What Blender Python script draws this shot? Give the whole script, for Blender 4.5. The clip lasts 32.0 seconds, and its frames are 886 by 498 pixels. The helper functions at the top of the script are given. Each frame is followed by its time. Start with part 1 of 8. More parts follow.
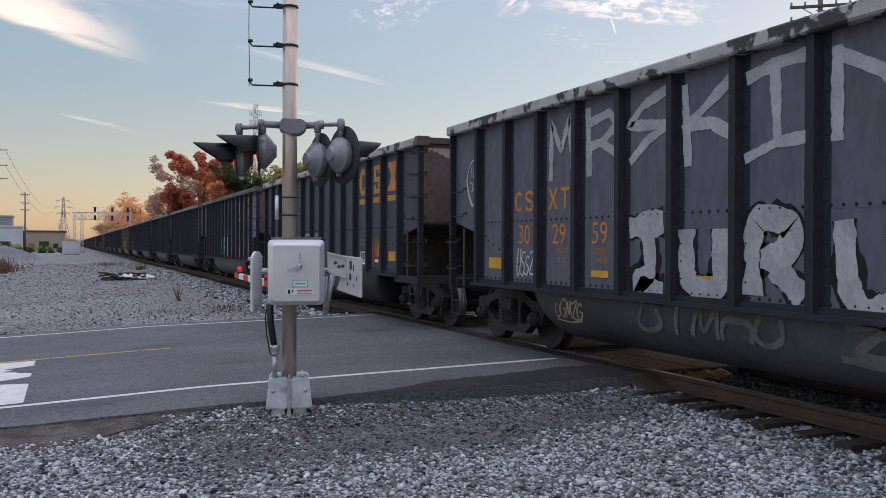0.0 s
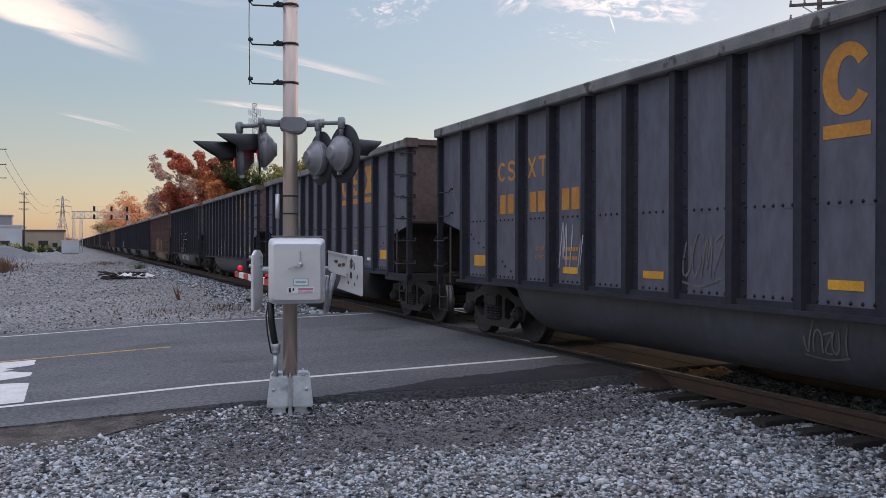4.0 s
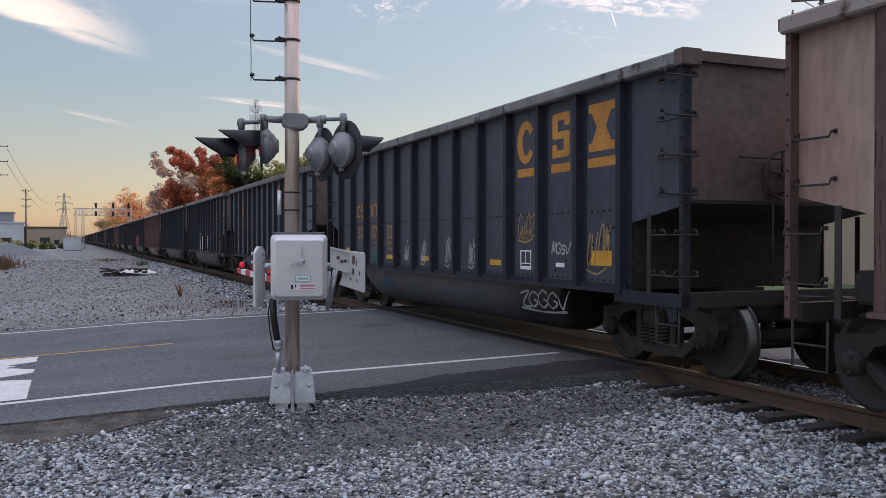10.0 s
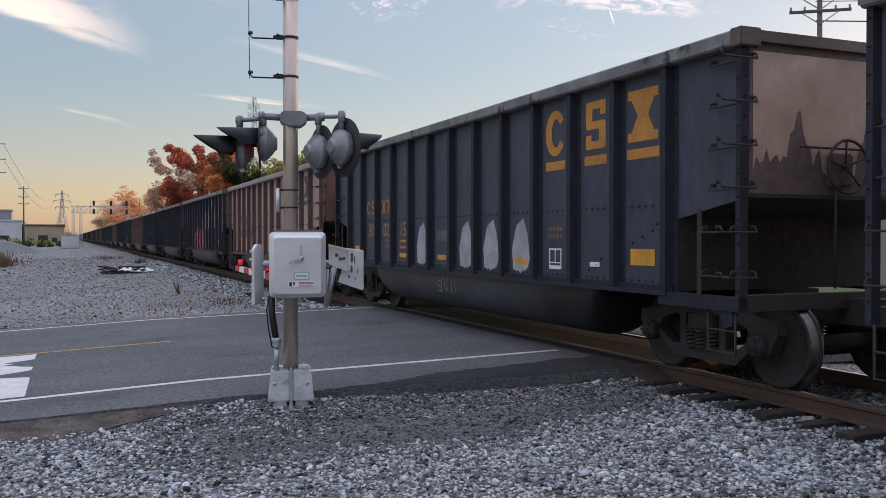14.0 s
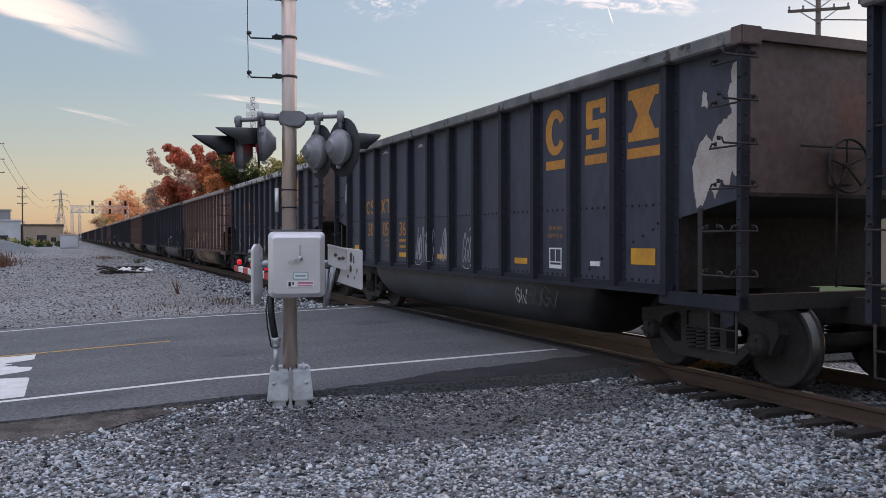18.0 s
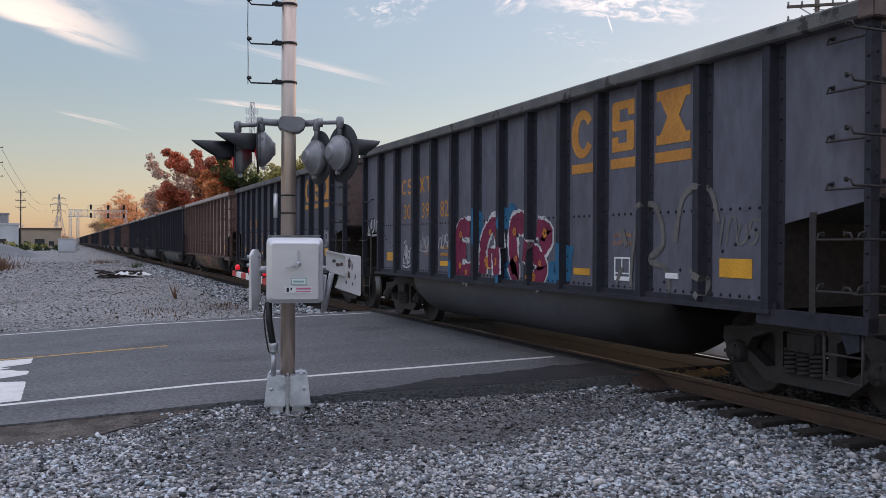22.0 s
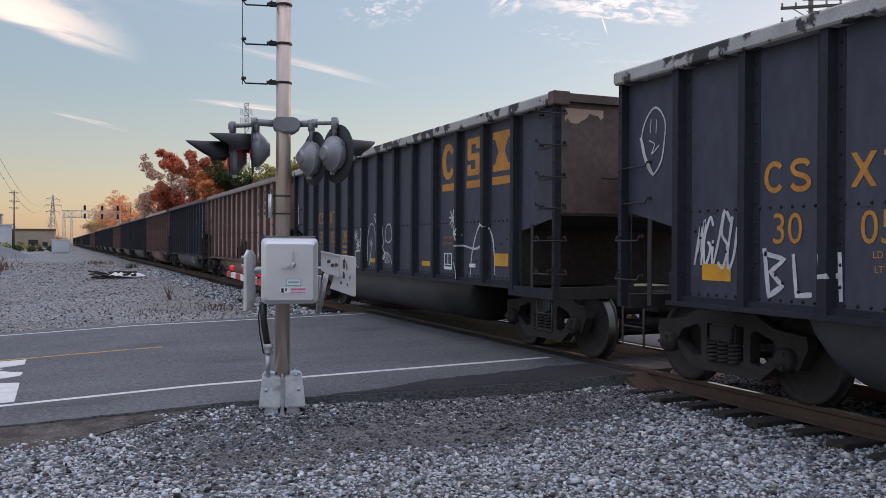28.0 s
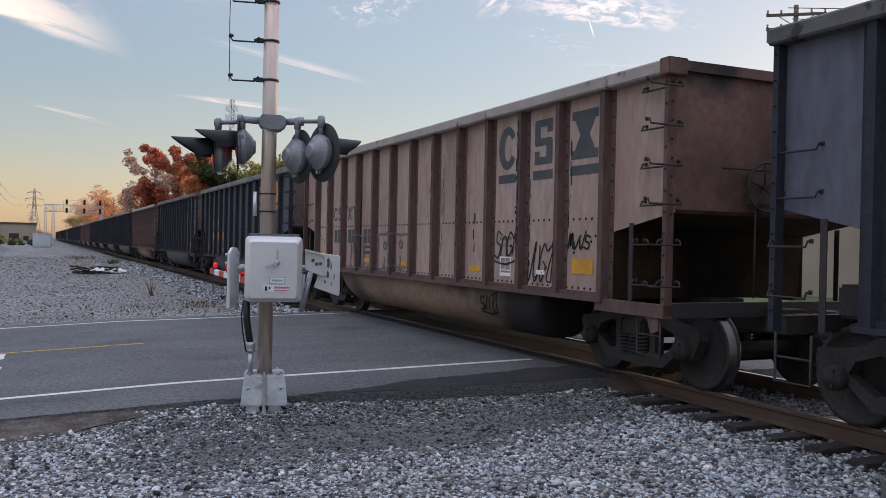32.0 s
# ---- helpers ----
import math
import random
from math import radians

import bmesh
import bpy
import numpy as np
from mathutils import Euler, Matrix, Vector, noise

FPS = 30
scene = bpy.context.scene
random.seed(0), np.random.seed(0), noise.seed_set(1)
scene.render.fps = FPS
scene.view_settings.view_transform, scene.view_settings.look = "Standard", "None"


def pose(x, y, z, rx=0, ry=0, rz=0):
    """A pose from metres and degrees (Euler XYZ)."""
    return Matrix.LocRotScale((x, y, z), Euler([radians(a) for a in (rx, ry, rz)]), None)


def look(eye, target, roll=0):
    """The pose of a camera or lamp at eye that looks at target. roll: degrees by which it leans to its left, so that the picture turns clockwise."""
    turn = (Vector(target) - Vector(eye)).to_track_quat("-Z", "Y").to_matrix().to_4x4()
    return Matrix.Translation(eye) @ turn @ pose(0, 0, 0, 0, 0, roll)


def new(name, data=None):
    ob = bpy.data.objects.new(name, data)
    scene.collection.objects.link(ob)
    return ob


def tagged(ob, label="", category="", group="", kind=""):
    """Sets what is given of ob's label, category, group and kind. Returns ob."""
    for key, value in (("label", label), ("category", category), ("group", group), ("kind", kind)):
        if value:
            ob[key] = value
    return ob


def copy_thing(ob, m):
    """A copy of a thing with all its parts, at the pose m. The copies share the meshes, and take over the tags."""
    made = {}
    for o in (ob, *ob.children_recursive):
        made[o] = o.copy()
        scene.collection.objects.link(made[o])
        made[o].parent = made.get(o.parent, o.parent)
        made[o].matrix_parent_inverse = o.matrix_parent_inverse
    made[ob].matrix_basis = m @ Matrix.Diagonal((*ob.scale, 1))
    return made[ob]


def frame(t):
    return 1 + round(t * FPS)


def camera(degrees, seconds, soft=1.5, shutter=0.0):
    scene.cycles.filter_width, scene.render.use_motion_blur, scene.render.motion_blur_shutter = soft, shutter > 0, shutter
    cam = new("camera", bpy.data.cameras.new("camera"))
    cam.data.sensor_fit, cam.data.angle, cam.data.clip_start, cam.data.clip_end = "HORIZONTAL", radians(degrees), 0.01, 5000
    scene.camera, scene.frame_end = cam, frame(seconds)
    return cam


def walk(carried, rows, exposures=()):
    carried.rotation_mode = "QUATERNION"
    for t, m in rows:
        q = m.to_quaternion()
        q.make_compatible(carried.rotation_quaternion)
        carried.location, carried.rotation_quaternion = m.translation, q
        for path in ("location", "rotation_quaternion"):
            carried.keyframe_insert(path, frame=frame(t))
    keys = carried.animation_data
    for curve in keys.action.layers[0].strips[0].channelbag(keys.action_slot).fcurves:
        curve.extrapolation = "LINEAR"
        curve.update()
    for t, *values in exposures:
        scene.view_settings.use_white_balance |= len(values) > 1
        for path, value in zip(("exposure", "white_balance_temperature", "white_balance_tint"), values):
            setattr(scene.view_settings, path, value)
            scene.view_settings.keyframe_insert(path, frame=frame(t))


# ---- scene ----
cam = camera(53.7, 32.0, 0.8)
EXPOSURES = [(0.0, 0.15, 6650, 22), (32.0, 0.15, 6650, 22)]
PATH = [
    (0, (0.019, -0.019, 1.573), (0.802, 1.821, 1.564), 0.2),
    (0.5, (0.019, -0.015, 1.572), (0.803, 1.825, 1.563), 0.2),
    (1, (0.018, -0.011, 1.572), (0.802, 1.829, 1.562), 0.2),
    (1.5, (0.014, -0.008, 1.572), (0.799, 1.831, 1.562), 0.1),
    (2, (0.013, -0.005, 1.571), (0.799, 1.835, 1.56), 0.2),
    (2.5, (0.011, -0.01, 1.575), (0.796, 1.829, 1.563), 0.1),
    (3, (0.007, -0.009, 1.575), (0.793, 1.83, 1.563), 0.1),
    (3.5, (0.006, -0.01, 1.572), (0.792, 1.829, 1.56), 0.1),
    (5.5, (0.01, -0.002, 1.569), (0.787, 1.841, 1.554), 0.1),
    (6, (0.008, -0.002, 1.571), (0.786, 1.841, 1.555), 0.1),
    (6.5, (0.003, -0.006, 1.568), (0.781, 1.836, 1.551), 0.1),
    (7, (0.003, -0.006, 1.575), (0.782, 1.836, 1.557), 0.1),
    (7.5, (0.008, -0.001, 1.571), (0.787, 1.841, 1.552), 0.1),
    (8, (0.003, -0.001, 1.569), (0.783, 1.84, 1.55), 0.1),
    (8.5, (0.002, -0.006, 1.567), (0.781, 1.836, 1.549), 0.1),
    (9, (0.004, -0.007, 1.576), (0.784, 1.835, 1.555), 0.1),
    (9.5, (0.0, -0.001, 1.571), (0.782, 1.84, 1.55), 0.1),
    (10, (0.004, 0.004, 1.57), (0.785, 1.844, 1.549), 0.0),
    (10.5, (0.003, -0.002, 1.573), (0.784, 1.839, 1.551), 0.1),
    (11, (0.002, -0.001, 1.571), (0.785, 1.839, 1.548), 0.1),
    (11.5, (0.011, 0.002, 1.572), (0.792, 1.842, 1.548), 0.0),
    (12, (0.007, -0.007, 1.57), (0.788, 1.834, 1.547), 0.0),
    (12.5, (0.0, -0.004, 1.572), (0.783, 1.836, 1.546), 0.0),
    (13, (0.0, -0.003, 1.572), (0.783, 1.837, 1.546), 0.0),
    (13.5, (-0.001, -0.006, 1.571), (0.782, 1.834, 1.545), -0.0),
    (14, (0.0, 0.0, 1.567), (0.785, 1.839, 1.541), -0.0),
    (14.5, (0.001, -0.003, 1.572), (0.785, 1.836, 1.544), 0.0),
    (16.5, (0.0, -0.003, 1.566), (0.786, 1.836, 1.538), -0.0),
    (17, (-0.002, -0.002, 1.574), (0.785, 1.836, 1.545), -0.1),
    (17.5, (0.002, -0.001, 1.576), (0.789, 1.838, 1.547), -0.1),
    (18, (-0.003, -0.009, 1.572), (0.784, 1.829, 1.544), -0.1),
    (18.5, (-0.004, -0.006, 1.571), (0.785, 1.832, 1.542), -0.1),
    (19, (-0.003, -0.012, 1.573), (0.786, 1.826, 1.544), -0.1),
    (19.5, (-0.002, -0.004, 1.575), (0.787, 1.834, 1.546), -0.1),
    (20, (-0.006, -0.007, 1.568), (0.785, 1.83, 1.542), -0.1),
    (20.5, (-0.005, -0.006, 1.575), (0.786, 1.831, 1.548), -0.1),
    (21, (-0.005, -0.014, 1.573), (0.786, 1.823, 1.547), 0.1),
    (21.5, (-0.008, -0.012, 1.575), (0.783, 1.825, 1.556), 0.2),
    (22, (-0.006, -0.01, 1.573), (0.785, 1.827, 1.56), 0.3),
    (22.5, (-0.002, -0.01, 1.575), (0.788, 1.827, 1.561), 0.3),
    (23, (-0.002, -0.005, 1.574), (0.788, 1.832, 1.561), 0.3),
    (23.5, (-0.005, -0.012, 1.574), (0.792, 1.822, 1.561), 0.3),
    (24, (-0.009, -0.014, 1.573), (0.795, 1.817, 1.56), 0.3),
    (24.5, (-0.008, -0.013, 1.574), (0.796, 1.819, 1.561), 0.3),
    (25, (-0.007, -0.015, 1.571), (0.796, 1.817, 1.559), 0.3),
    (25.5, (-0.005, -0.015, 1.569), (0.798, 1.817, 1.557), 0.3),
    (27.5, (-0.005, -0.006, 1.571), (0.796, 1.827, 1.56), 0.3),
    (28, (-0.007, -0.006, 1.571), (0.795, 1.826, 1.56), 0.3),
    (28.5, (-0.007, -0.006, 1.571), (0.795, 1.826, 1.56), 0.3),
    (29, (-0.007, -0.008, 1.57), (0.795, 1.824, 1.56), 0.3),
    (29.5, (-0.008, -0.009, 1.572), (0.794, 1.823, 1.561), 0.3),
    (30, (-0.003, -0.012, 1.57), (0.798, 1.821, 1.559), 0.3),
    (30.5, (-0.008, -0.013, 1.575), (0.798, 1.817, 1.564), 0.8),
    (31, (-0.014, -0.013, 1.576), (0.808, 1.81, 1.566), 1.2),
    (31.5, (-0.013, -0.01, 1.575), (0.822, 1.808, 1.565), 1.2),
    (32, (-0.014, -0.007, 1.575), (0.821, 1.81, 1.565), 1.2),
]
walk(cam, [(t, look(eye, target, roll)) for t, eye, target, roll in PATH], EXPOSURES)

# ---- world and sun ----
SUN_AZ, SUN_EL = 74.0, 7.0      # degrees from +Y towards +X, and above the horizon
world = bpy.data.worlds.new("dusk_sky")
scene.world = world
world.use_nodes = True
wn, wl = world.node_tree.nodes, world.node_tree.links
sky = wn.new("ShaderNodeTexSky")
sky.sky_type = 'NISHITA'
sky.sun_disc = False
sky.sun_elevation, sky.sun_rotation = radians(SUN_EL), radians(SUN_AZ)
sky.air_density, sky.dust_density, sky.ozone_density = 1.0, 0.8, 1.2
# twilight gradient over the clear sky, its unseen zenith brightened to fill the shade
tc = wn.new("ShaderNodeTexCoord")
sep = wn.new("ShaderNodeSeparateXYZ")
wl.new(tc.outputs["Generated"], sep.inputs[0])
haze = wn.new("ShaderNodeValToRGB")
wl.new(sep.outputs["Z"], haze.inputs[0])
stops = ((0.0, (0.25, 0.195, 0.165)), (0.035, (0.215, 0.205, 0.185)), (0.09, (0.15, 0.195, 0.215)), (0.17, (0.12, 0.20, 0.25)), (0.28, (0.165, 0.245, 0.31)), (0.55, (0.60, 0.73, 0.95)), (1.0, (1.15, 1.23, 1.38)))
ramp_el = haze.color_ramp.elements
ramp_el[0].position, ramp_el[0].color = stops[0][0], (*stops[0][1], 1)
ramp_el[1].position, ramp_el[1].color = stops[-1][0], (*stops[-1][1], 1)
for at, c in stops[1:-1]:
    ramp_el.new(at).color = (*c, 1)
blend = wn.new("ShaderNodeMix")
blend.data_type, blend.blend_type = 'RGBA', 'ADD'
blend.inputs[0].default_value = 1.0
dim = wn.new("ShaderNodeMix")
dim.data_type, dim.blend_type = 'RGBA', 'MULTIPLY'
dim.inputs[0].default_value = 1.0
wl.new(sky.outputs[0], dim.inputs[6])
dim.inputs[7].default_value = (0.125, 0.113, 0.108, 1)
wl.new(haze.outputs[0], blend.inputs[6])
wl.new(dim.outputs[2], blend.inputs[7])
wl.new(blend.outputs[2], wn["Background"].inputs[0])
wn["Background"].inputs[1].default_value = 0.95
sun_dir = Vector((math.sin(radians(SUN_AZ)) * math.cos(radians(SUN_EL)), math.cos(radians(SUN_AZ)) * math.cos(radians(SUN_EL)), math.sin(radians(SUN_EL))))
sun = new("sun", bpy.data.lights.new("sun", 'SUN'))
sun.data.energy, sun.data.angle, sun.data.color = 0.9, radians(4), (1.0, 0.62, 0.35)
sun.matrix_world = look(sun_dir * 50, (0, 0, 0))

# ---- materials ----
def mat(name, base, rough=0.7, metal=0.0, vary=None, scale=3.0, fine=0.0, fine_scale=60.0, bump=0.0, bump_scale=80.0,
        spots=None, spot_scale=2.0, spot_at=0.6, spot_soft=0.06, stretch=(1, 1, 1), island=0.0, rand=0.0, emit=None, coord="Object", spec=0.5, pebbles=0.0, pebble_size=0.04, dark_end=None):
    """A principled material: a base colour, broad variation towards vary, fine grain, a second colour in spots, bump."""
    m = bpy.data.materials.new(name)
    m.use_nodes = True
    n, l = m.node_tree.nodes, m.node_tree.links
    b = n["Principled BSDF"]
    b.inputs["Roughness"].default_value, b.inputs["Metallic"].default_value = rough, metal
    b.inputs["Specular IOR Level"].default_value = spec
    tc = n.new("ShaderNodeTexCoord")
    mp = n.new("ShaderNodeMapping")
    mp.inputs["Scale"].default_value = stretch
    l.new(tc.outputs[coord], mp.inputs[0])
    def noise_at(s, detail=4.0):
        t = n.new("ShaderNodeTexNoise")
        t.inputs["Scale"].default_value, t.inputs["Detail"].default_value = s, detail
        l.new(mp.outputs[0], t.inputs["Vector"])
        return t.outputs["Fac"]
    def mix(fac, a, c, mode="MIX"):
        x = n.new("ShaderNodeMix")
        x.data_type, x.blend_type = "RGBA", mode
        for sock, v in ((x.inputs[0], fac), (x.inputs[6], a), (x.inputs[7], c)):
            if isinstance(v, bpy.types.NodeSocket):
                l.new(v, sock)
            elif isinstance(v, (int, float)):
                sock.default_value = v
            else:
                sock.default_value = (*v, 1)
        return x.outputs[2]
    def ramp(fac, lo, hi):
        r = n.new("ShaderNodeMapRange")
        r.inputs["From Min"].default_value, r.inputs["From Max"].default_value = lo, hi
        l.new(fac, r.inputs["Value"])
        return r.outputs["Result"]
    col = tuple(base)
    if vary:
        col = mix(ramp(noise_at(scale), 0.35, 0.68), col, vary)
    if spots:
        col = mix(ramp(noise_at(spot_scale, 8.0), spot_at, spot_at + spot_soft), col, spots)
    if dark_end:
        # darker towards one end, with a ragged edge: (colour, unchanged from y, black from y)
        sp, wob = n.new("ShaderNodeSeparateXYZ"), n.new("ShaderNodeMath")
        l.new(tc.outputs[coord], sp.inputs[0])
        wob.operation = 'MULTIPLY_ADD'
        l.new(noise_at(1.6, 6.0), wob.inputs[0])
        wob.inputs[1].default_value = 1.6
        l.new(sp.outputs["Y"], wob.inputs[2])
        col = mix(ramp(wob.outputs[0], dark_end[1] + 0.8, dark_end[2] + 0.8), col, dark_end[0])
    if fine:
        col = mix(fine, col, mix(ramp(noise_at(fine_scale), 0.3, 0.7), (0.25, 0.25, 0.25), (1.5, 1.5, 1.5)), "MULTIPLY")
    heap = None
    if pebbles:
        vo = n.new("ShaderNodeTexVoronoi")
        vo.inputs["Scale"].default_value = 1 / pebble_size
        l.new(mp.outputs[0], vo.inputs["Vector"])
        grey = n.new("ShaderNodeRGBToBW")
        l.new(vo.outputs["Color"], grey.inputs[0])
        col = mix(1.0, col, mix(grey.outputs[0], (1 - pebbles,) * 3, (1 + pebbles,) * 3), "MULTIPLY")
        # shade between the pebbles is put into the colour
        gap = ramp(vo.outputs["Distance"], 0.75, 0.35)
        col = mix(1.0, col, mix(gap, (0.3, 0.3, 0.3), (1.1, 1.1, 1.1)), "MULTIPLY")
        heap = gap
    if island or rand:
        src = n.new("ShaderNodeNewGeometry").outputs["Random Per Island"] if island else n.new("ShaderNodeObjectInfo").outputs["Random"]
        k = island or rand
        col = mix(1.0, col, mix(src, (1 - k,) * 3, (1 + k,) * 3), "MULTIPLY")
        if island:
            # a second throw of the dice tints each piece warm or cool
            ten, part_of = n.new("ShaderNodeMath"), n.new("ShaderNodeMath")
            ten.operation, part_of.operation = 'MULTIPLY', 'FRACT'
            ten.inputs[1].default_value = 13.7
            l.new(src, ten.inputs[0])
            l.new(ten.outputs[0], part_of.inputs[0])
            col = mix(1.0, col, mix(part_of.outputs[0], (1.10, 0.97, 0.90), (0.90, 1.0, 1.10)), "MULTIPLY")
    if isinstance(col, bpy.types.NodeSocket):
        l.new(col, b.inputs["Base Color"])
    else:
        b.inputs["Base Color"].default_value = (*col, 1)
    if bump:
        bp = n.new("ShaderNodeBump")
        bp.inputs["Strength"].default_value, bp.inputs["Distance"].default_value = bump, 0.02
        l.new(heap or noise_at(bump_scale, 6.0), bp.inputs["Height"])
        l.new(bp.outputs[0], b.inputs["Normal"])
    if emit:
        b.inputs["Emission Color"].default_value, b.inputs["Emission Strength"].default_value = (*emit[0], 1), emit[1]
    return m

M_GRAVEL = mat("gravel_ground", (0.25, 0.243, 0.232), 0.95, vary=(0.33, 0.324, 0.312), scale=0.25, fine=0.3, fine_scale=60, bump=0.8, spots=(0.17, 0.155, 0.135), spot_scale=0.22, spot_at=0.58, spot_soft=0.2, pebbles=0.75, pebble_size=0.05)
# dark tone stands in for the shade between the stones
M_GAPSHADE = mat("gap_shade", (0.11, 0.107, 0.104), 0.95, vary=(0.16, 0.156, 0.15), scale=1.5, fine=0.6, fine_scale=60, bump=0.8, bump_scale=60)
M_STONE = mat("crushed_stone", (0.155, 0.155, 0.158), 0.9, vary=(0.09, 0.087, 0.084), scale=9, fine=0.4, fine_scale=50, island=0.95, bump=0.3, bump_scale=60)
M_BALLAST = mat("ballast_stone", (0.355, 0.375, 0.38), 0.9, vary=(0.26, 0.262, 0.258), scale=2, fine=0.5, fine_scale=40, island=0.95, bump=0.3, bump_scale=60)
M_YARD = mat("yard_stone", (0.27, 0.263, 0.252), 0.9, vary=(0.20, 0.19, 0.175), scale=0.35, fine=0.4, fine_scale=40, island=0.85, bump=0.3, bump_scale=60)
M_APRON = mat("patched_asphalt", (0.030, 0.030, 0.033), 0.92, spec=0.25, vary=(0.042, 0.042, 0.044), scale=2, fine=0.7, fine_scale=55, bump=0.9, bump_scale=70)
M_PINKBAR = mat("faded_red_print", (0.55, 0.16, 0.26), 0.5)
M_ASPHALT = mat("worn_asphalt", (0.092, 0.095, 0.099), 0.85, vary=(0.13, 0.131, 0.132), scale=0.8, fine=0.85, fine_scale=45, bump=0.9, bump_scale=60, stretch=(0.5, 1, 1), spots=(0.06, 0.061, 0.063), spot_scale=0.9, spot_at=0.6, spot_soft=0.12)
M_NEWASPH = mat("fresh_asphalt", (0.024, 0.024, 0.027), 0.9, spec=0.3, vary=(0.036, 0.036, 0.038), scale=2, fine=0.5, fine_scale=70, bump=0.9, bump_scale=70)
M_LINE = mat("road_paint_white", (0.66, 0.645, 0.61), 0.7, vary=(0.55, 0.54, 0.51), scale=5, spots=(0.12, 0.12, 0.12), spot_scale=14, spot_at=0.68, fine=0.25)
M_YELLOW = mat("road_paint_yellow", (0.45, 0.26, 0.05), 0.7, spots=(0.09, 0.09, 0.085), spot_scale=9, spot_at=0.52, spot_soft=0.1, fine=0.3)
# panel grey lowered to hold the shadow under the train
M_CONCRETE = mat("grey_crossing_panel", (0.088, 0.09, 0.09), 0.85, vary=(0.062, 0.062, 0.062), scale=1.5, fine=0.4, fine_scale=40, spots=(0.08, 0.075, 0.07), spot_scale=2.5, spot_at=0.6, spot_soft=0.15, bump=0.4)
# dirt tone raised against the train's shade, with orange light in it
M_SPILL = mat("orange_lit_spilled_dirt", (0.48, 0.29, 0.15), 0.95, vary=(0.30, 0.18, 0.10), scale=9, fine=0.5, fine_scale=40, spots=(0.09, 0.06, 0.045), spot_scale=6, spot_at=0.58, bump=0.9, bump_scale=30)
M_DIRT = mat("bare_dirt", (0.050, 0.038, 0.031), 0.95, vary=(0.13, 0.11, 0.094), scale=5, fine=0.7, fine_scale=40, bump=0.9, bump_scale=40)
M_RAIL = mat("rusty_rail", (0.105, 0.064, 0.047), 0.85, spec=0.2, vary=(0.085, 0.056, 0.043), scale=3, fine=0.3, bump=0.2)
M_RAILTOP = mat("polished_rail_head", (0.55, 0.54, 0.53), 0.28, 1.0, fine=0.2, fine_scale=30)
M_TIE = mat("creosoted_timber", (0.040, 0.030, 0.026), 0.9, vary=(0.070, 0.053, 0.045), scale=3, fine=0.5, bump=0.6, bump_scale=40, stretch=(1, 8, 8), rand=0.3)
M_BLACK = mat("black_car_paint", (0.100, 0.100, 0.130), 0.62, spec=0.4, vary=(0.108, 0.105, 0.128), scale=0.7, fine=0.3, fine_scale=9, spots=(0.055, 0.046, 0.044), spot_scale=1.3, spot_at=0.6, spot_soft=0.25, stretch=(1, 1, 0.4), bump=0.08, bump_scale=12)
M_NAVY = mat("dark_navy_car_paint", (0.041, 0.046, 0.067), 0.58, spec=0.42, vary=(0.050, 0.053, 0.073), scale=0.7, fine=0.3, fine_scale=9, spots=(0.040, 0.035, 0.036), spot_scale=1.3, spot_at=0.6, spot_soft=0.25, stretch=(1, 1, 0.4), bump=0.08, bump_scale=12)
# posts, sills and corners are set darker than the side sheets
M_BLACKPOST = mat("near_black_post", (0.020, 0.021, 0.030), 0.78, spec=0.3, vary=(0.036, 0.035, 0.044), scale=1.2, fine=0.3, fine_scale=14, bump=0.1)
M_NAVYPOST = mat("near_black_navy_post", (0.016, 0.017, 0.026), 0.7, spec=0.3, vary=(0.026, 0.026, 0.036), scale=1.2, fine=0.3, fine_scale=14, bump=0.1)
# trough tone raised above the posts' for light thrown up off the gravel
M_TUB = mat("gravel_lit_black_trough", (0.066, 0.067, 0.080), 0.5, spec=0.5, vary=(0.042, 0.042, 0.048), scale=0.9, fine=0.3, fine_scale=10, spots=(0.025, 0.024, 0.025), spot_scale=1.0, spot_at=0.6, spot_soft=0.2, stretch=(1, 1, 0.5), bump=0.08, dark_end=((0.013, 0.012, 0.012), -2.2, -3.3))
M_GALV = mat("pale_galvanised_lattice", (0.62, 0.61, 0.60), 0.6, 0.0, vary=(0.5, 0.49, 0.48), scale=2)
M_CHORD = mat("grey_top_chord", (0.10, 0.098, 0.098), 0.7, vary=(0.20, 0.19, 0.18), scale=2.2, spots=(0.04, 0.035, 0.033), spot_scale=4, spot_at=0.6, fine=0.3, rand=0.35)
M_CHORDTAN = mat("dusty_pale_top_chord", (0.30, 0.25, 0.225), 0.8, vary=(0.38, 0.33, 0.30), scale=2.2, spots=(0.10, 0.065, 0.05), spot_scale=4, spot_at=0.62, spot_soft=0.1, fine=0.3, rand=0.25)
M_TAN = mat("dusty_tan_car_paint", (0.43, 0.305, 0.252), 0.75, vary=(0.30, 0.188, 0.15), scale=0.9, fine=0.25, fine_scale=10, spots=(0.19, 0.10, 0.072), spot_scale=1.5, spot_at=0.58, spot_soft=0.2, stretch=(1, 1, 0.3), bump=0.1)
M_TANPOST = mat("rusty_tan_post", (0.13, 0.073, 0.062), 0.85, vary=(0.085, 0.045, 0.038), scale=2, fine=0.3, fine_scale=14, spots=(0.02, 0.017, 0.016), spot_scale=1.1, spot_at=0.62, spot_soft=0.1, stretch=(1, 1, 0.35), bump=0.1)
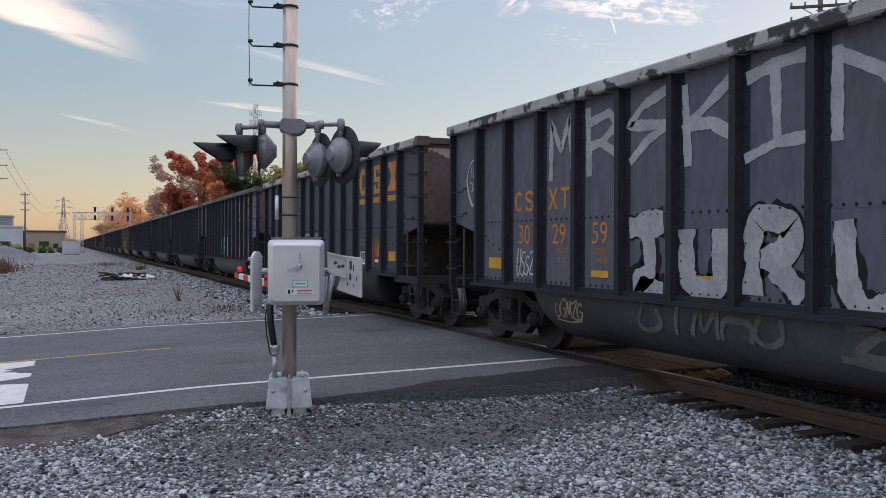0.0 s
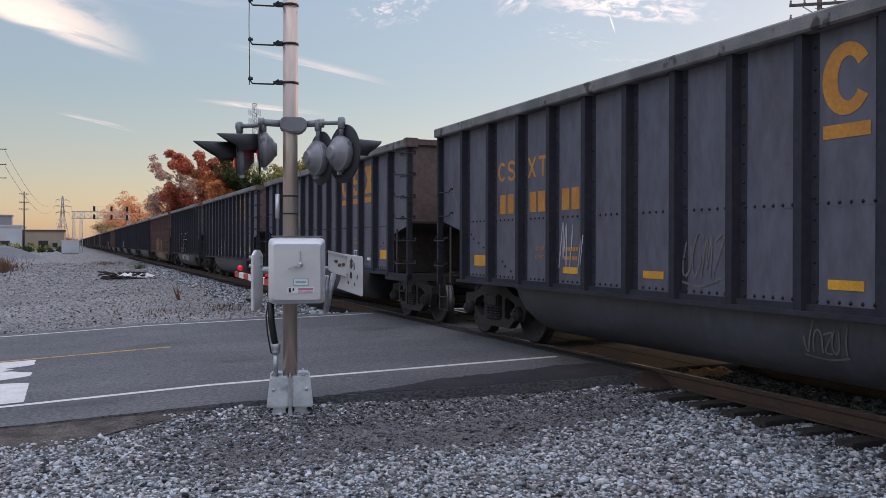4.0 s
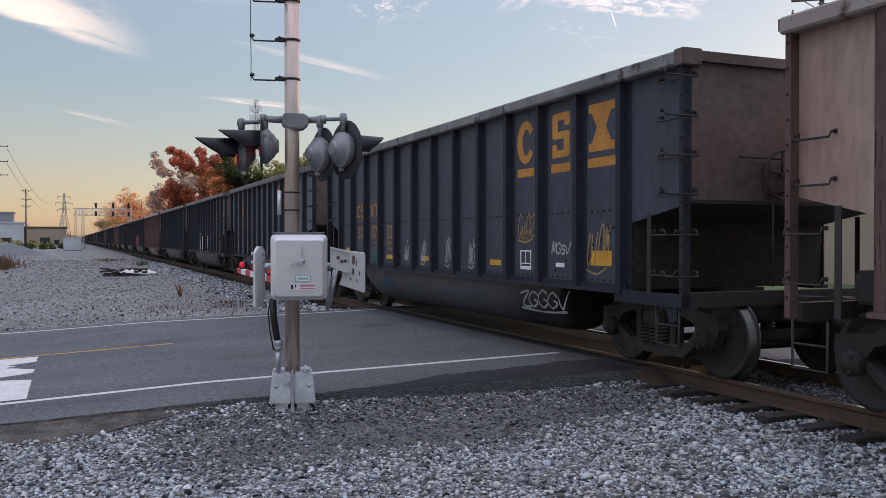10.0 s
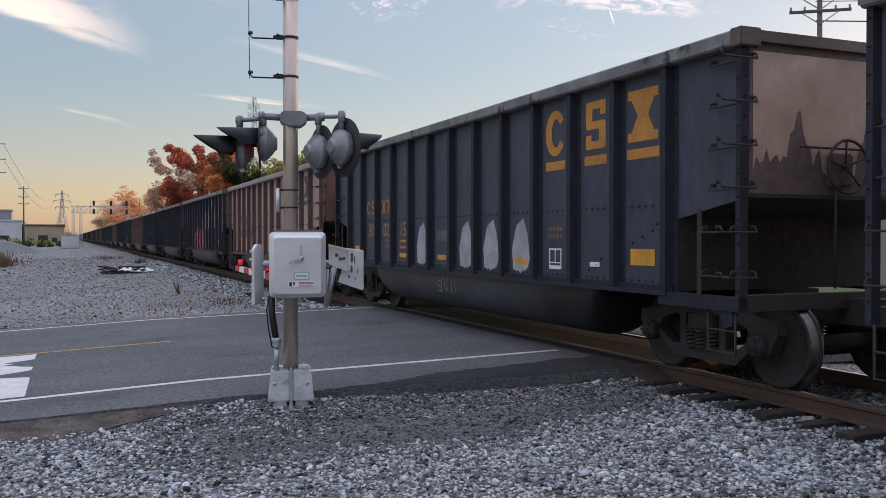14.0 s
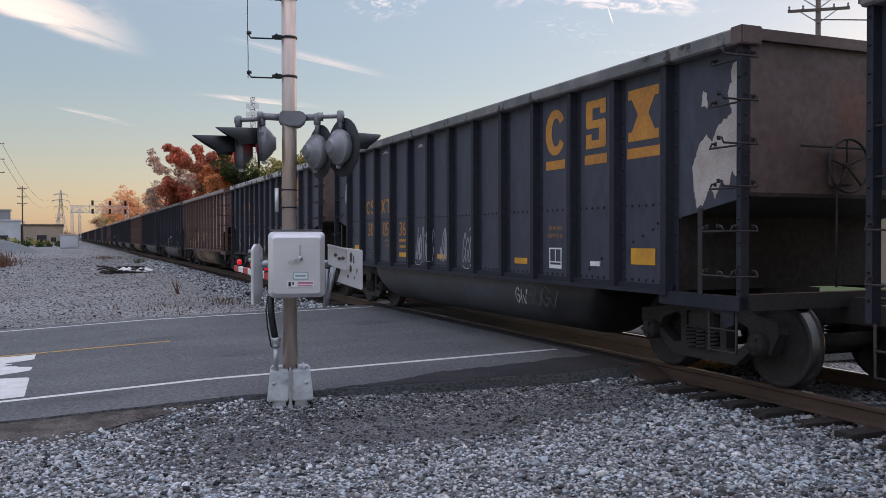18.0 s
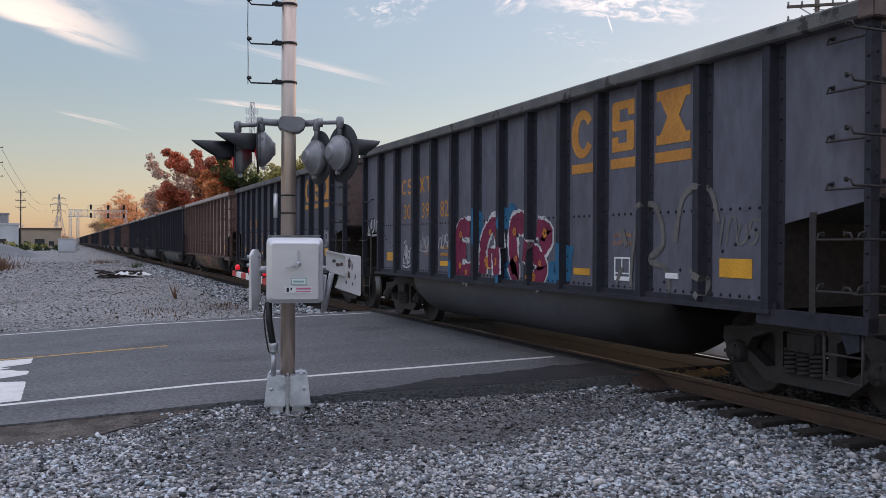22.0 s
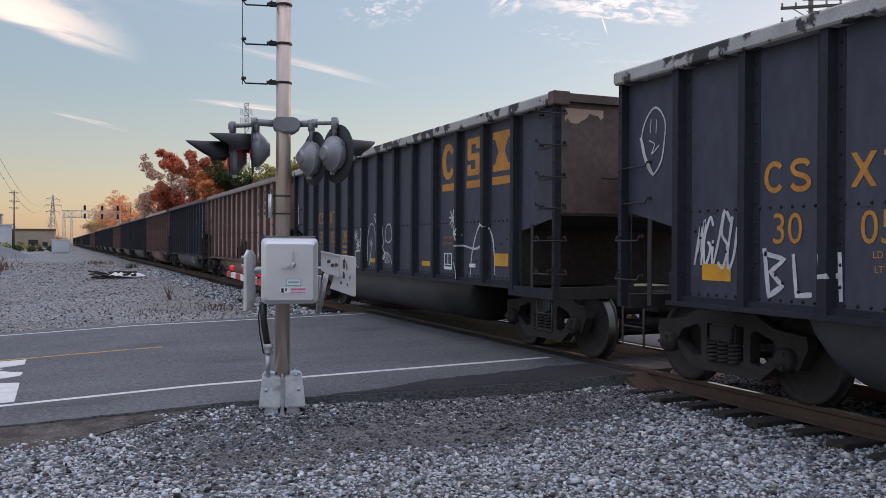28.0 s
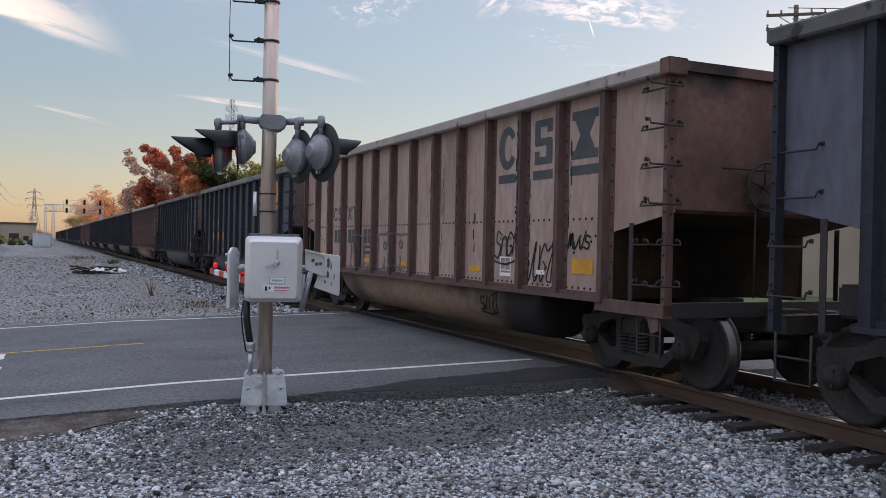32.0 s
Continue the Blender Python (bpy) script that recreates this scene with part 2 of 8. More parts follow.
M_TANTUB = mat("dark_ended_tan_trough", (0.31, 0.20, 0.13), 0.75, vary=(0.15, 0.092, 0.07), scale=0.7, fine=0.3, fine_scale=10, spots=(0.03, 0.025, 0.024), spot_scale=0.8, spot_at=0.55, spot_soft=0.2, bump=0.1, dark_end=((0.013, 0.012, 0.012), -2.2, -3.3))
M_ENDTAN = mat("rust_stained_end_steel", (0.17, 0.09, 0.068), 0.85, vary=(0.085, 0.042, 0.033), scale=1.1, fine=0.3, fine_scale=12, spots=(0.02, 0.016, 0.015), spot_scale=0.9, spot_at=0.52, spot_soft=0.16, bump=0.15)
# slope sheets: dark steel, on the tan cars near black mottled with brown
M_SLOPEDARK = mat("dark_slope_steel", (0.050, 0.043, 0.040), 0.8, spec=0.25, vary=(0.034, 0.027, 0.024), scale=1.2, fine=0.4, fine_scale=14, bump=0.2)
M_SLOPETAN = mat("near_black_brown_slope", (0.010, 0.008, 0.007), 0.9, spec=0.15, vary=(0.055, 0.032, 0.019), scale=0.9, fine=0.4, fine_scale=14, bump=0.2)
# near-black colour stands in for the shadow round each rivet
M_RIVET = mat("shadowed_rivet_heads", (0.012, 0.012, 0.013), 0.6, spec=0.3)
M_RIVETRUST = mat("rusty_rivet_heads", (0.045, 0.024, 0.019), 0.8, spec=0.3)
M_RUST = mat("rusty_end_steel", (0.145, 0.100, 0.088), 0.62, spec=0.4, vary=(0.085, 0.055, 0.048), scale=0.9, fine=0.3, fine_scale=12, spots=(0.17, 0.082, 0.054), spot_scale=1.1, spot_at=0.53, spot_soft=0.2, bump=0.15)
M_UNDER = mat("grimy_running_gear", (0.040, 0.036, 0.036), 0.75, spec=0.35, vary=(0.034, 0.027, 0.024), scale=4, fine=0.4, fine_scale=30, bump=0.2)
M_WHEEL = mat("worn_wheel_tread", (0.11, 0.105, 0.10), 0.35, 1.0, fine=0.3)
M_ORANGE = mat("faded_orange_stencil", (0.56, 0.24, 0.035), 0.7, vary=(0.45, 0.18, 0.03), scale=2.5, fine=0.25, fine_scale=20, spots=(0.07, 0.05, 0.05), spot_scale=7, spot_at=0.72)
M_YPATCH = mat("yellow_reflector", (0.75, 0.36, 0.02), 0.5, vary=(0.55, 0.25, 0.02), scale=3, fine=0.2)
M_GREYSTEN = mat("dark_grey_stencil", (0.055, 0.058, 0.065), 0.75, vary=(0.085, 0.08, 0.08), scale=3, fine=0.25)
M_WHITE = mat("white_label", (0.78, 0.78, 0.76), 0.7, fine=0.2)
# warm tint stands in for the sunset mirrored in the metal
M_ALU = mat("sunset_tinted_aluminium", (0.58, 0.46, 0.38), 0.34, 0.6, vary=(0.48, 0.385, 0.32), scale=1.2, fine=0.15, fine_scale=30, stretch=(1, 1, 0.12), spots=(0.42, 0.35, 0.30), spot_scale=2.0, spot_at=0.68, spot_soft=0.12, bump=0.04)
M_CASTALU = mat("cast_aluminium", (0.56, 0.57, 0.58), 0.45, 0.75, vary=(0.40, 0.41, 0.43), scale=5, fine=0.15, fine_scale=25, spots=(0.30, 0.30, 0.31), spot_scale=6, spot_at=0.6, spot_soft=0.1, bump=0.1, bump_scale=40)
M_BOXPAINT = mat("bare_aluminium_sheet", (0.74, 0.735, 0.745), 0.34, 0.5, vary=(0.60, 0.60, 0.615), scale=3, fine=0.1, fine_scale=12, spots=(0.5, 0.5, 0.52), spot_scale=5, spot_at=0.68, spot_soft=0.08, stretch=(0.4, 1, 1), bump=0.05, bump_scale=20)
M_DKGREY = mat("weathered_grey_housing", (0.27, 0.27, 0.28), 0.42, 0.3, vary=(0.19, 0.19, 0.20), scale=5, fine=0.15, fine_scale=20)
M_HOOD = mat("black_hood", (0.016, 0.017, 0.020), 0.55, fine=0.2)
M_HOSE = mat("black_rubber", (0.012, 0.012, 0.012), 0.5)
M_REDLENS = mat("red_lamp_lens", (0.5, 0.01, 0.02), 0.15, emit=((1.0, 0.02, 0.03), 0.35))
M_REDLAMP = mat("lit_red_lens", (0.45, 0.01, 0.02), 0.2, emit=((1.0, 0.03, 0.05), 0.06))
M_REDDARK = mat("dark_red_lens", (0.28, 0.01, 0.015), 0.15)
M_REDSTRIPE = mat("red_reflective", (0.5, 0.03, 0.03), 0.5)
M_TEAL = mat("teal_label", (0.25, 0.42, 0.42), 0.5)

M_CHIP = mat("bare_pale_primer", (0.50, 0.45, 0.42), 0.8, vary=(0.40, 0.33, 0.28), scale=4, fine=0.25)
# primer tone raised for the warm light the end wall catches
M_CHIPEND = mat("warm_lit_primer", (0.46, 0.33, 0.25), 0.6, vary=(0.33, 0.21, 0.15), scale=2, fine=0.25)
# rust and orange leaf colours raised in place of low sunlight and hazy glow
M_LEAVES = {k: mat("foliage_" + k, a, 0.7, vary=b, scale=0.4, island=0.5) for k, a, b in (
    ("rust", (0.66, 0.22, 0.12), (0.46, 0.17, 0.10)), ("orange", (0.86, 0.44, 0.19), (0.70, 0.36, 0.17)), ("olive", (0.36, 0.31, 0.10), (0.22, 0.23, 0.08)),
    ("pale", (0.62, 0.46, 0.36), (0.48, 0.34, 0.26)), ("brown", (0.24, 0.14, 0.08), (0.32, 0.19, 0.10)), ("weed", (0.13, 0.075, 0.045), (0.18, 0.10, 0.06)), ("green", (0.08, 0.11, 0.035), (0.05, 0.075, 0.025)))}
M_BARK = mat("grey_bark", (0.12, 0.10, 0.085), 0.9, vary=(0.08, 0.065, 0.055), scale=3, fine=0.4, bump=0.5)
M_TWIG = mat("pale_bare_twigs", (0.25, 0.22, 0.20), 0.9)
M_GRASS = mat("cut_grass", (0.07, 0.11, 0.03), 0.9, vary=(0.10, 0.12, 0.045), scale=0.6, fine=0.5, fine_scale=20, bump=0.5)
M_WOOD = mat("weathered_pole_timber", (0.10, 0.075, 0.06), 0.9, vary=(0.14, 0.11, 0.09), scale=2, fine=0.3, stretch=(1, 1, 0.1))
M_STEELGREY = mat("galvanised_steel", (0.35, 0.35, 0.36), 0.55, 0.6, fine=0.2)
M_WALLW = mat("white_metal_cladding", (0.55, 0.56, 0.58), 0.6, vary=(0.48, 0.49, 0.5), scale=0.3, fine=0.15)
M_WALLT = mat("tan_block_wall", (0.38, 0.30, 0.22), 0.85, vary=(0.32, 0.25, 0.18), scale=0.3, fine=0.2)
M_DARKGLASS = mat("dark_window_glass", (0.03, 0.035, 0.04), 0.1)
M_ROOFT = mat("brown_roofing", (0.10, 0.07, 0.055), 0.9, fine=0.3)
PAINTS = {k: mat("spray_paint_" + k, c, 0.75, spec=0.2, vary=tuple(v * 0.75 for v in c), scale=3.5, fine=0.2, fine_scale=18) for k, c in (
    ("white", (0.62, 0.62, 0.62)), ("silver", (0.42, 0.42, 0.43)), ("dark", (0.018, 0.018, 0.02)), ("teal", (0.03, 0.28, 0.25)), ("red", (0.40, 0.03, 0.05)), ("pink", (0.55, 0.14, 0.22)),
    ("magenta", (0.22, 0.03, 0.07)), ("blue", (0.03, 0.15, 0.27)), ("orange", (0.60, 0.22, 0.05)), ("cream", (0.52, 0.42, 0.24)), ("ochre", (0.36, 0.25, 0.12)), ("haze", (0.17, 0.16, 0.15)), ("navy", (0.025, 0.04, 0.09)), ("slate", (0.07, 0.075, 0.085)), ("soot", (0.03, 0.026, 0.025)))}

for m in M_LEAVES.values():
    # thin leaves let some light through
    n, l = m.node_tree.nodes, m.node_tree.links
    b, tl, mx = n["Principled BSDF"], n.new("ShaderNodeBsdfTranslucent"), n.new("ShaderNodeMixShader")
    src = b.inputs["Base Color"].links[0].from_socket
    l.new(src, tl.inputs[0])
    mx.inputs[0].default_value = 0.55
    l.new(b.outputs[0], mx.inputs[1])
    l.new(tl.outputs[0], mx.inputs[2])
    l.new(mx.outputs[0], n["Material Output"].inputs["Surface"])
M_CHORDPALE = mat("pale_peeling_chord", (0.46, 0.44, 0.42), 0.8, vary=(0.34, 0.32, 0.30), scale=2.5, spots=(0.05, 0.045, 0.045), spot_scale=3.5, spot_at=0.52, spot_soft=0.04, fine=0.3)

# ---- mesh helpers ----
def box(bm, x0, x1, y0, y1, z0, z1, bevel=0.0):
    vs = [bm.verts.new(p) for p in ((x0, y0, z0), (x1, y0, z0), (x1, y1, z0), (x0, y1, z0), (x0, y0, z1), (x1, y0, z1), (x1, y1, z1), (x0, y1, z1))]
    fs = [bm.faces.new([vs[i] for i in f]) for f in ((3, 2, 1, 0), (4, 5, 6, 7), (0, 1, 5, 4), (1, 2, 6, 5), (2, 3, 7, 6), (3, 0, 4, 7))]
    if bevel:
        bmesh.ops.bevel(bm, geom=list({e for f in fs for e in f.edges}), offset=bevel, segments=2, affect='EDGES')
    return vs

def tube(bm, pts, r, n=10, caps=True, r1=None):
    """A round bar along the points; r1: the radius at its end."""
    pts = [Vector(p) for p in pts]
    rings, up = [], None
    for i, p in enumerate(pts):
        d = (pts[min(i + 1, len(pts) - 1)] - pts[max(i - 1, 0)]).normalized()
        side = d.orthogonal().normalized() if up is None else (up - d * up.dot(d)).normalized()
        up = side
        other = d.cross(side)
        rr = r if r1 is None else r + (r1 - r) * i / (len(pts) - 1)
        rings.append([bm.verts.new(p + (side * math.cos(a) + other * math.sin(a)) * rr) for a in (2 * math.pi * k / n for k in range(n))])
    for a, b in zip(rings, rings[1:]):
        for k in range(n):
            bm.faces.new((a[k], a[(k + 1) % n], b[(k + 1) % n], b[k])).smooth = True
    if caps:
        bm.faces.new(rings[0][::-1])
        bm.faces.new(rings[-1])

def prism(bm, pts, axis, a0, a1):
    """A polygon of 2D points pushed along an axis from a0 to a1. x: points are (y, z); y: (x, z); z: (x, y)."""
    def at(p, a):
        return {"x": (a, p[0], p[1]), "y": (p[0], a, p[1]), "z": (p[0], p[1], a)}[axis]
    lo, hi = [bm.verts.new(at(p, a0)) for p in pts], [bm.verts.new(at(p, a1)) for p in pts]
    bm.faces.new(lo[::-1])
    bm.faces.new(hi)
    for i in range(len(pts)):
        j = (i + 1) % len(pts)
        bm.faces.new((lo[i], lo[j], hi[j], hi[i]))

def lathe(bm, prof, n=24, axis="z", at=(0, 0, 0), smooth=True):
    """A profile of (radius, height) turned round an axis."""
    rings = []
    for r, h in prof:
        ring = []
        for k in range(n):
            c, s = math.cos(2 * math.pi * k / n) * r, math.sin(2 * math.pi * k / n) * r
            p = {"z": (c, s, h), "x": (h, c, s), "y": (s, h, c)}[axis]
            ring.append(bm.verts.new(Vector(p) + Vector(at)))
        rings.append(ring)
    for a, b in zip(rings, rings[1:]):
        for k in range(n):
            bm.faces.new((a[k], a[(k + 1) % n], b[(k + 1) % n], b[k])).smooth = smooth
    if prof[0][0] > 1e-5:
        bm.faces.new(rings[0][::-1])
    if prof[-1][0] > 1e-5:
        bm.faces.new(rings[-1])

def mesh_of(name, bm, material):
    bmesh.ops.recalc_face_normals(bm, faces=bm.faces)
    me = bpy.data.meshes.new(name)
    bm.to_mesh(me)
    bm.free()
    me.materials.append(material)
    return me

def part(name, bm, material, parent, label="", m=None):
    """Links a bmesh (or a ready mesh) as one mesh object under a thing or a part."""
    ob = new(name, bm if isinstance(bm, bpy.types.Mesh) else mesh_of(name, bm, material))
    ob.parent = parent
    if m is not None:
        ob.matrix_basis = m
    if label:
        ob["label"] = label
    return ob

def thing(name, label, category, m=None, group="", kind=""):
    ob = new(name)
    ob.empty_display_size = 0.2
    if m is not None:
        ob.matrix_basis = m
    return tagged(ob, label, category, group, kind)

def solo(name, bm, material, label, category="", group="", kind="", m=None):
    ob = new(name, bm if isinstance(bm, bpy.types.Mesh) else mesh_of(name, bm, material))
    if m is not None:
        ob.matrix_basis = m
    return tagged(ob, label, category, group, kind)

def raw_mesh(name, verts, faces, material, smooth=False):
    me = bpy.data.meshes.new(name)
    me.from_pydata(verts, [], faces)
    me.materials.append(material)
    if smooth:
        me.polygons.foreach_set("use_smooth", [True] * len(me.polygons))
    return me

# ---- the plan ----
TRACK_X = 7.58          # centre line of the track, which runs along y; z = 0 is the top of the rails
NEAR_RAIL, FAR_RAIL = TRACK_X - 0.7525, TRACK_X + 0.7525

def lerp_table(x, table):
    for (x0, z0), (x1, z1) in zip(table, table[1:]):
        if x <= x1:
            return z0 + (z1 - z0) * max(0.0, (x - x0)) / (x1 - x0)
    return table[-1][1]

# stretches of road, ballast bed and yard: (x, height)
ROAD_TABLE = ((-60, -1.2), (-20, -0.95), (-10, -0.62), (-5, -0.43), (-0.5, -0.235), (1.5, -0.14), (6.4, -0.03), (8.9, -0.03), (14, -0.15), (30, -0.5), (60, -0.8))
BED_TABLE = ((-300, -1.5), (-60, -1.2), (-20, -0.75), (-8, -0.5), (0, -0.36), (3.5, -0.32), (5.2, -0.27), (6.0, -0.25), (6.35, -0.245), (6.93, -0.245), (7.02, -0.15), (8.14, -0.15), (8.23, -0.245), (8.8, -0.245), (9.2, -0.25), (10.4, -0.45), (14, -0.6), (60, -0.9), (300, -1.5))

def road_z(x):
    return lerp_table(x, ROAD_TABLE)

def ground_z(x, y):
    base = lerp_table(x, BED_TABLE)
    if y > 21:
        k = min(1.0, (y - 21) / 15)
        base = base * (1 - k) + k * lerp_table(x, ((-300, -0.9), (-20, -0.45), (3, -0.33), (6.0, -0.22), (9.2, -0.22), (11, -0.5), (300, -1.0)))
    near_road = max(0.0, 1 - max(0.0, 9.6 - y, y - 19.8) / 1.2)
    if -30 < x < 5.5 and y < 60:
        base += 0.02 * noise.noise((x * 0.7, y * 0.7, 0))
    r = road_z(x) - 0.045
    base = base * (1 - near_road) + min(r, base + 0.3) * near_road if near_road > 0 else base
    return base

# ---- ground, road and track ----
def build_ground():
    def steps(lo, hi, dense):
        out, v = [], lo
        while v < hi:
            out.append(v)
            d = max(0.0, dense[0] - v, v - dense[1])
            v += 0.25 + d * 0.12
        return out + [hi]
    xs, ys = steps(-2500, 2500, (-6, 12)), steps(-2500, 4000, (2, 24))
    verts = [(x, y, ground_z(x, y)) for y in ys for x in xs]
    w = len(xs)
    faces = [(j * w + i, j * w + i + 1, (j + 1) * w + i + 1, (j + 1) * w + i) for j in range(len(ys) - 1) for i in range(w - 1)]
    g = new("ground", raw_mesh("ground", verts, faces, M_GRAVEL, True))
    tagged(g, "grey crushed stone ground beside the railway", "ground", kind="structure")

build_ground()

def strip(name, edge_a, edge_b, material, label, lift=0.0, xs=None, thick=0.0):
    """A sheet on the road between two lines y = edge(x)."""
    bm = bmesh.new()
    rows = [(bm.verts.new((x, edge_a(x), road_z(x) + lift)), bm.verts.new((x, edge_b(x), road_z(x) + lift))) for x in xs]
    for a, b in zip(rows, rows[1:]):
        bm.faces.new((a[0], b[0], b[1], a[1]))
    if thick:
        edge = [r[0] for r in rows] + [r[1] for r in rows[::-1]]
        low = [bm.verts.new(v.co - Vector((0, 0, thick))) for v in edge]
        for k in range(len(edge)):
            q = (k + 1) % len(edge)
            bm.faces.new((edge[k], edge[q], low[q], low[k]))
    ob = new(name, mesh_of(name, bm, material))
    return tagged(ob, label, name.replace("_", " "), kind="structure")

def near_edge(x):
    return lerp_table(x, ((-60, 9.75), (-0.6, 9.6), (2, 9.48), (3.8, 9.15), (5.7, 8.98), (6.6, 9.0), (9, 9.0), (12, 9.3), (60, 9.6))) + 0.05 * noise.noise((x * 2.1, 3.0, 0)) + 0.03 * noise.noise((x * 7.1, 1.0, 0))

def far_edge(x):
    return 19.62 + 0.05 * noise.noise((x * 1.7, 9.0, 0))

ROAD_XS = [-60, -50, -40, -30, -25, -20, -16, -13] + [-10 + 0.2 * i for i in range(83)]
strip("road", near_edge, far_edge, M_ASPHALT, "worn dark asphalt road rising to the level crossing", 0.0, ROAD_XS + [6.55], 0.12)
strip("road", near_edge, far_edge, M_ASPHALT, "asphalt road beyond the level crossing", 0.0, [8.65, 9.5, 11, 14, 20, 30, 45, 60], 0.12)
APRON = ((2.6, 0.03), (3.45, 0.3), (4.0, 0.62), (5.1, 0.86), (5.9, 1.03), (6.6, 0.98))
strip("shoulder", lambda x: near_edge(x) + 0.02, lambda x: near_edge(x) + lerp_table(x, APRON) + 0.05 * noise.noise((x * 2.3, 5, 0)) + 0.05 * noise.noise((x * 9.0, 6, 0)) + 0.03 * noise.noise((x * 23.0, 7, 0)), M_APRON, "rough fresh black asphalt along the road edge", 0.006, [2.6 + 0.05 * i for i in range(79)])
strip("edge_line", lambda x: 10.71, lambda x: 10.83, M_LINE, "worn white edge line on the road", 0.004, [x for x in ROAD_XS if x < 6.3] + [6.36])
strip("edge_line", lambda x: 18.99, lambda x: 19.11, M_LINE, "worn white edge line on the far road side", 0.004, [x for x in ROAD_XS if x < 6.3] + [6.4])
strip("centre_line", lambda x: 14.92, lambda x: 15.04, M_YELLOW, "faded yellow centre line on the asphalt", 0.004, [x for x in ROAD_XS if x < 1.5] + [1.53])
STOP = [10.95 + 0.065 * k for k in range(61)]
def stop_line():
    """A broad white bar whose near edge has flaked away in tongues."""
    bm = bmesh.new()
    def right(y):
        worn = max(0.0, 1 - abs(y - 12.75) / 0.32) + max(0.0, 1 - abs(y - 13.85) / 0.42)
        return -0.47 - 0.5 * min(1.0, 1.6 * worn) * (0.75 + 0.5 * noise.noise((0.3, y * 7.0, 2.0))) - 0.03 * abs(noise.noise((0.3, y * 5.0, 7.0)))
    rows = [(bm.verts.new((-1.15, y, road_z(-1.15) + 0.004)), bm.verts.new((right(y), y, road_z(right(y)) + 0.004))) for y in STOP]
    for a, b in zip(rows, rows[1:]):
        bm.faces.new((a[0], b[0], b[1], a[1]))
    tagged(new("stop_line", mesh_of("stop_line", bm, M_LINE)), "worn flaking white stop line on the road", "stop line", kind="structure")
stop_line()

def dirt_strip():
    bm = bmesh.new()
    rows = []
    for k in range(30):
        x = -4.5 + 0.2 * k
        w = 0.75 * min(1.0, (1.4 - x) / 1.6) + 0.12 * noise.noise((x * 2, 1.5, 0))
        a, b = near_edge(x) + 0.05, near_edge(x) - max(0.05, w)
        rows.append((bm.verts.new((x, a, ground_z(x, a) + 0.03)), bm.verts.new((x, b, ground_z(x, b) + 0.012))))
    for a, b in zip(rows, rows[1:]):
        bm.faces.new((a[0], b[0], b[1], a[1]))
    tagged(new("dirt_verge", mesh_of("dirt_verge", bm, M_DIRT)), "bare brown dirt along the road edge", "dirt verge", kind="structure")
dirt_strip()

def rail(x, label):
    head = ((-0.036, -0.012), (-0.03, 0.0), (0.03, 0.0), (0.036, -0.012), (0.034, -0.042), (0.009, -0.055), (0.009, -0.145), (0.07, -0.165), (0.07, -0.178), (-0.07, -0.178), (-0.07, -0.165), (-0.009, -0.145), (-0.009, -0.055), (-0.034, -0.042))
    r = thing("rail", label, "rail", pose(x, 0, 0), kind="structure")
    bm = bmesh.new()
    prism(bm, head, "y", -460, 900)
    part("rail_web", bm, M_RAIL, r)
    bm = bmesh.new()
    box(bm, -0.028, 0.028, -460, 900, 0.0005, 0.003)
    part("rail_head", bm, M_RAILTOP, r, "polished bright running surface")

rail(NEAR_RAIL, "rusty brown steel rail with polished head")
rail(FAR_RAIL, "rusty steel rail on the far side of the track")

def crossing():
    c = thing("crossing_surface", "dark rubber and timber panels between the rails", "crossing", kind="structure")
    for i, (x0, x1) in enumerate(((6.56, 6.785), (6.92, 7.55), (7.58, 8.22), (8.40, 8.65))):
        for k in range(4):
            bm = bmesh.new()
            box(bm, x0, x1, 9.15 + k * 2.62, 9.15 + (k + 1) * 2.62 - 0.012, -0.2, -0.012 if 0 < i < 3 else -0.02, 0.006)
            part("panel", bm, M_CONCRETE if 0 < i < 3 else M_NEWASPH, c)
    for y, s in ((9.13, -1), (19.65, 1)):
        bm = bmesh.new()
        prism(bm, ((y, -0.02), (y + s * 0.42, -0.17), (y, -0.17)), "x", 6.42, 6.78)
        part("ramp_plate", bm, M_RAIL, c, "rusty sloped steel end ramp")
crossing()

def spilled_dirt():
    """Dirt and rotten wood heaped against the end of the panels, between the rails."""
    nx, ny = 16, 12
    verts = []
    for j in range(ny + 1):
        for i in range(nx + 1):
            u, v = i / nx, j / ny
            x, y = 6.95 + 1.22 * u, 8.62 + 0.50 * v
            ridge = min(1.0, 4 * u, 4 * (1 - u)) * min(1.0, 1.35 * v) ** 1.3
            verts.append((x, y, -0.25 + 0.24 * ridge * (0.9 + 0.35 * noise.noise((x * 5, y * 5, 2.0)))))
    w = nx + 1
    faces = [(j * w + i, j * w + i + 1, (j + 1) * w + i + 1, (j + 1) * w + i) for j in range(ny) for i in range(nx)]
    tagged(new("dirt_spill", raw_mesh("dirt_spill", verts, faces, M_SPILL, True)), "orange-brown dirt heaped between the rails", "dirt spill", kind="structure")
spilled_dirt()

# ---- the train ----
SIDE = 1.6        # half width over the posts
# lengths of car: coupled length, half body length, spacing of the two end bays and of the inner bays, place of the rearmost post
SHORT, LOW, LONG = (14.72, 6.63, 0.985, 0.89, 5.60), (14.85, 6.72, 0.90, 0.90, 5.47), (15.50, 7.03, 0.985, 0.985, 6.0)
HALF, BAY, STEP, REAR = LONG[1:]

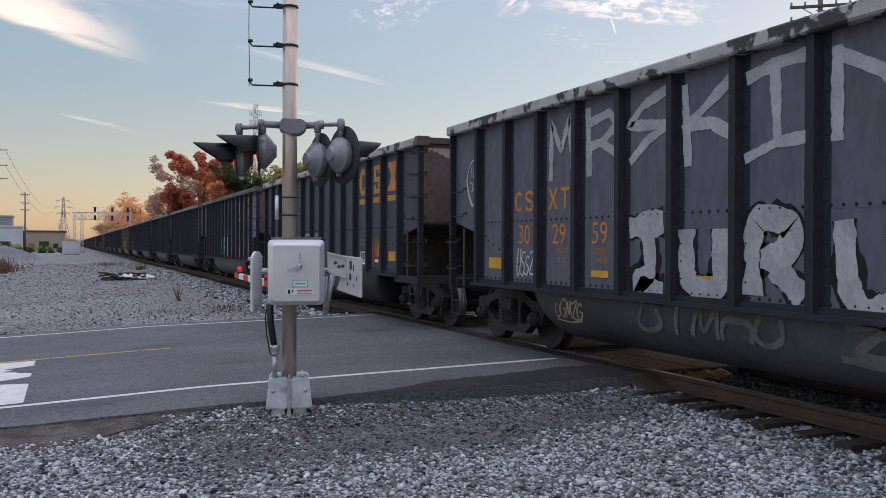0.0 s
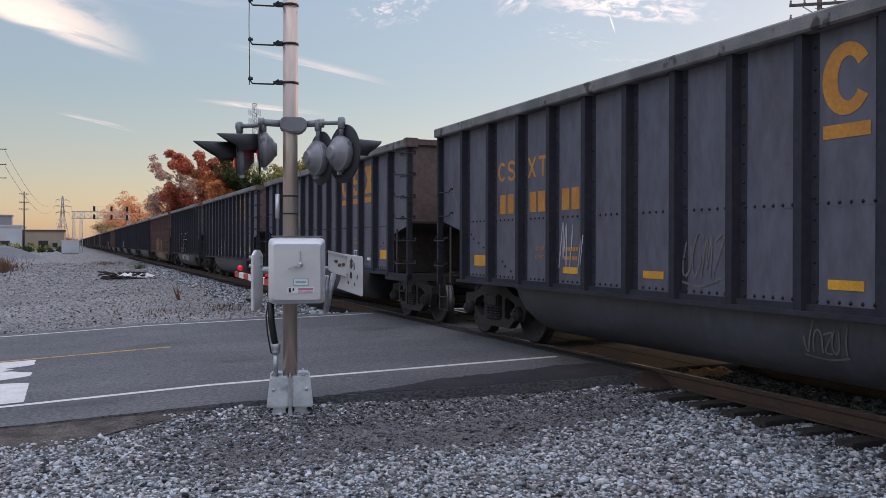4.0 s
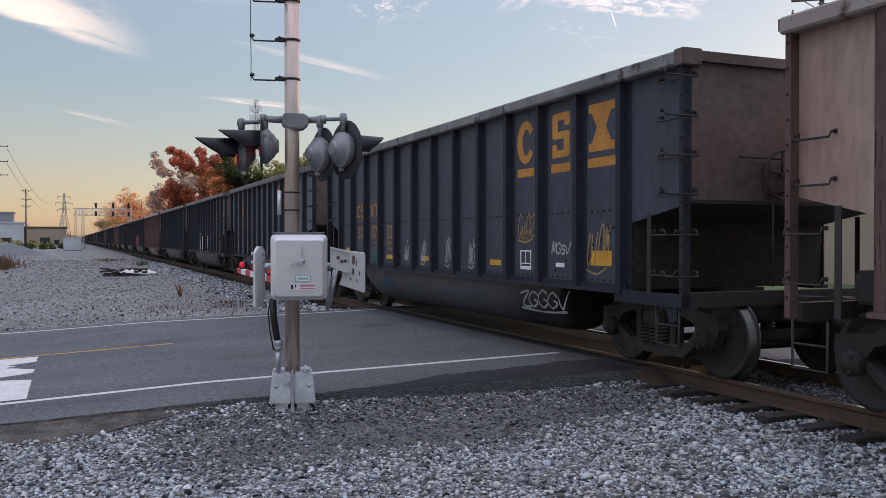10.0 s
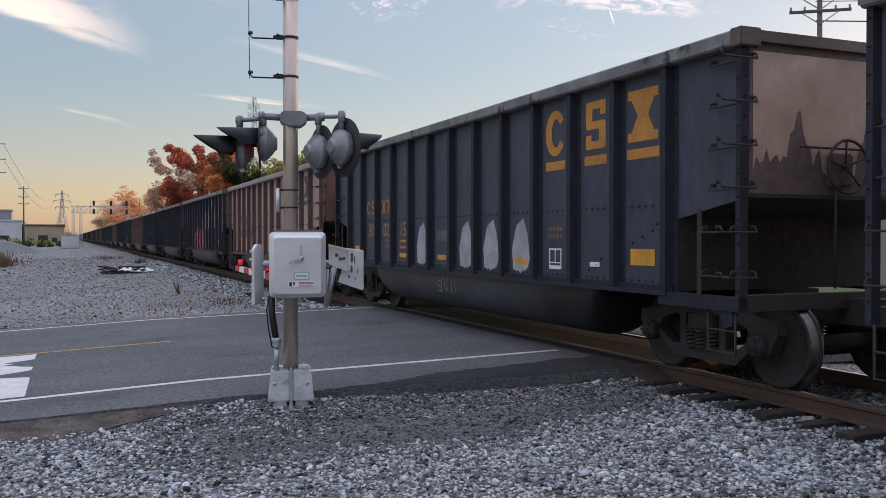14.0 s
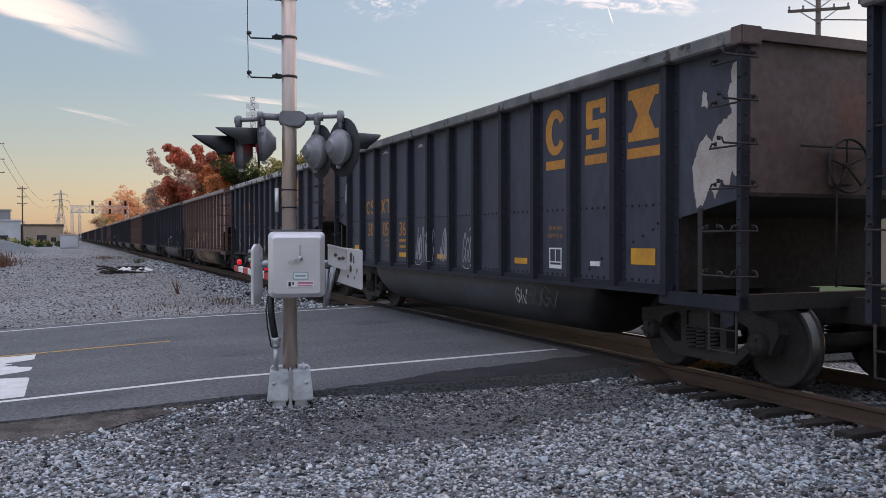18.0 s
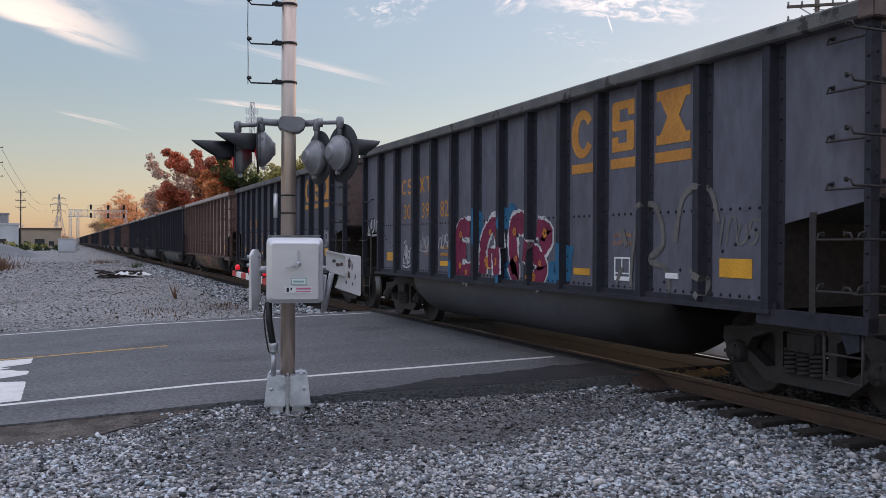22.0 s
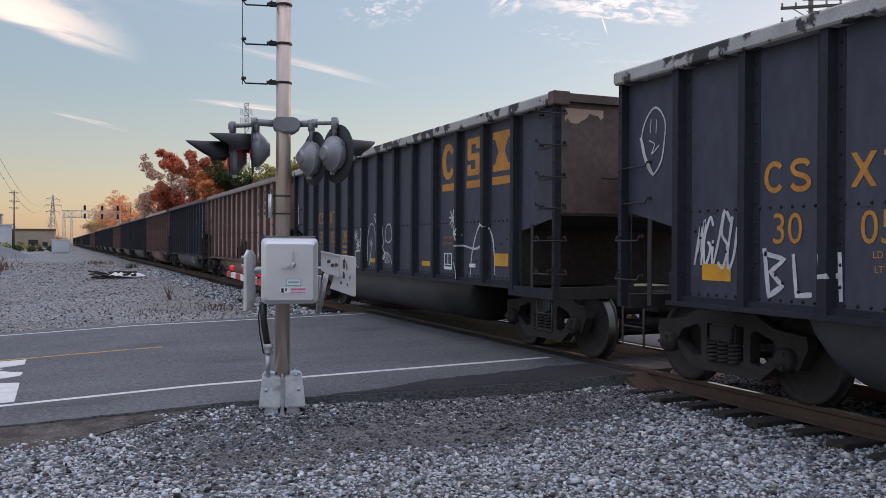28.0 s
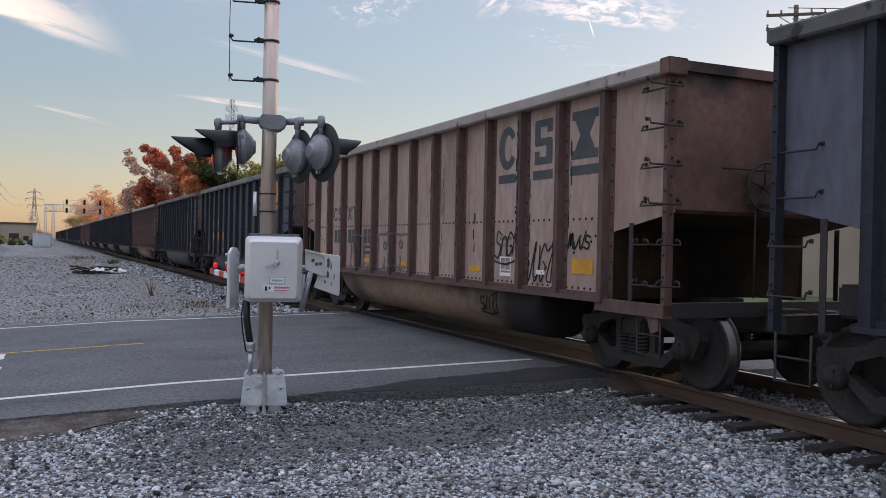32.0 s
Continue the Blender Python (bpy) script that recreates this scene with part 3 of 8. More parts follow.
def along(q):
    """Metres along the car for a place counted in posts: 6 is the rearmost post, -6 the foremost."""
    if q > 4:
        return REAR - (6 - q) * BAY
    if q > -4:
        return REAR - 2 * BAY - (4 - q) * STEP
    return REAR - 2 * BAY - 8 * STEP - (-4 - q) * BAY

TOP, SILL = 3.59, 0.98

def chamfer_bar(bm, y0, y1, x0, x1, z0, z1, c=0.02):
    prism(bm, ((x0 + c, z0), (x1 - c, z0), (x1, z0 + c), (x1, z1 - c), (x1 - c, z1), (x0 + c, z1), (x0, z1 - c), (x0, z0 + c)), "y", y0, y1)

def grab_mesh():
    bm = bmesh.new()
    tube(bm, [(0.0, 0.0, 0.05), (-0.05, 0.0, 0.05), (-0.075, 0.0, 0.0), (-0.075, 0.42, 0.0), (-0.05, 0.42, 0.05), (0.0, 0.42, 0.05)], 0.011, 6)
    box(bm, -0.01, 0.0, -0.02, 0.02, 0.03, 0.07)
    box(bm, -0.01, 0.0, 0.40, 0.44, 0.03, 0.07)
    return mesh_of("grab_iron", bm, M_UNDER)

def rivet_mesh(material):
    posts = [along(q) for q in range(-6, 7)]
    verts, faces = [], []
    def bolt(x, y, z, nx, ny, r=0.021, h=0.02):
        n = len(verts)
        t = Vector((-ny, nx, 0))
        for k in range(5):
            a = k * 1.2566
            p = Vector((x, y, z)) + t * math.cos(a) * r + Vector((0, 0, 1)) * math.sin(a) * r
            verts.append(tuple(p))
        verts.append((x + nx * h, y + ny * h, z))
        faces.extend([(n + k, n + (k + 1) % 5, n + 5) for k in range(5)])
    xp = -SIDE + 0.1
    for i in range(12):
        for k in range(6):
            for z in (1.93, 1.07):
                bolt(xp - 0.003, along(-6 + i + 0.17 + 0.135 * k), z, -1, 0)
    for y in posts:
        for k in range(12):
            bolt(xp - 0.004, y - 0.105, 1.22 + 0.19 * k, -1, 0, 0.019)
        for z in (1.13, 1.82):
            bolt(xp - 0.004, y + 0.105, z, -1, 0, 0.019)
    for y in (-HALF + 0.03, HALF - 0.03):
        for k in range(11):
            bolt(-SIDE - 0.002, y, 1.05 + 0.23 * k, -1, 0, 0.018)
    for y, s in ((-HALF, -1), (HALF, 1)):
        for k in range(8):
            bolt(-SIDE + 0.05, y + s * 0.012, 1.95 + 0.2 * k, 0, s, 0.018)
    # slanting row where the inner slope sheet meets the side
    for s in (-1, 1):
        for k in range(9):
            bolt(xp - 0.004, along(s * (5.88 - 0.19 * k - (0.1 if k % 6 == 0 else 0))), 1.72 - 0.07 * k, -1, 0)
    return raw_mesh("rivets", verts, faces, material)

GRAB = grab_mesh()

def side_frame_mesh():
    bm = bmesh.new()
    outer = ((-1.14, 0.58), (-1.12, 0.70), (-0.70, 0.74), (-0.45, 0.86), (0.45, 0.86), (0.70, 0.74), (1.12, 0.70), (1.14, 0.58), (1.02, 0.36), (0.78, 0.40), (0.52, 0.20), (-0.52, 0.20), (-0.78, 0.40), (-1.02, 0.36))
    holes = (((-0.78, 0.50), (-0.70, 0.62), (-0.44, 0.70), (-0.38, 0.66), (-0.38, 0.36), (-0.50, 0.34)), ((-0.28, 0.36), (-0.28, 0.72), (0.28, 0.72), (0.28, 0.36)), ((0.78, 0.50), (0.50, 0.34), (0.38, 0.36), (0.38, 0.66), (0.44, 0.70), (0.70, 0.62)))
    edges = []
    for loop in (outer, *holes):
        vs = [bm.verts.new((-1.06, y, z)) for y, z in loop]
        edges += [bm.edges.new((vs[i], vs[(i + 1) % len(vs)])) for i in range(len(vs))]
    bmesh.ops.triangle_fill(bm, use_beauty=True, edges=edges)
    for f in [f for f in bm.faces if any(inside(f.calc_center_median(), h) for h in holes)]:
        bm.faces.remove(f)
    geo = bmesh.ops.extrude_face_region(bm, geom=bm.faces[:])
    bmesh.ops.translate(bm, vec=(0.13, 0, 0), verts=[v for v in geo["geom"] if isinstance(v, bmesh.types.BMVert)])
    return mesh_of("side_frame", bm, M_UNDER)

def inside(p, loop):
    c = False
    for i in range(len(loop)):
        (y0, z0), (y1, z1) = loop[i], loop[i - 1]
        if (z0 > p.z) != (z1 > p.z) and p.y < (y1 - y0) * (p.z - z0) / (z1 - z0) + y0:
            c = not c
    return c

def spring_mesh():
    bm = bmesh.new()
    pts = [(0.065 * math.cos(a), 0.065 * math.sin(a), 0.24 * a / (2 * math.pi * 5.5)) for a in (k * math.pi / 4 for k in range(45))]
    tube(bm, pts, 0.021, 5)
    return mesh_of("spring", bm, M_UNDER)

def wheelset_mesh():
    bm = bmesh.new()
    tube(bm, [(-1.08, 0, 0), (1.08, 0, 0)], 0.075, 14)
    for s in (-1, 1):
        prof = ((0.12, 0.60), (0.16, 0.66), (0.34, 0.715), (0.40, 0.70), (0.40, 0.69), (0.487, 0.688), (0.487, 0.712), (0.458, 0.722), (0.455, 0.822), (0.405, 0.825), (0.39, 0.80), (0.34, 0.775), (0.17, 0.80), (0.12, 0.84))
        lathe(bm, [(r, s * h) for r, h in prof], 32, "x")
    me = mesh_of("wheelset", bm, M_UNDER)
    me.materials.append(M_WHEEL)
    for p in me.polygons:
        c = p.center
        if 0.45 < math.hypot(c.y, c.z) < 0.5 and abs(p.normal.x) < 0.5:
            p.material_index = 1
    return me

FRAME, SPRING, WHEELSET = side_frame_mesh(), spring_mesh(), wheelset_mesh()

def bearing_mesh():
    bm = bmesh.new()
    lathe(bm, ((0.10, -1.00), (0.12, -1.03), (0.12, -1.13), (0.095, -1.16), (0.06, -1.165), (0.055, -1.19), (0.0, -1.19)), 14, "x")
    for k in range(3):
        a = k * 2.094
        box(bm, -1.185, -1.16, 0.075 * math.cos(a) - 0.018, 0.075 * math.cos(a) + 0.018, 0.075 * math.sin(a) - 0.018, 0.075 * math.sin(a) + 0.018)
    return mesh_of("bearing_cap", bm, M_UNDER)

BEARING = bearing_mesh()

def bolster_mesh():
    bm = bmesh.new()
    box(bm, -1.12, 1.12, -0.2, 0.2, 0.52, 0.74, 0.03)
    box(bm, -0.3, 0.3, -0.25, 0.25, 0.70, 0.86, 0.03)
    tube(bm, [(-0.7, -0.55, 0.3), (0.7, -0.55, 0.3)], 0.05, 8)
    tube(bm, [(-0.7, 0.55, 0.3), (0.7, 0.55, 0.3)], 0.05, 8)
    return mesh_of("truck", bm, M_UNDER)

BOLSTER = bolster_mesh()
FLIP = pose(0, 0, 0, 0, 0, 180)
WHEELSETS = {-0.89: [], 0.89: []}

def truck(car, y):
    tr = part("truck", BOLSTER, None, car, "grimy cast-steel freight truck", pose(0, y, 0))
    for m in (Matrix(), FLIP):
        part("side_frame", FRAME, None, tr, "", m)
        for k in (-0.16, 0.0, 0.16):
            part("spring", SPRING, None, tr, "", m @ pose(-1.05, k, 0.32))
        for s in (-1, 1):
            part("bearing_cap", BEARING, None, tr, "", m @ pose(0, 0.89 * s, 0.457))
    for s in (-0.89, 0.89):
        part("wheelset", WHEELSET, None, tr, "dark wheels with bright worn treads", pose(0, s, 0.457))

def tub_mesh(material):
    """One of the two round-bottomed troughs slung under the floor, with sloping rounded ends."""
    bm = bmesh.new()
    prof = [(-1.46, 1.0), (-1.46, 0.80)] + [(-0.86 - 0.60 * math.cos(a), 0.80 - 0.53 * math.sin(a)) for a in (math.pi * k / 12 for k in range(1, 12))] + [(-0.26, 0.80), (-0.26, 1.0)]
    rings = []
    e = HALF - 2.72
    for y, k in ((-e, 0.30), (0.05 - e, 0.58), (0.16 - e, 0.83), (0.34 - e, 0.96), (0.55 - e, 1.0), (-2, 1.0), (0, 1.0), (2, 1.0), (e - 0.55, 1.0), (e - 0.34, 0.96), (e - 0.16, 0.83), (e - 0.05, 0.58), (e, 0.30)):
        rings.append([bm.verts.new((x, y, 1.0 - (1.0 - z) * k)) for x, z in prof])
    for a, b in zip(rings, rings[1:]):
        for i in range(len(prof) - 1):
            bm.faces.new((a[i], a[i + 1], b[i + 1], b[i])).smooth = True
    bm.faces.new(rings[0])
    bm.faces.new(rings[-1][::-1])
    return mesh_of("tub", bm, material)

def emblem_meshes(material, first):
    """Three painted letters cut as blocks, each over a bar: C, S and X."""
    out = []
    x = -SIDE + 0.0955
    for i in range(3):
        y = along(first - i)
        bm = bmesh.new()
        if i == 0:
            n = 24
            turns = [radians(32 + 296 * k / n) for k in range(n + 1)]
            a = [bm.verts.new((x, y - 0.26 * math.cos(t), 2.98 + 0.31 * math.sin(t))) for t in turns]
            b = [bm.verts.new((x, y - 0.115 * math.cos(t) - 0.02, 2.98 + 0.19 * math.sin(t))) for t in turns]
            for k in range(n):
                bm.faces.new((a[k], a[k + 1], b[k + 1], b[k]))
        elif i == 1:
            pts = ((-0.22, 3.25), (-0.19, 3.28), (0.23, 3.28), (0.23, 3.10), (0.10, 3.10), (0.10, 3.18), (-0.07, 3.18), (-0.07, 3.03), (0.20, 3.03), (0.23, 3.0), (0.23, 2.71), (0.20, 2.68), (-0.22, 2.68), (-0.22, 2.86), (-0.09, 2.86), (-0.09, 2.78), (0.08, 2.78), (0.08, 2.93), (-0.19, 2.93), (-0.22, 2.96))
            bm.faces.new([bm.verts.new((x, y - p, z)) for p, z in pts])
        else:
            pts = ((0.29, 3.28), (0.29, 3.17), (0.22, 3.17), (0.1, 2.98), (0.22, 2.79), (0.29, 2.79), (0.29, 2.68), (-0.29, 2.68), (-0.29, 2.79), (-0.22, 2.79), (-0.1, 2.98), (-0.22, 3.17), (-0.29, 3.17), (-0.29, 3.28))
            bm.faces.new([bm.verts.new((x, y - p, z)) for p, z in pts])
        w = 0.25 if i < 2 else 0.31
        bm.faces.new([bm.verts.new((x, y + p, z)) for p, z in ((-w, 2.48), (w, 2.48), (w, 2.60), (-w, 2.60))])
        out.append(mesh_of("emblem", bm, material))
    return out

def patch(y, z, w, h, material, name, x=-SIDE + 0.0935):
    bm = bmesh.new()
    y = along(y)
    box(bm, x, x + 0.006, y - w / 2, y + w / 2, z - h / 2, z + h / 2)
    return mesh_of(name, bm, material)

def build_car(label, m_side, m_post, m_tub, m_sten, m_end, m_riv, size, full=True, first=-3.5):
    global HALF, BAY, STEP, REAR
    HALF, BAY, STEP, REAR = size[1:]
    hi, lo = along(6), along(-6)
    car = thing("coal_gondola", label, "freight car", group="coal cars of the train")
    for s, turn in ((-1, Matrix()), (1, FLIP)):
        bm = bmesh.new()
        x0, x1 = -SIDE + 0.1, -SIDE + 0.112
        a, b = (lo, hi) if s < 0 else (-hi, -lo)
        prism(bm, ((-HALF, 1.97), (a, 1.74), (a, SILL), (b, SILL), (b, 1.74), (HALF, 1.97), (HALF, TOP - 0.1), (-HALF, TOP - 0.1)), "x", x0, x1)
        box(bm, x0 - 0.003, x0, a, b, 1.90, 1.96)
        box(bm, x0 - 0.003, x0, a, b, 1.03, 1.11)
        part("side_sheet", bm, m_side, car, "", turn)
        bm = bmesh.new()
        chamfer_bar(bm, -HALF - 0.02, HALF + 0.02, -SIDE - 0.05, -SIDE + 0.19, TOP - 0.155, TOP)
        part("top_chord", bm, M_CHORDTAN if m_end is M_ENDTAN else M_CHORD, car, "scraped pale top chord", turn)
        bm = bmesh.new()
        box(bm, -SIDE - 0.04, -SIDE + 0.2, a - 0.1, b + 0.1, SILL - 0.045, SILL)
        box(bm, -SIDE + 0.05, -SIDE + 0.09, a - 0.1, b + 0.1, SILL, SILL + 0.06)
        part("side_sill", bm, m_post, car, "", turn)
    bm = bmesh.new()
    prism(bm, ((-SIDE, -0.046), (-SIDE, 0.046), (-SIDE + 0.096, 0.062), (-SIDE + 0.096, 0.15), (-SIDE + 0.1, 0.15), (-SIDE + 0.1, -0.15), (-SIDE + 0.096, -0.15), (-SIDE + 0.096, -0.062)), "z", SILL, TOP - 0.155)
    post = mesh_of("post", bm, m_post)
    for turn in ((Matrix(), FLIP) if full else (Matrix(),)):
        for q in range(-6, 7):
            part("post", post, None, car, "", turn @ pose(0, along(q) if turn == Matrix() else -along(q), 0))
    bm = bmesh.new()
    box(bm, -SIDE, -SIDE + 0.1, -HALF, -HALF + 0.065, 0.86, TOP - 0.155)
    corner = mesh_of("corner_post", bm, m_post)
    bm = bmesh.new()
    prism(bm, ((-HALF, 2.0), (-HALF, TOP - 0.1), (-HALF + 0.02, TOP - 0.1), (-HALF + 0.02, 2.0)), "x", -SIDE + 0.1, SIDE - 0.1)
    endw = mesh_of("end_wall", bm, m_end)
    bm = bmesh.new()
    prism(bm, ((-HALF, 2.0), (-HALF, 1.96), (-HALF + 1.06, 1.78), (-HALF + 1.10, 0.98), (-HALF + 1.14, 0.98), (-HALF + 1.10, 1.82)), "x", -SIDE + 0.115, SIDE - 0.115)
    slope = mesh_of("slope_sheet", bm, M_SLOPETAN if m_end is M_ENDTAN else M_SLOPEDARK)
    bm = bmesh.new()
    prism(bm, ((-HALF - 0.06, TOP - 0.12), (-HALF - 0.06, TOP - 0.01), (-HALF + 0.12, TOP - 0.01), (-HALF + 0.12, TOP - 0.12)), "x", -SIDE - 0.03, SIDE + 0.03)
    box(bm, -SIDE - 0.055, -SIDE + 0.2, -HALF - 0.065, -HALF + 0.1, TOP - 0.17, TOP + 0.012, 0.01)
    echord = mesh_of("end_chord", bm, m_end)
    bm = bmesh.new()
    box(bm, -SIDE - 0.02, -SIDE + 0.1, -HALF, -HALF + 1.25, 0.84, 0.98)
    prism(bm, ((-HALF + 0.1, 0.84), (-HALF + 0.1, 0.70), (-HALF + 0.22, 0.66), (-HALF + 0.30, 0.84)), "x", -SIDE + 0.0, -SIDE + 0.04)
    eside = mesh_of("end_sill", bm, m_post)
    bm = bmesh.new()
    box(bm, -SIDE + 0.1, SIDE - 0.1, -HALF, -HALF + 0.12, 0.84, 1.0)
    esill = mesh_of("end_sill", bm, M_UNDER)
    bm = bmesh.new()
    box(bm, -0.16, 0.16, -HALF - 0.3, -HALF + 1.0, 0.66, 0.94, 0.01)
    box(bm, -0.10, 0.10, -HALF - 0.82, -HALF - 0.25, 0.72, 0.90, 0.02)
    box(bm, -0.17, 0.06, -HALF - 0.95, -HALF - 0.68, 0.66, 0.96, 0.04)
    tube(bm, [(0.35, -HALF - 0.1, 0.8), (0.36, -HALF - 0.45, 0.45), (0.1, -HALF - 0.8, 0.38)], 0.025, 8)
    coupler = mesh_of("coupler", bm, M_UNDER)
    for turn in (Matrix(), FLIP):
        for k in (Matrix(), Matrix.Scale(-1, 4, (1, 0, 0))):
            c = part("corner_post", corner, None, car)
            c.matrix_basis = turn @ k if k == Matrix() else turn @ pose(2 * SIDE - 0.1, 0, 0)
        part("end_wall", endw, None, car, "rust-brown stained steel end wall", turn)
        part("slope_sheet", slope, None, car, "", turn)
        part("end_chord", echord, None, car, "", turn)
        part("end_sill", esill, None, car, "", turn)
        part("end_sill", eside, None, car, "", turn)
        part("coupler", coupler, None, car, "", turn)
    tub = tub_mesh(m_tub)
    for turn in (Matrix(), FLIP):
        part("tub", tub, None, car, "rounded belly trough, black towards one end", turn)
    bm = bmesh.new()
    box(bm, -0.26, 0.26, -HALF + 0.8, HALF - 0.8, 0.72, 0.99)
    box(bm, -1.45, 1.45, -HALF + 1.1, HALF - 1.1, 0.985, 0.998)
    part("centre_sill", bm, M_UNDER, car)
    if full:
        part("rivets", rivet_mesh(m_riv), None, car)["kind"] = "stuff"
        bm = bmesh.new()
        box(bm, -SIDE, -SIDE + 0.012, -0.035, 0.035, 0.9, 1.86)
        bar = mesh_of("ladder_bar", bm, M_UNDER)
        for turn in (Matrix(), FLIP):
            for y in (-HALF + 0.6, HALF - 0.6):
                part("ladder_bar", bar, None, car, "", turn @ pose(0, y, 0))
        for z in (3.30, 2.88, 2.46, 2.05, 1.62, 1.18):
            part("grab_iron", GRAB, None, car, "", pose(-SIDE + 0.1 if z > 1.9 else -SIDE, -HALF + 0.06, z))
            part("grab_iron", GRAB, None, car, "", pose(-SIDE + 0.14, -HALF, z, 0, 0, 90))
            if z < 2.6:
                part("grab_iron", GRAB, None, car, "", pose(-SIDE + 0.1 if z > 1.9 else -SIDE, HALF - 0.48, z))
        bm = bmesh.new()
        tube(bm, [(-SIDE + 0.02, 0, 0.86), (-SIDE + 0.02, 0, 0.42), (-SIDE + 0.02, 0.4, 0.42), (-SIDE + 0.02, 0.4, 0.86)], 0.014, 6)
        tube(bm, [(-SIDE + 0.02, 0, 0.64), (-SIDE + 0.02, 0.4, 0.64)], 0.012, 6)
        step = mesh_of("stirrup_step", bm, M_UNDER)
        part("stirrup_step", step, None, car, "", pose(0, -HALF + 0.08, 0))
        part("stirrup_step", step, None, car, "", pose(0, HALF - 0.48, 0))
        bm = bmesh.new()
        tube(bm, [(-0.55, HALF - 0.45, 1.18), (0.5, HALF - 0.45, 1.18)], 0.17, 14)
        box(bm, -1.2, -0.8, HALF - 0.75, HALF - 0.4, 1.0, 1.3, 0.03)
        tube(bm, [(-0.8, HALF - 0.6, 1.2), (-0.5, HALF - 0.3, 1.45), (0.2, HALF - 0.3, 1.5)], 0.02, 6)
        part("brake_reservoir", bm, M_UNDER, car)
        bm = bmesh.new()
        tube(bm, [(-0.9, -HALF - 0.06, 2.47), (0.9, -HALF - 0.06, 2.47)], 0.012, 6)
        part("cross_handhold", bm, M_UNDER, car)
        # the hand brake wheel, its housing and chain
        bw = (-0.35, -HALF - 0.15, 2.28)
        bm = bmesh.new()
        tube(bm, [(bw[0] + 0.27 * math.cos(a), bw[1], bw[2] + 0.27 * math.sin(a)) for a in (math.pi * k / 10 for k in range(21))], 0.016, 6)
        for k in range(5):
            a = k * math.pi * 0.4 + 0.4
            tube(bm, [(bw[0], bw[1] + 0.03, bw[2]), (bw[0] + 0.27 * math.cos(a), bw[1], bw[2] + 0.27 * math.sin(a))], 0.012, 5)
        tube(bm, [bw, (bw[0], -HALF + 0.02, bw[2])], 0.03, 8)
        wheel = part("brake_wheel", bm, M_UNDER, car, "round hand brake wheel")
        bm = bmesh.new()
        box(bm, bw[0] - 0.15, bw[0] + 0.15, -HALF - 0.09, -HALF, bw[2] - 0.2, bw[2] + 0.14, 0.02)
        part("brake_housing", bm, M_RUST, wheel, "rusty brake gear housing")
        bm = bmesh.new()
        tube(bm, [(bw[0] - 0.06, -HALF - 0.05, bw[2] - 0.2), (bw[0] - 0.06, -HALF - 0.05, 1.05)], 0.012, 6)
        part("brake_chain", bm, M_UNDER, wheel)
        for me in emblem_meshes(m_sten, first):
            part("emblem", me, None, car, "painted emblem letter over a bar")
        part("reflector", patch(-5.5, 1.34, 0.46, 0.19, M_YPATCH, "reflector"), None, car, "yellow rectangular reflector")
        part("reflector", patch(5.45, 1.30, 0.42, 0.17, M_YPATCH, "reflector"), None, car, "yellow rectangular reflector")
        for y in (-2.5, 0.5, 2.5):
            part("reflector", patch(y, 1.22, 0.38, 0.085, M_YPATCH, "reflector"), None, car, "small yellow reflector strip")
        bm = bmesh.new()
        x = -SIDE + 0.0935
        for y0, y1, z0, z1 in ((-3.66, -3.64, 1.14, 1.42), (-3.36, -3.34, 1.14, 1.42), (-3.64, -3.36, 1.40, 1.42), (-3.64, -3.36, 1.14, 1.19), (-3.64, -3.36, 1.22, 1.235), (-3.505, -3.49, 1.235, 1.40)):
            box(bm, x, x + 0.006, along(-3.5) + y0 + 3.5, along(-3.5) + y1 + 3.5, z0, z1)
        part("data_panel", bm, M_WHITE, car, "white-framed data panel")
        bm = bmesh.new()
        box(bm, x - 0.01, x + 0.006, along(-4.5) - 0.11, along(-4.5) + 0.11, 1.20, 1.26, 0.004)
        part("tag_plate", bm, M_WHITE, car)
    for y in (-HALF + 1.2, HALF - 1.2):
        truck(car, y)
    return car

TAN_AT = {7, 12, 16, 19, 23, 25, 28, 33, 34, 40, 47}
SHORT_AT = {2, 3, 4, 5, 6, 9, 10, 15, 17, 24, 27, 30, 31, 36, 38, 41, 44, 48}
FIRST, LAST_FULL, LAST = -1, 29, 52
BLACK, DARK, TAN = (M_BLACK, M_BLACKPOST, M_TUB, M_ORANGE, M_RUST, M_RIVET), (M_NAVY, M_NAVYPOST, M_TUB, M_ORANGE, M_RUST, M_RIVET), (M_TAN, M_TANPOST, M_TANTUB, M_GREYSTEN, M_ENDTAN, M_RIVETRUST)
KINDS = {
    "short": build_car("black coal gondola with riveted side posts", *BLACK, SHORT, True, -2.5),
    "short_low": build_car("black coal gondola with riveted side posts", *BLACK, LOW, True, -3.5),
    "long": build_car("long black coal gondola with riveted side posts", *DARK, LONG),
    "tan": build_car("dusty tan coal gondola with rust-brown side posts", *TAN, LONG),
    "far_short": build_car("black coal gondola far down the train", *DARK, SHORT, False),
    "far_long": build_car("long black coal gondola far down the train", *DARK, LONG, False),
    "far_tan": build_car("dusty tan coal gondola far down the train", *TAN, LONG, False),
}

def size_of(n):
    return LOW if n == 2 else SHORT if n in SHORT_AT else LONG

def kind_of(n):
    if n <= LAST_FULL:
        return "tan" if n in TAN_AT else "short_low" if n == 2 else "short" if n in SHORT_AT else "long"
    return "far_tan" if n in TAN_AT else "far_short" if n in SHORT_AT else "far_long"

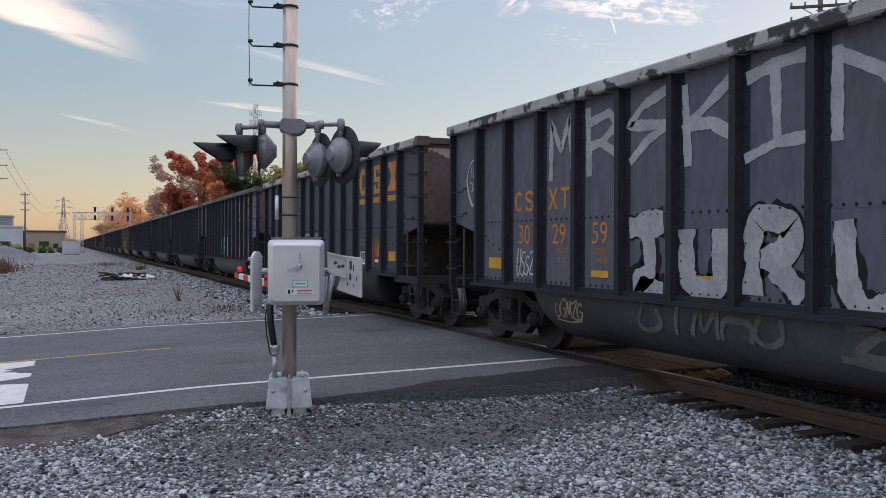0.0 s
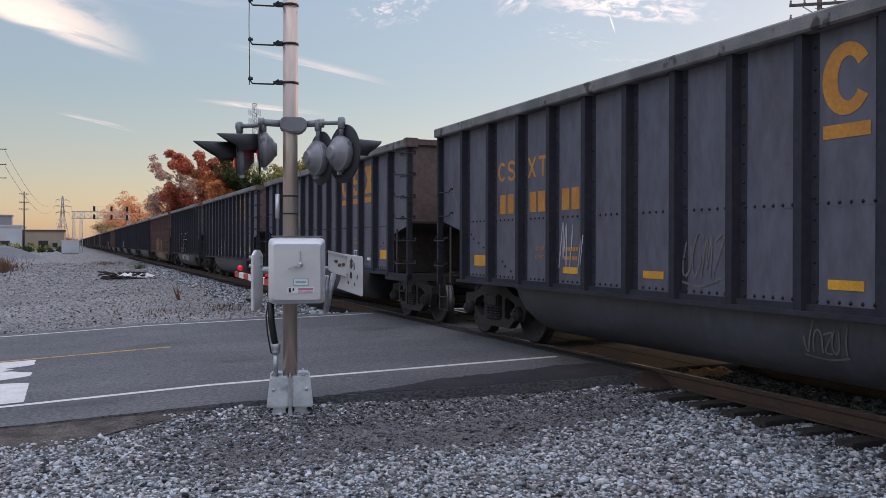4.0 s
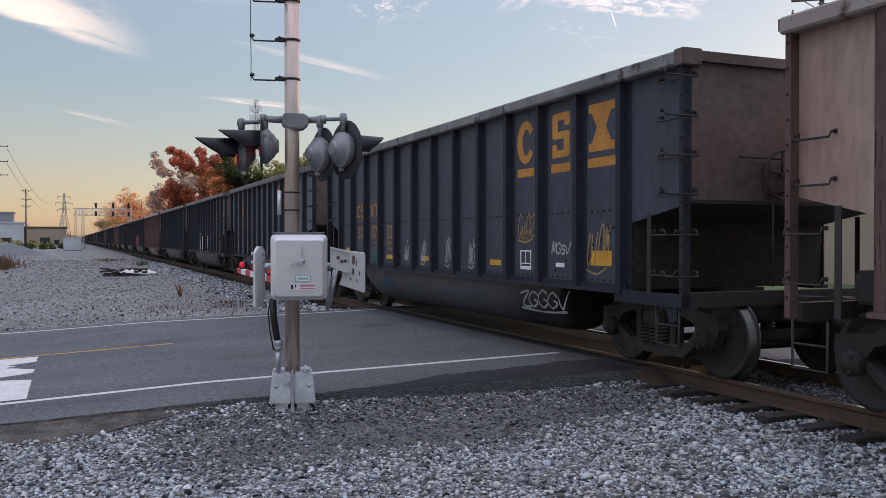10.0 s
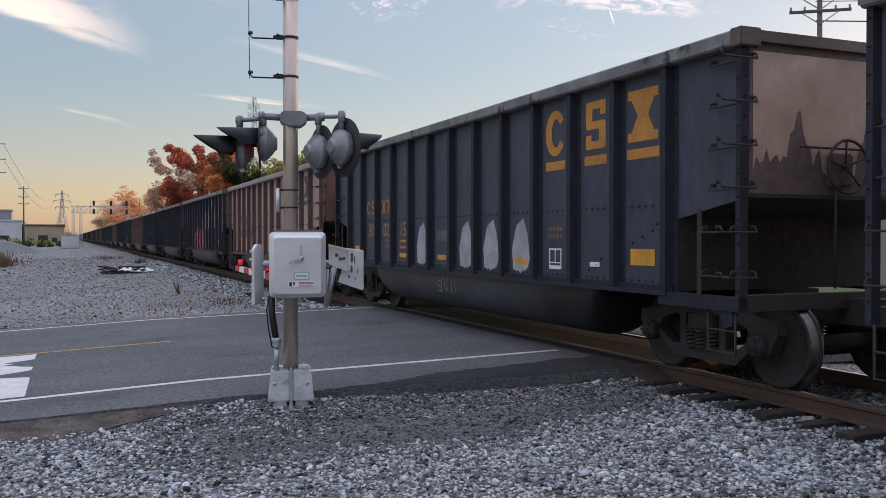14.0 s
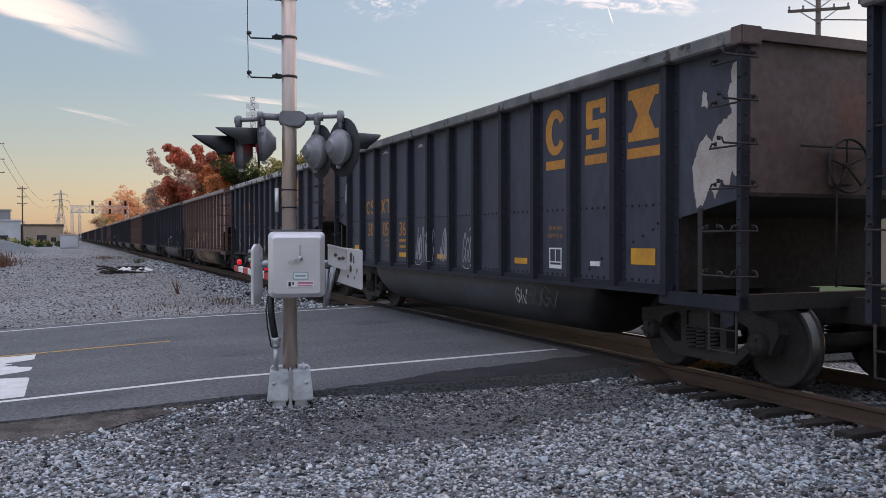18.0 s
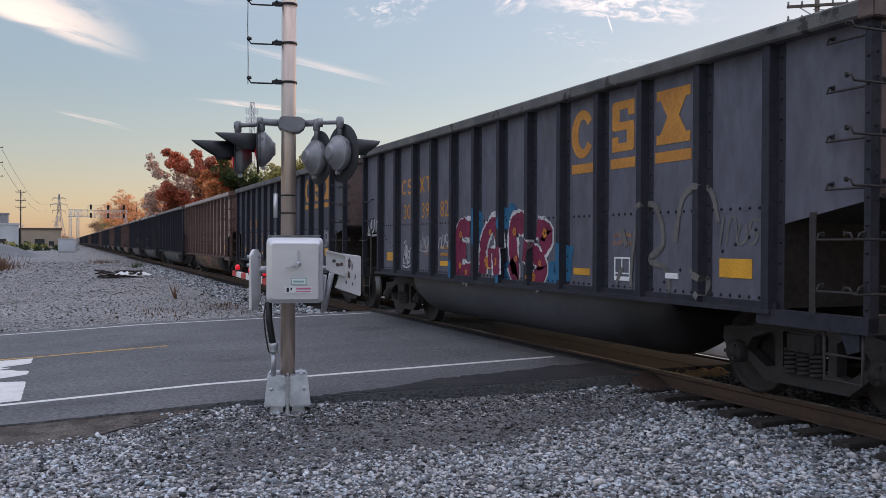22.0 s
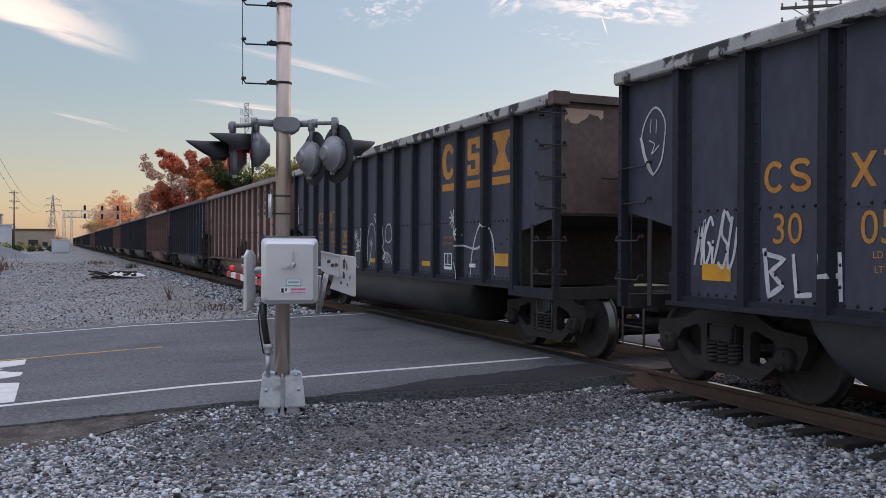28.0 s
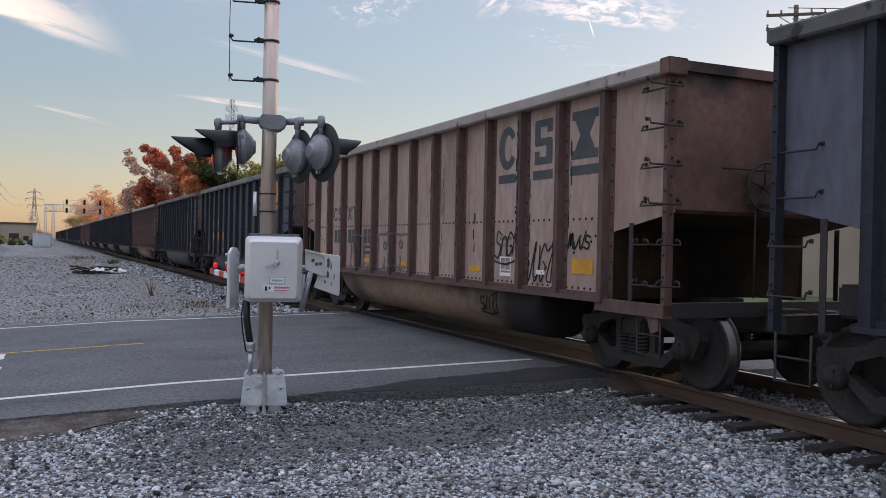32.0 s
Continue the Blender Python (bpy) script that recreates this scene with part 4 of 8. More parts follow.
# offsets fitted so the cars line up in the camera's view: metres gained or lost at a time
VIEW_FIT = ((0, -0.21), (1, 0.04), (2, -0.04), (3, -0.06), (6, 0.0), (7, 0.33), (8, -0.02), (9, 0.12), (10, 0.04), (11, 0.07), (12, 0.0), (13, -0.05), (14, -0.08), (17, 0.03), (18, -0.1),
         (19, -0.08), (20, -0.19), (21, -0.15), (22, 0.0), (23, 0.12), (24, 0.17), (25, 0.07), (28, 0.1), (29, 0.09), (30, 0.06), (31, 0.0), (32, -0.07), (33, -0.07))

def travelled(t):
    """Metres that the train has come by t seconds: it slowly gains speed."""
    for (t0, a), (t1, b) in zip(VIEW_FIT, VIEW_FIT[1:]):
        if t <= t1:
            k = (t - t0) / (t1 - t0)
            fit_offset = a + (b - a) * k * k * (3 - 2 * k)
            break
    return 1.2746 + 10.99846 * t + 0.0214946 * t ** 2 - 0.00006185 * t ** 3 + fit_offset

STARTS = {FIRST: -size_of(FIRST)[0]}
for n in range(FIRST, LAST):
    STARTS[n + 1] = STARTS[n] + size_of(n)[0]

def car_pose(n, t):
    return pose(TRACK_X, STARTS[n] + size_of(n)[0] / 2 - travelled(t), 0)

CARS = {}
used = set()
for n in range(FIRST, LAST + 1):
    src = KINDS[kind_of(n)]
    CARS[n] = src if src not in used else copy_thing(src, Matrix())
    used.add(src)
    CARS[n].matrix_basis = car_pose(n, 0)
    if n in (0, 15):
        for ob in CARS[n].children:
            if ob.name.startswith("side_sheet"):
                ob.material_slots[0].link = 'OBJECT'
                ob.material_slots[0].material = M_NAVY if n == 15 else M_BLACK
    if n in (0, 1, 15, 21, 22):
        for ob in CARS[n].children:
            if ob.name.startswith("top_chord"):
                ob.material_slots[0].link = 'OBJECT'
                ob.material_slots[0].material = M_CHORDPALE

# ---- lettering and spray paint on the cars ----
NUMBERS = {0: "302959", 1: "300560", 2: "394113", 4: "304371", 5: "305473", 6: "304013", 7: "39 224", 8: "300732", 9: "304630", 10: "305728", 11: "300215", 13: "301244", 14: "300536",
           15: "303657", 16: "398915", 17: "303982", 18: "302750", 19: "39755 ", 21: "300508", 22: "300309", 23: "397453", 24: "304596"}
WORDS = {"ONLY": 0, "REASON IM": 0, "ALIVE IS": 0, "THIS STEEL": 0, "+": 0, "THIS DOG": 0, "LD LMT": 0, "LT WT": 0, "EX W 10-8": 0, "CU FT 4115": 0, "20..": 0, "VIP": 0}

def letter_meshes(strings):
    made = []
    for s in strings:
        c = bpy.data.curves.new("lettering", 'FONT')
        c.body, c.align_x, c.align_y, c.resolution_u = s, 'CENTER', 'CENTER', 3
        made.append((s, new("lettering", c)))
    deps = bpy.context.evaluated_depsgraph_get()
    out = {}
    for s, ob in made:
        me = bpy.data.meshes.new_from_object(ob.evaluated_get(deps))
        out[s] = me
    for s, ob in made:
        data = ob.data
        bpy.data.objects.remove(ob)
        bpy.data.curves.remove(data)
    return out

LOADS = {0: ("237000", "49000"), 2: ("232700", "53300"), 6: ("237500", "48500"), 7: ("237200", "48800"), 8: ("236800", "49200"), 15: ("237700", "48300"), 18: ("237200", "48800")}
PAIRS = {v[i:i + 2].strip() for v in NUMBERS.values() for i in (0, 2, 4)} - {""}
LETTERS = letter_meshes(sorted(PAIRS | set(WORDS) | {w for pair in LOADS.values() for w in pair}))
FLAT = {}
PX = -SIDE + 0.0945

def use_car(car):
    """Takes over the car's post spacing, so that paint lands on its panels."""
    global HALF, BAY, STEP, REAR
    HALF, BAY, STEP, REAR = size_of(car["number_in_train"])[1:]

def lettering(car, s, y, z, height, material, name="car_number", label="", wide=1.0):
    use_car(car)
    key = (s, material.name)
    if key not in FLAT:
        FLAT[key] = LETTERS[s].copy()
        FLAT[key].materials.clear()
        FLAT[key].materials.append(material)
    k = height / 0.72
    ob = part(name, FLAT[key], None, car, label)
    ob.matrix_basis = Matrix.Translation((PX, along(y), z)) @ Matrix(((0, 0, -1, 0), (-1, 0, 0, 0), (0, 1, 0, 0), (0, 0, 0, 1))) @ Matrix.Diagonal((k * wide, k, 1, 1))

def on_side(y, z):
    """The depth of the painted surface at a place on the side: on a post's face or on the sheet."""
    return -SIDE - 0.004 if abs(y - round(y)) < 0.049 and abs(round(y)) < 6.5 else PX

STROKES = []

def new_stroke():
    STROKES.append(0)
    return len(STROKES)

def ribbon(bm, pts, w, cell=0.045):
    """A brush stroke of width w along (y, z) points, stepping over the posts."""
    stroke = new_stroke()
    lift = 0.0004 * (stroke % 8)
    path = []
    for (y0, z0), (y1, z1) in zip(pts, pts[1:]):
        n = max(1, int(math.hypot(y1 - y0, z1 - z0) / cell))
        path += [(y0 + (y1 - y0) * k / n, z0 + (z1 - z0) * k / n) for k in range(n)]
    path.append(pts[-1])
    edge = []
    for i, (y, z) in enumerate(path):
        a, b = path[max(0, i - 1)], path[min(len(path) - 1, i + 1)]
        d = math.hypot(b[0] - a[0], b[1] - a[1]) or 1
        ww = w * (0.9 + 0.35 * noise.noise((y * 3, z * 3, w * 50)) + 0.25 * noise.noise((y * 14, z * 14, w * 50)))
        nx, nz = -(b[1] - a[1]) / d * ww / 2, (b[0] - a[0]) / d * ww / 2
        edge.append(((y + nx, z + nz), (y - nx, z - nz)))
    for (a0, b0), (a1, b1) in zip(edge, edge[1:]):
        x = on_side((a0[0] + b1[0]) / 2, 0) - lift
        bm.faces.new([bm.verts.new((x, *p)) for p in (a0, b0, b1, a1)]).material_index = stroke % 30000

def curve_pts(pts, n=6):
    """A smooth run through the points."""
    out = []
    for i in range(len(pts) - 1):
        p0, p1, p2, p3 = pts[max(0, i - 1)], pts[i], pts[i + 1], pts[min(len(pts) - 1, i + 2)]
        for k in range(n):
            t = k / n
            out.append(tuple(0.5 * (2 * b + (c - a) * t + (2 * a - 5 * b + 4 * c - d) * t * t + (3 * b - a - 3 * c + d) * t ** 3) for a, b, c, d in zip(p0, p1, p2, p3)))
    return out + [pts[-1]]

def fill(bm, pts, lift=0.0):
    """A filled patch inside closed (y, z) points, cut into columns that step over the posts."""
    stroke = new_stroke()
    ys = [p[0] for p in pts]
    y, hi = min(ys), max(ys)
    cuts = sorted({y, hi} | {y + (hi - y) * k / 14 for k in range(15)} | {c + s for c in range(-6, 7) for s in (-0.051, 0.051) if y < c + s < hi})
    def span(q):
        zs = []
        for i in range(len(pts)):
            (a, za), (b, zb) = pts[i], pts[i - 1]
            if (a <= q) != (b <= q):
                zs.append(za + (zb - za) * (q - a) / (b - a))
        return (min(zs), max(zs)) if len(zs) > 1 else None
    for a, b in zip(cuts, cuts[1:]):
        sa, sb = span(a + 1e-4), span(b - 1e-4)
        if sa and sb and b - a > 1e-3:
            x = on_side((a + b) / 2, 0) + lift
            bm.faces.new([bm.verts.new((x, *p)) for p in ((a, sa[0]), (b, sb[0]), (b, sb[1]), (a, sa[1]))]).material_index = stroke % 30000

def welded(name, quads, material):
    """One sheet from quads in a row: neighbours share an edge, or are joined by a riser where the paint steps over a post."""
    def near(p, q):
        return abs(p[1] - q[1]) < 0.004 and abs(p[2] - q[2]) < 0.02
    verts, faces, last, back = [], [], None, None
    for quad in quads:
        ids = [len(verts) + i for i in range(4)]
        verts += quad
        for (i, j), (k, l) in (((2, 3), (1, 0)), ((1, 2), (0, 3))):
            if last and near(back[i], quad[k]) and near(back[j], quad[l]):
                if abs(back[i][0] - quad[k][0]) < 1e-5:
                    ids[k], ids[l] = last[i], last[j]
                else:
                    faces.append((last[j], last[i], ids[k], ids[l]))
                break
        faces.append(tuple(ids))
        last, back = ids, quad
    used = sorted({i for f in faces for i in f})
    to = {i: k for k, i in enumerate(used)}
    return raw_mesh(name, [verts[i] for i in used], [tuple(to[i] for i in f) for f in faces], material)

def strokes(bm, material, car, label):
    """Each brush stroke or patch becomes a part of its own; a shower of small dots stays one."""
    runs = {}
    for f in bm.faces:
        runs.setdefault(f.material_index, []).append([tuple(v.co) for v in f.verts])
    if len(runs) > 24:
        runs = {0: [q for run in runs.values() for q in run]}
    many = 0 in runs
    for run in runs.values():
        ob = part("graffiti", welded("graffiti", run, material), None, car, label)
        if many:
            ob["kind"] = "stuff"
    bm.free()

def spray(car, build, colour, label=""):
    use_car(car)
    bm = bmesh.new()
    build(bm)
    for v in bm.verts:
        v.co.y = along(v.co.y)
    strokes(bm, PAINTS[colour], car, label or colour + " spray-painted stroke")

HOOKS = (((0.2, 1), (0.1, 0.3), (0.4, 0), (0.8, 0.3), (0.7, 0.9)), ((0.9, 0.8), (0.4, 1), (0.05, 0.5), (0.4, 0), (0.9, 0.35), (0.5, 0.5)), ((0.1, 0), (0.3, 1), (0.5, 0.2), (0.7, 1), (0.9, 0)),
         ((0.1, 0), (0.15, 0.8), (0.5, 1), (0.85, 0.7), (0.9, 0)), ((0.1, 0.6), (0.4, 0), (0.95, 1.1)), ((0.9, 0.9), (0.3, 1), (0.2, 0.6), (0.8, 0.4), (0.6, 0), (0.05, 0.1)), ((0.5, 1.05), (0.45, -0.05)), ((0.1, 0.9), (0.95, 1.0), (0.3, 0.1), (1.0, 0.0)))

def tag_strokes(y, z, w, h, rnd, n):
    """Quick hooks and loops in a leaning row, no letters."""
    rise, out = rnd.uniform(-0.1, 0.15) * h, []
    for k in range(n):
        cell, lean = w / n, 0.15 * h
        c = y + w / 2 - cell * k
        big = rnd.uniform(0.75, 1.2)
        out.append(curve_pts([(c - cell * 1.15 * u * rnd.uniform(0.9, 1.1) - lean * v, z - h / 2 + rise * k / n + h * big * v * rnd.uniform(0.92, 1.08)) for u, v in rnd.choice(HOOKS)]))
    if rnd.random() < 0.6:
        out.append(curve_pts([(y + w * 0.5, z - h * 0.62), (y, z - h * 0.72), (y - w * 0.45, z - h * 0.55)]))
    return out

def scribble(car, y, z, w, h, seed, colour, weight=0.028, n=4):
    """An unreadable tag: quick loops in a row."""
    rnd = random.Random(seed)
    strokes = tag_strokes(y, z, w, h, rnd, max(n, 4))
    spray(car, lambda bm: [ribbon(bm, s, weight, 0.03) for s in strokes], colour)

def tub_tag(car, y, w, seed, colour, weight=0.028, n=5, z=0.72, h=0.24):
    """A tag on the round belly of the car."""
    rnd = random.Random(seed)
    use_car(car)
    bm = bmesh.new()
    for s in tag_strokes(y, z, w, h, rnd, n):
        ribbon(bm, s, weight, 0.03)
    for v in bm.verts:
        k = min(0.95, max(0.0, (0.80 - v.co.z) / 0.53))
        v.co.x = -0.86 - 0.60 * math.sqrt(1 - k * k) - 0.006
        v.co.y = along(v.co.y)
    strokes(bm, PAINTS[colour], car, colour + " spray-painted stroke on the belly")

def block_letters(car, strokes, w, inner, outline, edge=0.05, smooth=True):
    """Fat brushed shapes with an outline, from the middle lines of their strokes."""
    runs = [curve_pts(s) if smooth and len(s) > 2 else s for s in strokes]
    spray(car, lambda bm: [ribbon(bm, s, w + 2 * edge, 0.03) for s in runs], outline)
    def top(bm):
        for s in runs:
            ribbon(bm, s, w, 0.03)
        for v in bm.verts:
            v.co.x -= 0.004
    spray(car, top, inner)

def star(car, y, z, r, colour, weight=0.03):
    spray(car, lambda bm: [ribbon(bm, [(y + r * math.cos(a), z + r * math.sin(a)), (y - r * math.cos(a), z - r * math.sin(a))], weight) for a in (0.2, 0.98, 1.77, 2.55)], colour)

def egg(car, y, z, k, colour, weight=0.022):
    """A loose egg-shaped face: two ticks for eyes and a hooked nose."""
    def build(bm):
        ribbon(bm, curve_pts([(y - 0.22 * k, z - 0.1 * k), (y - 0.24 * k, z + 0.22 * k), (y - 0.05 * k, z + 0.42 * k), (y + 0.15 * k, z + 0.3 * k), (y + 0.26 * k, z + 0.05 * k), (y + 0.2 * k, z - 0.22 * k), (y + 0.02 * k, z - 0.45 * k), (y - 0.16 * k, z - 0.3 * k), (y - 0.22 * k, z - 0.1 * k)]), weight)
        ribbon(bm, [(y + 0.28 * k, z + 0.06 * k), (y + 0.17 * k, z - 0.22 * k), (y, z - 0.47 * k)], weight * 2.0)
        ribbon(bm, [(y + 0.05 * k, z + 0.28 * k), (y + 0.07 * k, z + 0.1 * k)], weight * 0.7)
        ribbon(bm, [(y - 0.06 * k, z + 0.26 * k), (y - 0.05 * k, z + 0.08 * k)], weight * 0.7)
        ribbon(bm, curve_pts([(y + 0.1 * k, z), (y - 0.02 * k, z - 0.06 * k), (y + 0.04 * k, z - 0.18 * k), (y - 0.12 * k, z - 0.08 * k)]), weight * 0.7)
    spray(car, build, colour, colour + " egg-shaped face outline")

def blob(y0, y1, z0, z1, rnd, bite=0.12):
    w, h = y1 - y0, z1 - z0
    raw = [(0, 0.1), (0.05, 0.5), (0, 0.9), (0.2, 1), (0.5, 0.95), (0.8, 1), (1, 0.85), (0.95, 0.5), (1, 0.12), (0.75, 0), (0.45, 0.06), (0.2, 0)]
    rough = [(y0 + w * (a + rnd.uniform(-bite, bite) * 0.5), z0 + h * (b + rnd.uniform(-bite, bite) * 0.5)) for a, b in raw]
    return curve_pts(rough + rough[:1], 3)[:-1]

def throw_up(car, y1, y0, z0, z1, n, seed, inner, outline, weight=0.04, shadow="", marks=""):
    """Fat filled letters in a row with an outline, drawn as plain rounded shapes."""
    rnd = random.Random(seed)
    shapes = []
    w = (y1 - y0) / n
    for k in range(n):
        b = y1 - w * k
        shapes.append(blob(b - w * 1.02, b + w * 0.02, z0 + rnd.uniform(0, 0.08), z1 - rnd.uniform(0, 0.12), rnd))
    if shadow:
        spray(car, lambda bm: [fill(bm, [(p + (p - (y0 + y1) / 2) * 0.04, (z - (z0 + z1) / 2) * 1.14 + (z0 + z1) / 2) for p, z in s]) for s in shapes], shadow)
    if inner:
        spray(car, lambda bm: [fill(bm, s, -0.003) for s in shapes], inner, inner + " filled letter shapes")
    def lines(bm):
        for s in shapes:
            ribbon(bm, [(p, z) for p, z in s + s[:1]], weight)
            cy, cz = sum(p for p, _ in s) / len(s), sum(z for _, z in s) / len(s)
            ribbon(bm, curve_pts([(cy + w * 0.1, z0 + 0.02), (cy + w * rnd.uniform(0.0, 0.12), z0 + 0.2), (cy + w * 0.05, cz - 0.1)]), weight * 1.3)
            ribbon(bm, curve_pts([(cy + w * 0.1, cz + 0.12), (cy - w * 0.02, cz + 0.2), (cy - w * 0.1, cz + 0.1), (cy, cz + 0.04), (cy + w * 0.1, cz + 0.12)]), weight)
        for v in bm.verts:
            v.co.x -= 0.006
    spray(car, lines, outline)
    if marks:
        def dots(bm):
            for _ in range(14):
                a, b, r = rnd.uniform(y0, y1), rnd.uniform(z0 + 0.1, z1 - 0.1), rnd.uniform(0.02, 0.07)
                fill(bm, [(a + r * math.cos(k), b + r * math.sin(k)) for k in (2 * math.pi * i / 9 for i in range(9))], -0.009)
        spray(car, dots, marks, marks + " sprayed dots")

def chips(car, spots, seed):
    """Ragged bare patches where the top coat has peeled: (y, z, width, height)."""
    rnd = random.Random(seed)
    def build(bm):
        for y, z, w, h in spots:
            n, w = 9, w * 1.6
            left = [(y + w * (0.5 - 0.35 * k / n) * rnd.uniform(0.7, 1.1), z + h * k / n) for k in range(n + 1)]
            right = [(y - w * (0.5 - 0.45 * k / n) * rnd.uniform(0.4, 1.2), z + h * k / n) for k in range(n + 1)]
            for k in range(n):
                bm.faces.new([bm.verts.new((PX + 0.002, *p)) for p in (left[k], right[k], right[k + 1], left[k + 1])])
    use_car(car)
    bm = bmesh.new()
    build(bm)
    for v in bm.verts:
        v.co.y = along(v.co.y)
    part("paint_chip", bm, M_CHIP, car, "bare peeled paint")

def peel(car, outline, material, seed, name="paint_chip", label="bare peeled paint", rough=0.02):
    """One ragged sheet on the side inside a closed outline of (posts, height)."""
    use_car(car)
    bm = bmesh.new()
    edge = []
    for i, (a, b) in enumerate(zip(outline, outline[1:] + outline[:1])):
        n = max(2, int(math.hypot(b[0] - a[0], b[1] - a[1]) / 0.035))
        for k in range(n):
            y, z = a[0] + (b[0] - a[0]) * k / n, a[1] + (b[1] - a[1]) * k / n
            edge.append((y + rough * noise.noise((y * 23, z * 23, seed)), z + rough * 1.6 * noise.noise((y * 19, z * 19, seed + 7))))
    f = bm.faces.new([bm.verts.new((PX + 0.002, along(y), z)) for y, z in edge])
    f.normal_update()
    if f.normal.x > 0:
        f.normal_flip()
    bmesh.ops.triangulate(bm, faces=bm.faces[:])
    part(name, bm, material, car, label)

def end_chips(car, seed, size, most):
    """Bare sheets on the upper end wall where the paint has peeled, ragged below: deepest length, share of the width."""
    use_car(car)
    run, n = [], 60
    def depth(k):
        x = -1.45 + 2.6 * k / n
        d = 0.55 + 0.8 * noise.noise((x * 0.9, seed, 0)) + 0.55 * noise.noise((x * 3.1, seed, 1)) + 0.3 * noise.noise((x * 11, seed, 2)) - (1 - most)
        return x, max(0.0, min(1.0, d)) * size
    def close():
        if len(run) > 1:
            bm = bmesh.new()
            rows = [(bm.verts.new((x, -HALF - 0.004, TOP - 0.20)), bm.verts.new((x, -HALF - 0.004, TOP - 0.20 - d))) for x, d in run]
            for p, q in zip(rows, rows[1:]):
                bm.faces.new((p[0], q[0], q[1], p[1]))
            part("paint_chip", bm, M_CHIPEND, car, "warm-lit beige peeled paint on the end wall")
        run.clear()
    for k in range(n + 1):
        x, d = depth(k)
        if d > 0.03:
            run.append((x, d))
        else:
            close()
    close()

def bars(car, y, z, w, h, n, material, name="stencil"):
    """Writing that stays a row of plain bars."""
    use_car(car)
    y = along(y)
    bm = bmesh.new()
    for k in range(n):
        c = y + w / 2 - w * (k + 0.5) / n
        box(bm, PX, PX + 0.005, c - w / n * 0.38, c + w / n * 0.38, z - h / 2, z + h / 2)
    part(name, bm, material, car)

def band(bm, pts, w):
    """A flat band of width w along (y, z) points, one connected piece."""
    edge = []
    for i, p in enumerate(pts):
        a, b = pts[max(0, i - 1)], pts[min(len(pts) - 1, i + 1)]
        d = math.hypot(b[0] - a[0], b[1] - a[1])
        ny, nz = -(b[1] - a[1]) / d * w / 2, (b[0] - a[0]) / d * w / 2
        edge.append((bm.verts.new((0, p[0] + ny, p[1] + nz)), bm.verts.new((0, p[0] - ny, p[1] - nz))))
    for (a0, b0), (a1, b1) in zip(edge, edge[1:]):
        bm.faces.new((a0, b0, b1, a1))

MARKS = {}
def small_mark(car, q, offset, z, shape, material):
    """A small painted letter of the owner's mark: C, S, X or T."""
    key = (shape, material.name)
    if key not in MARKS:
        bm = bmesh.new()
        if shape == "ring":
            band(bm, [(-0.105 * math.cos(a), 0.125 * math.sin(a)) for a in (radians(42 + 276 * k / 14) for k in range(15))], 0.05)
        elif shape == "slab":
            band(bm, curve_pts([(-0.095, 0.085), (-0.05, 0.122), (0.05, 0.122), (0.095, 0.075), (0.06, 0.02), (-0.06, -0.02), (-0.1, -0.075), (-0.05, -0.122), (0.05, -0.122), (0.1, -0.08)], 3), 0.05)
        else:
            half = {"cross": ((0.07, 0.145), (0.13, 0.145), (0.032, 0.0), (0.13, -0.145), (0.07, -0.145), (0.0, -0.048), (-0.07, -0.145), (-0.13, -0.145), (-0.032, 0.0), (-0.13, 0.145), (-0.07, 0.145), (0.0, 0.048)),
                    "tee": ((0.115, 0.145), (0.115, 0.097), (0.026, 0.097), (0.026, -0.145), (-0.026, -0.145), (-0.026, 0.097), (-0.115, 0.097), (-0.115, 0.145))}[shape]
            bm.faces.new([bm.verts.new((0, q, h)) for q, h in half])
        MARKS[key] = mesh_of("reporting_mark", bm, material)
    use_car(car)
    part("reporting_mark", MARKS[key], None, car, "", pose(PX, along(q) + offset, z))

EGGS = {0: (6.3, 2.6), 2: (6.5, 2.42), 7: (2.5, 2.62), 14: (6.2, 2.55), 15: (6.35, 2.65), 21: (6.5, 2.75)}
for n, car in CARS.items():
    car["number_in_train"] = n
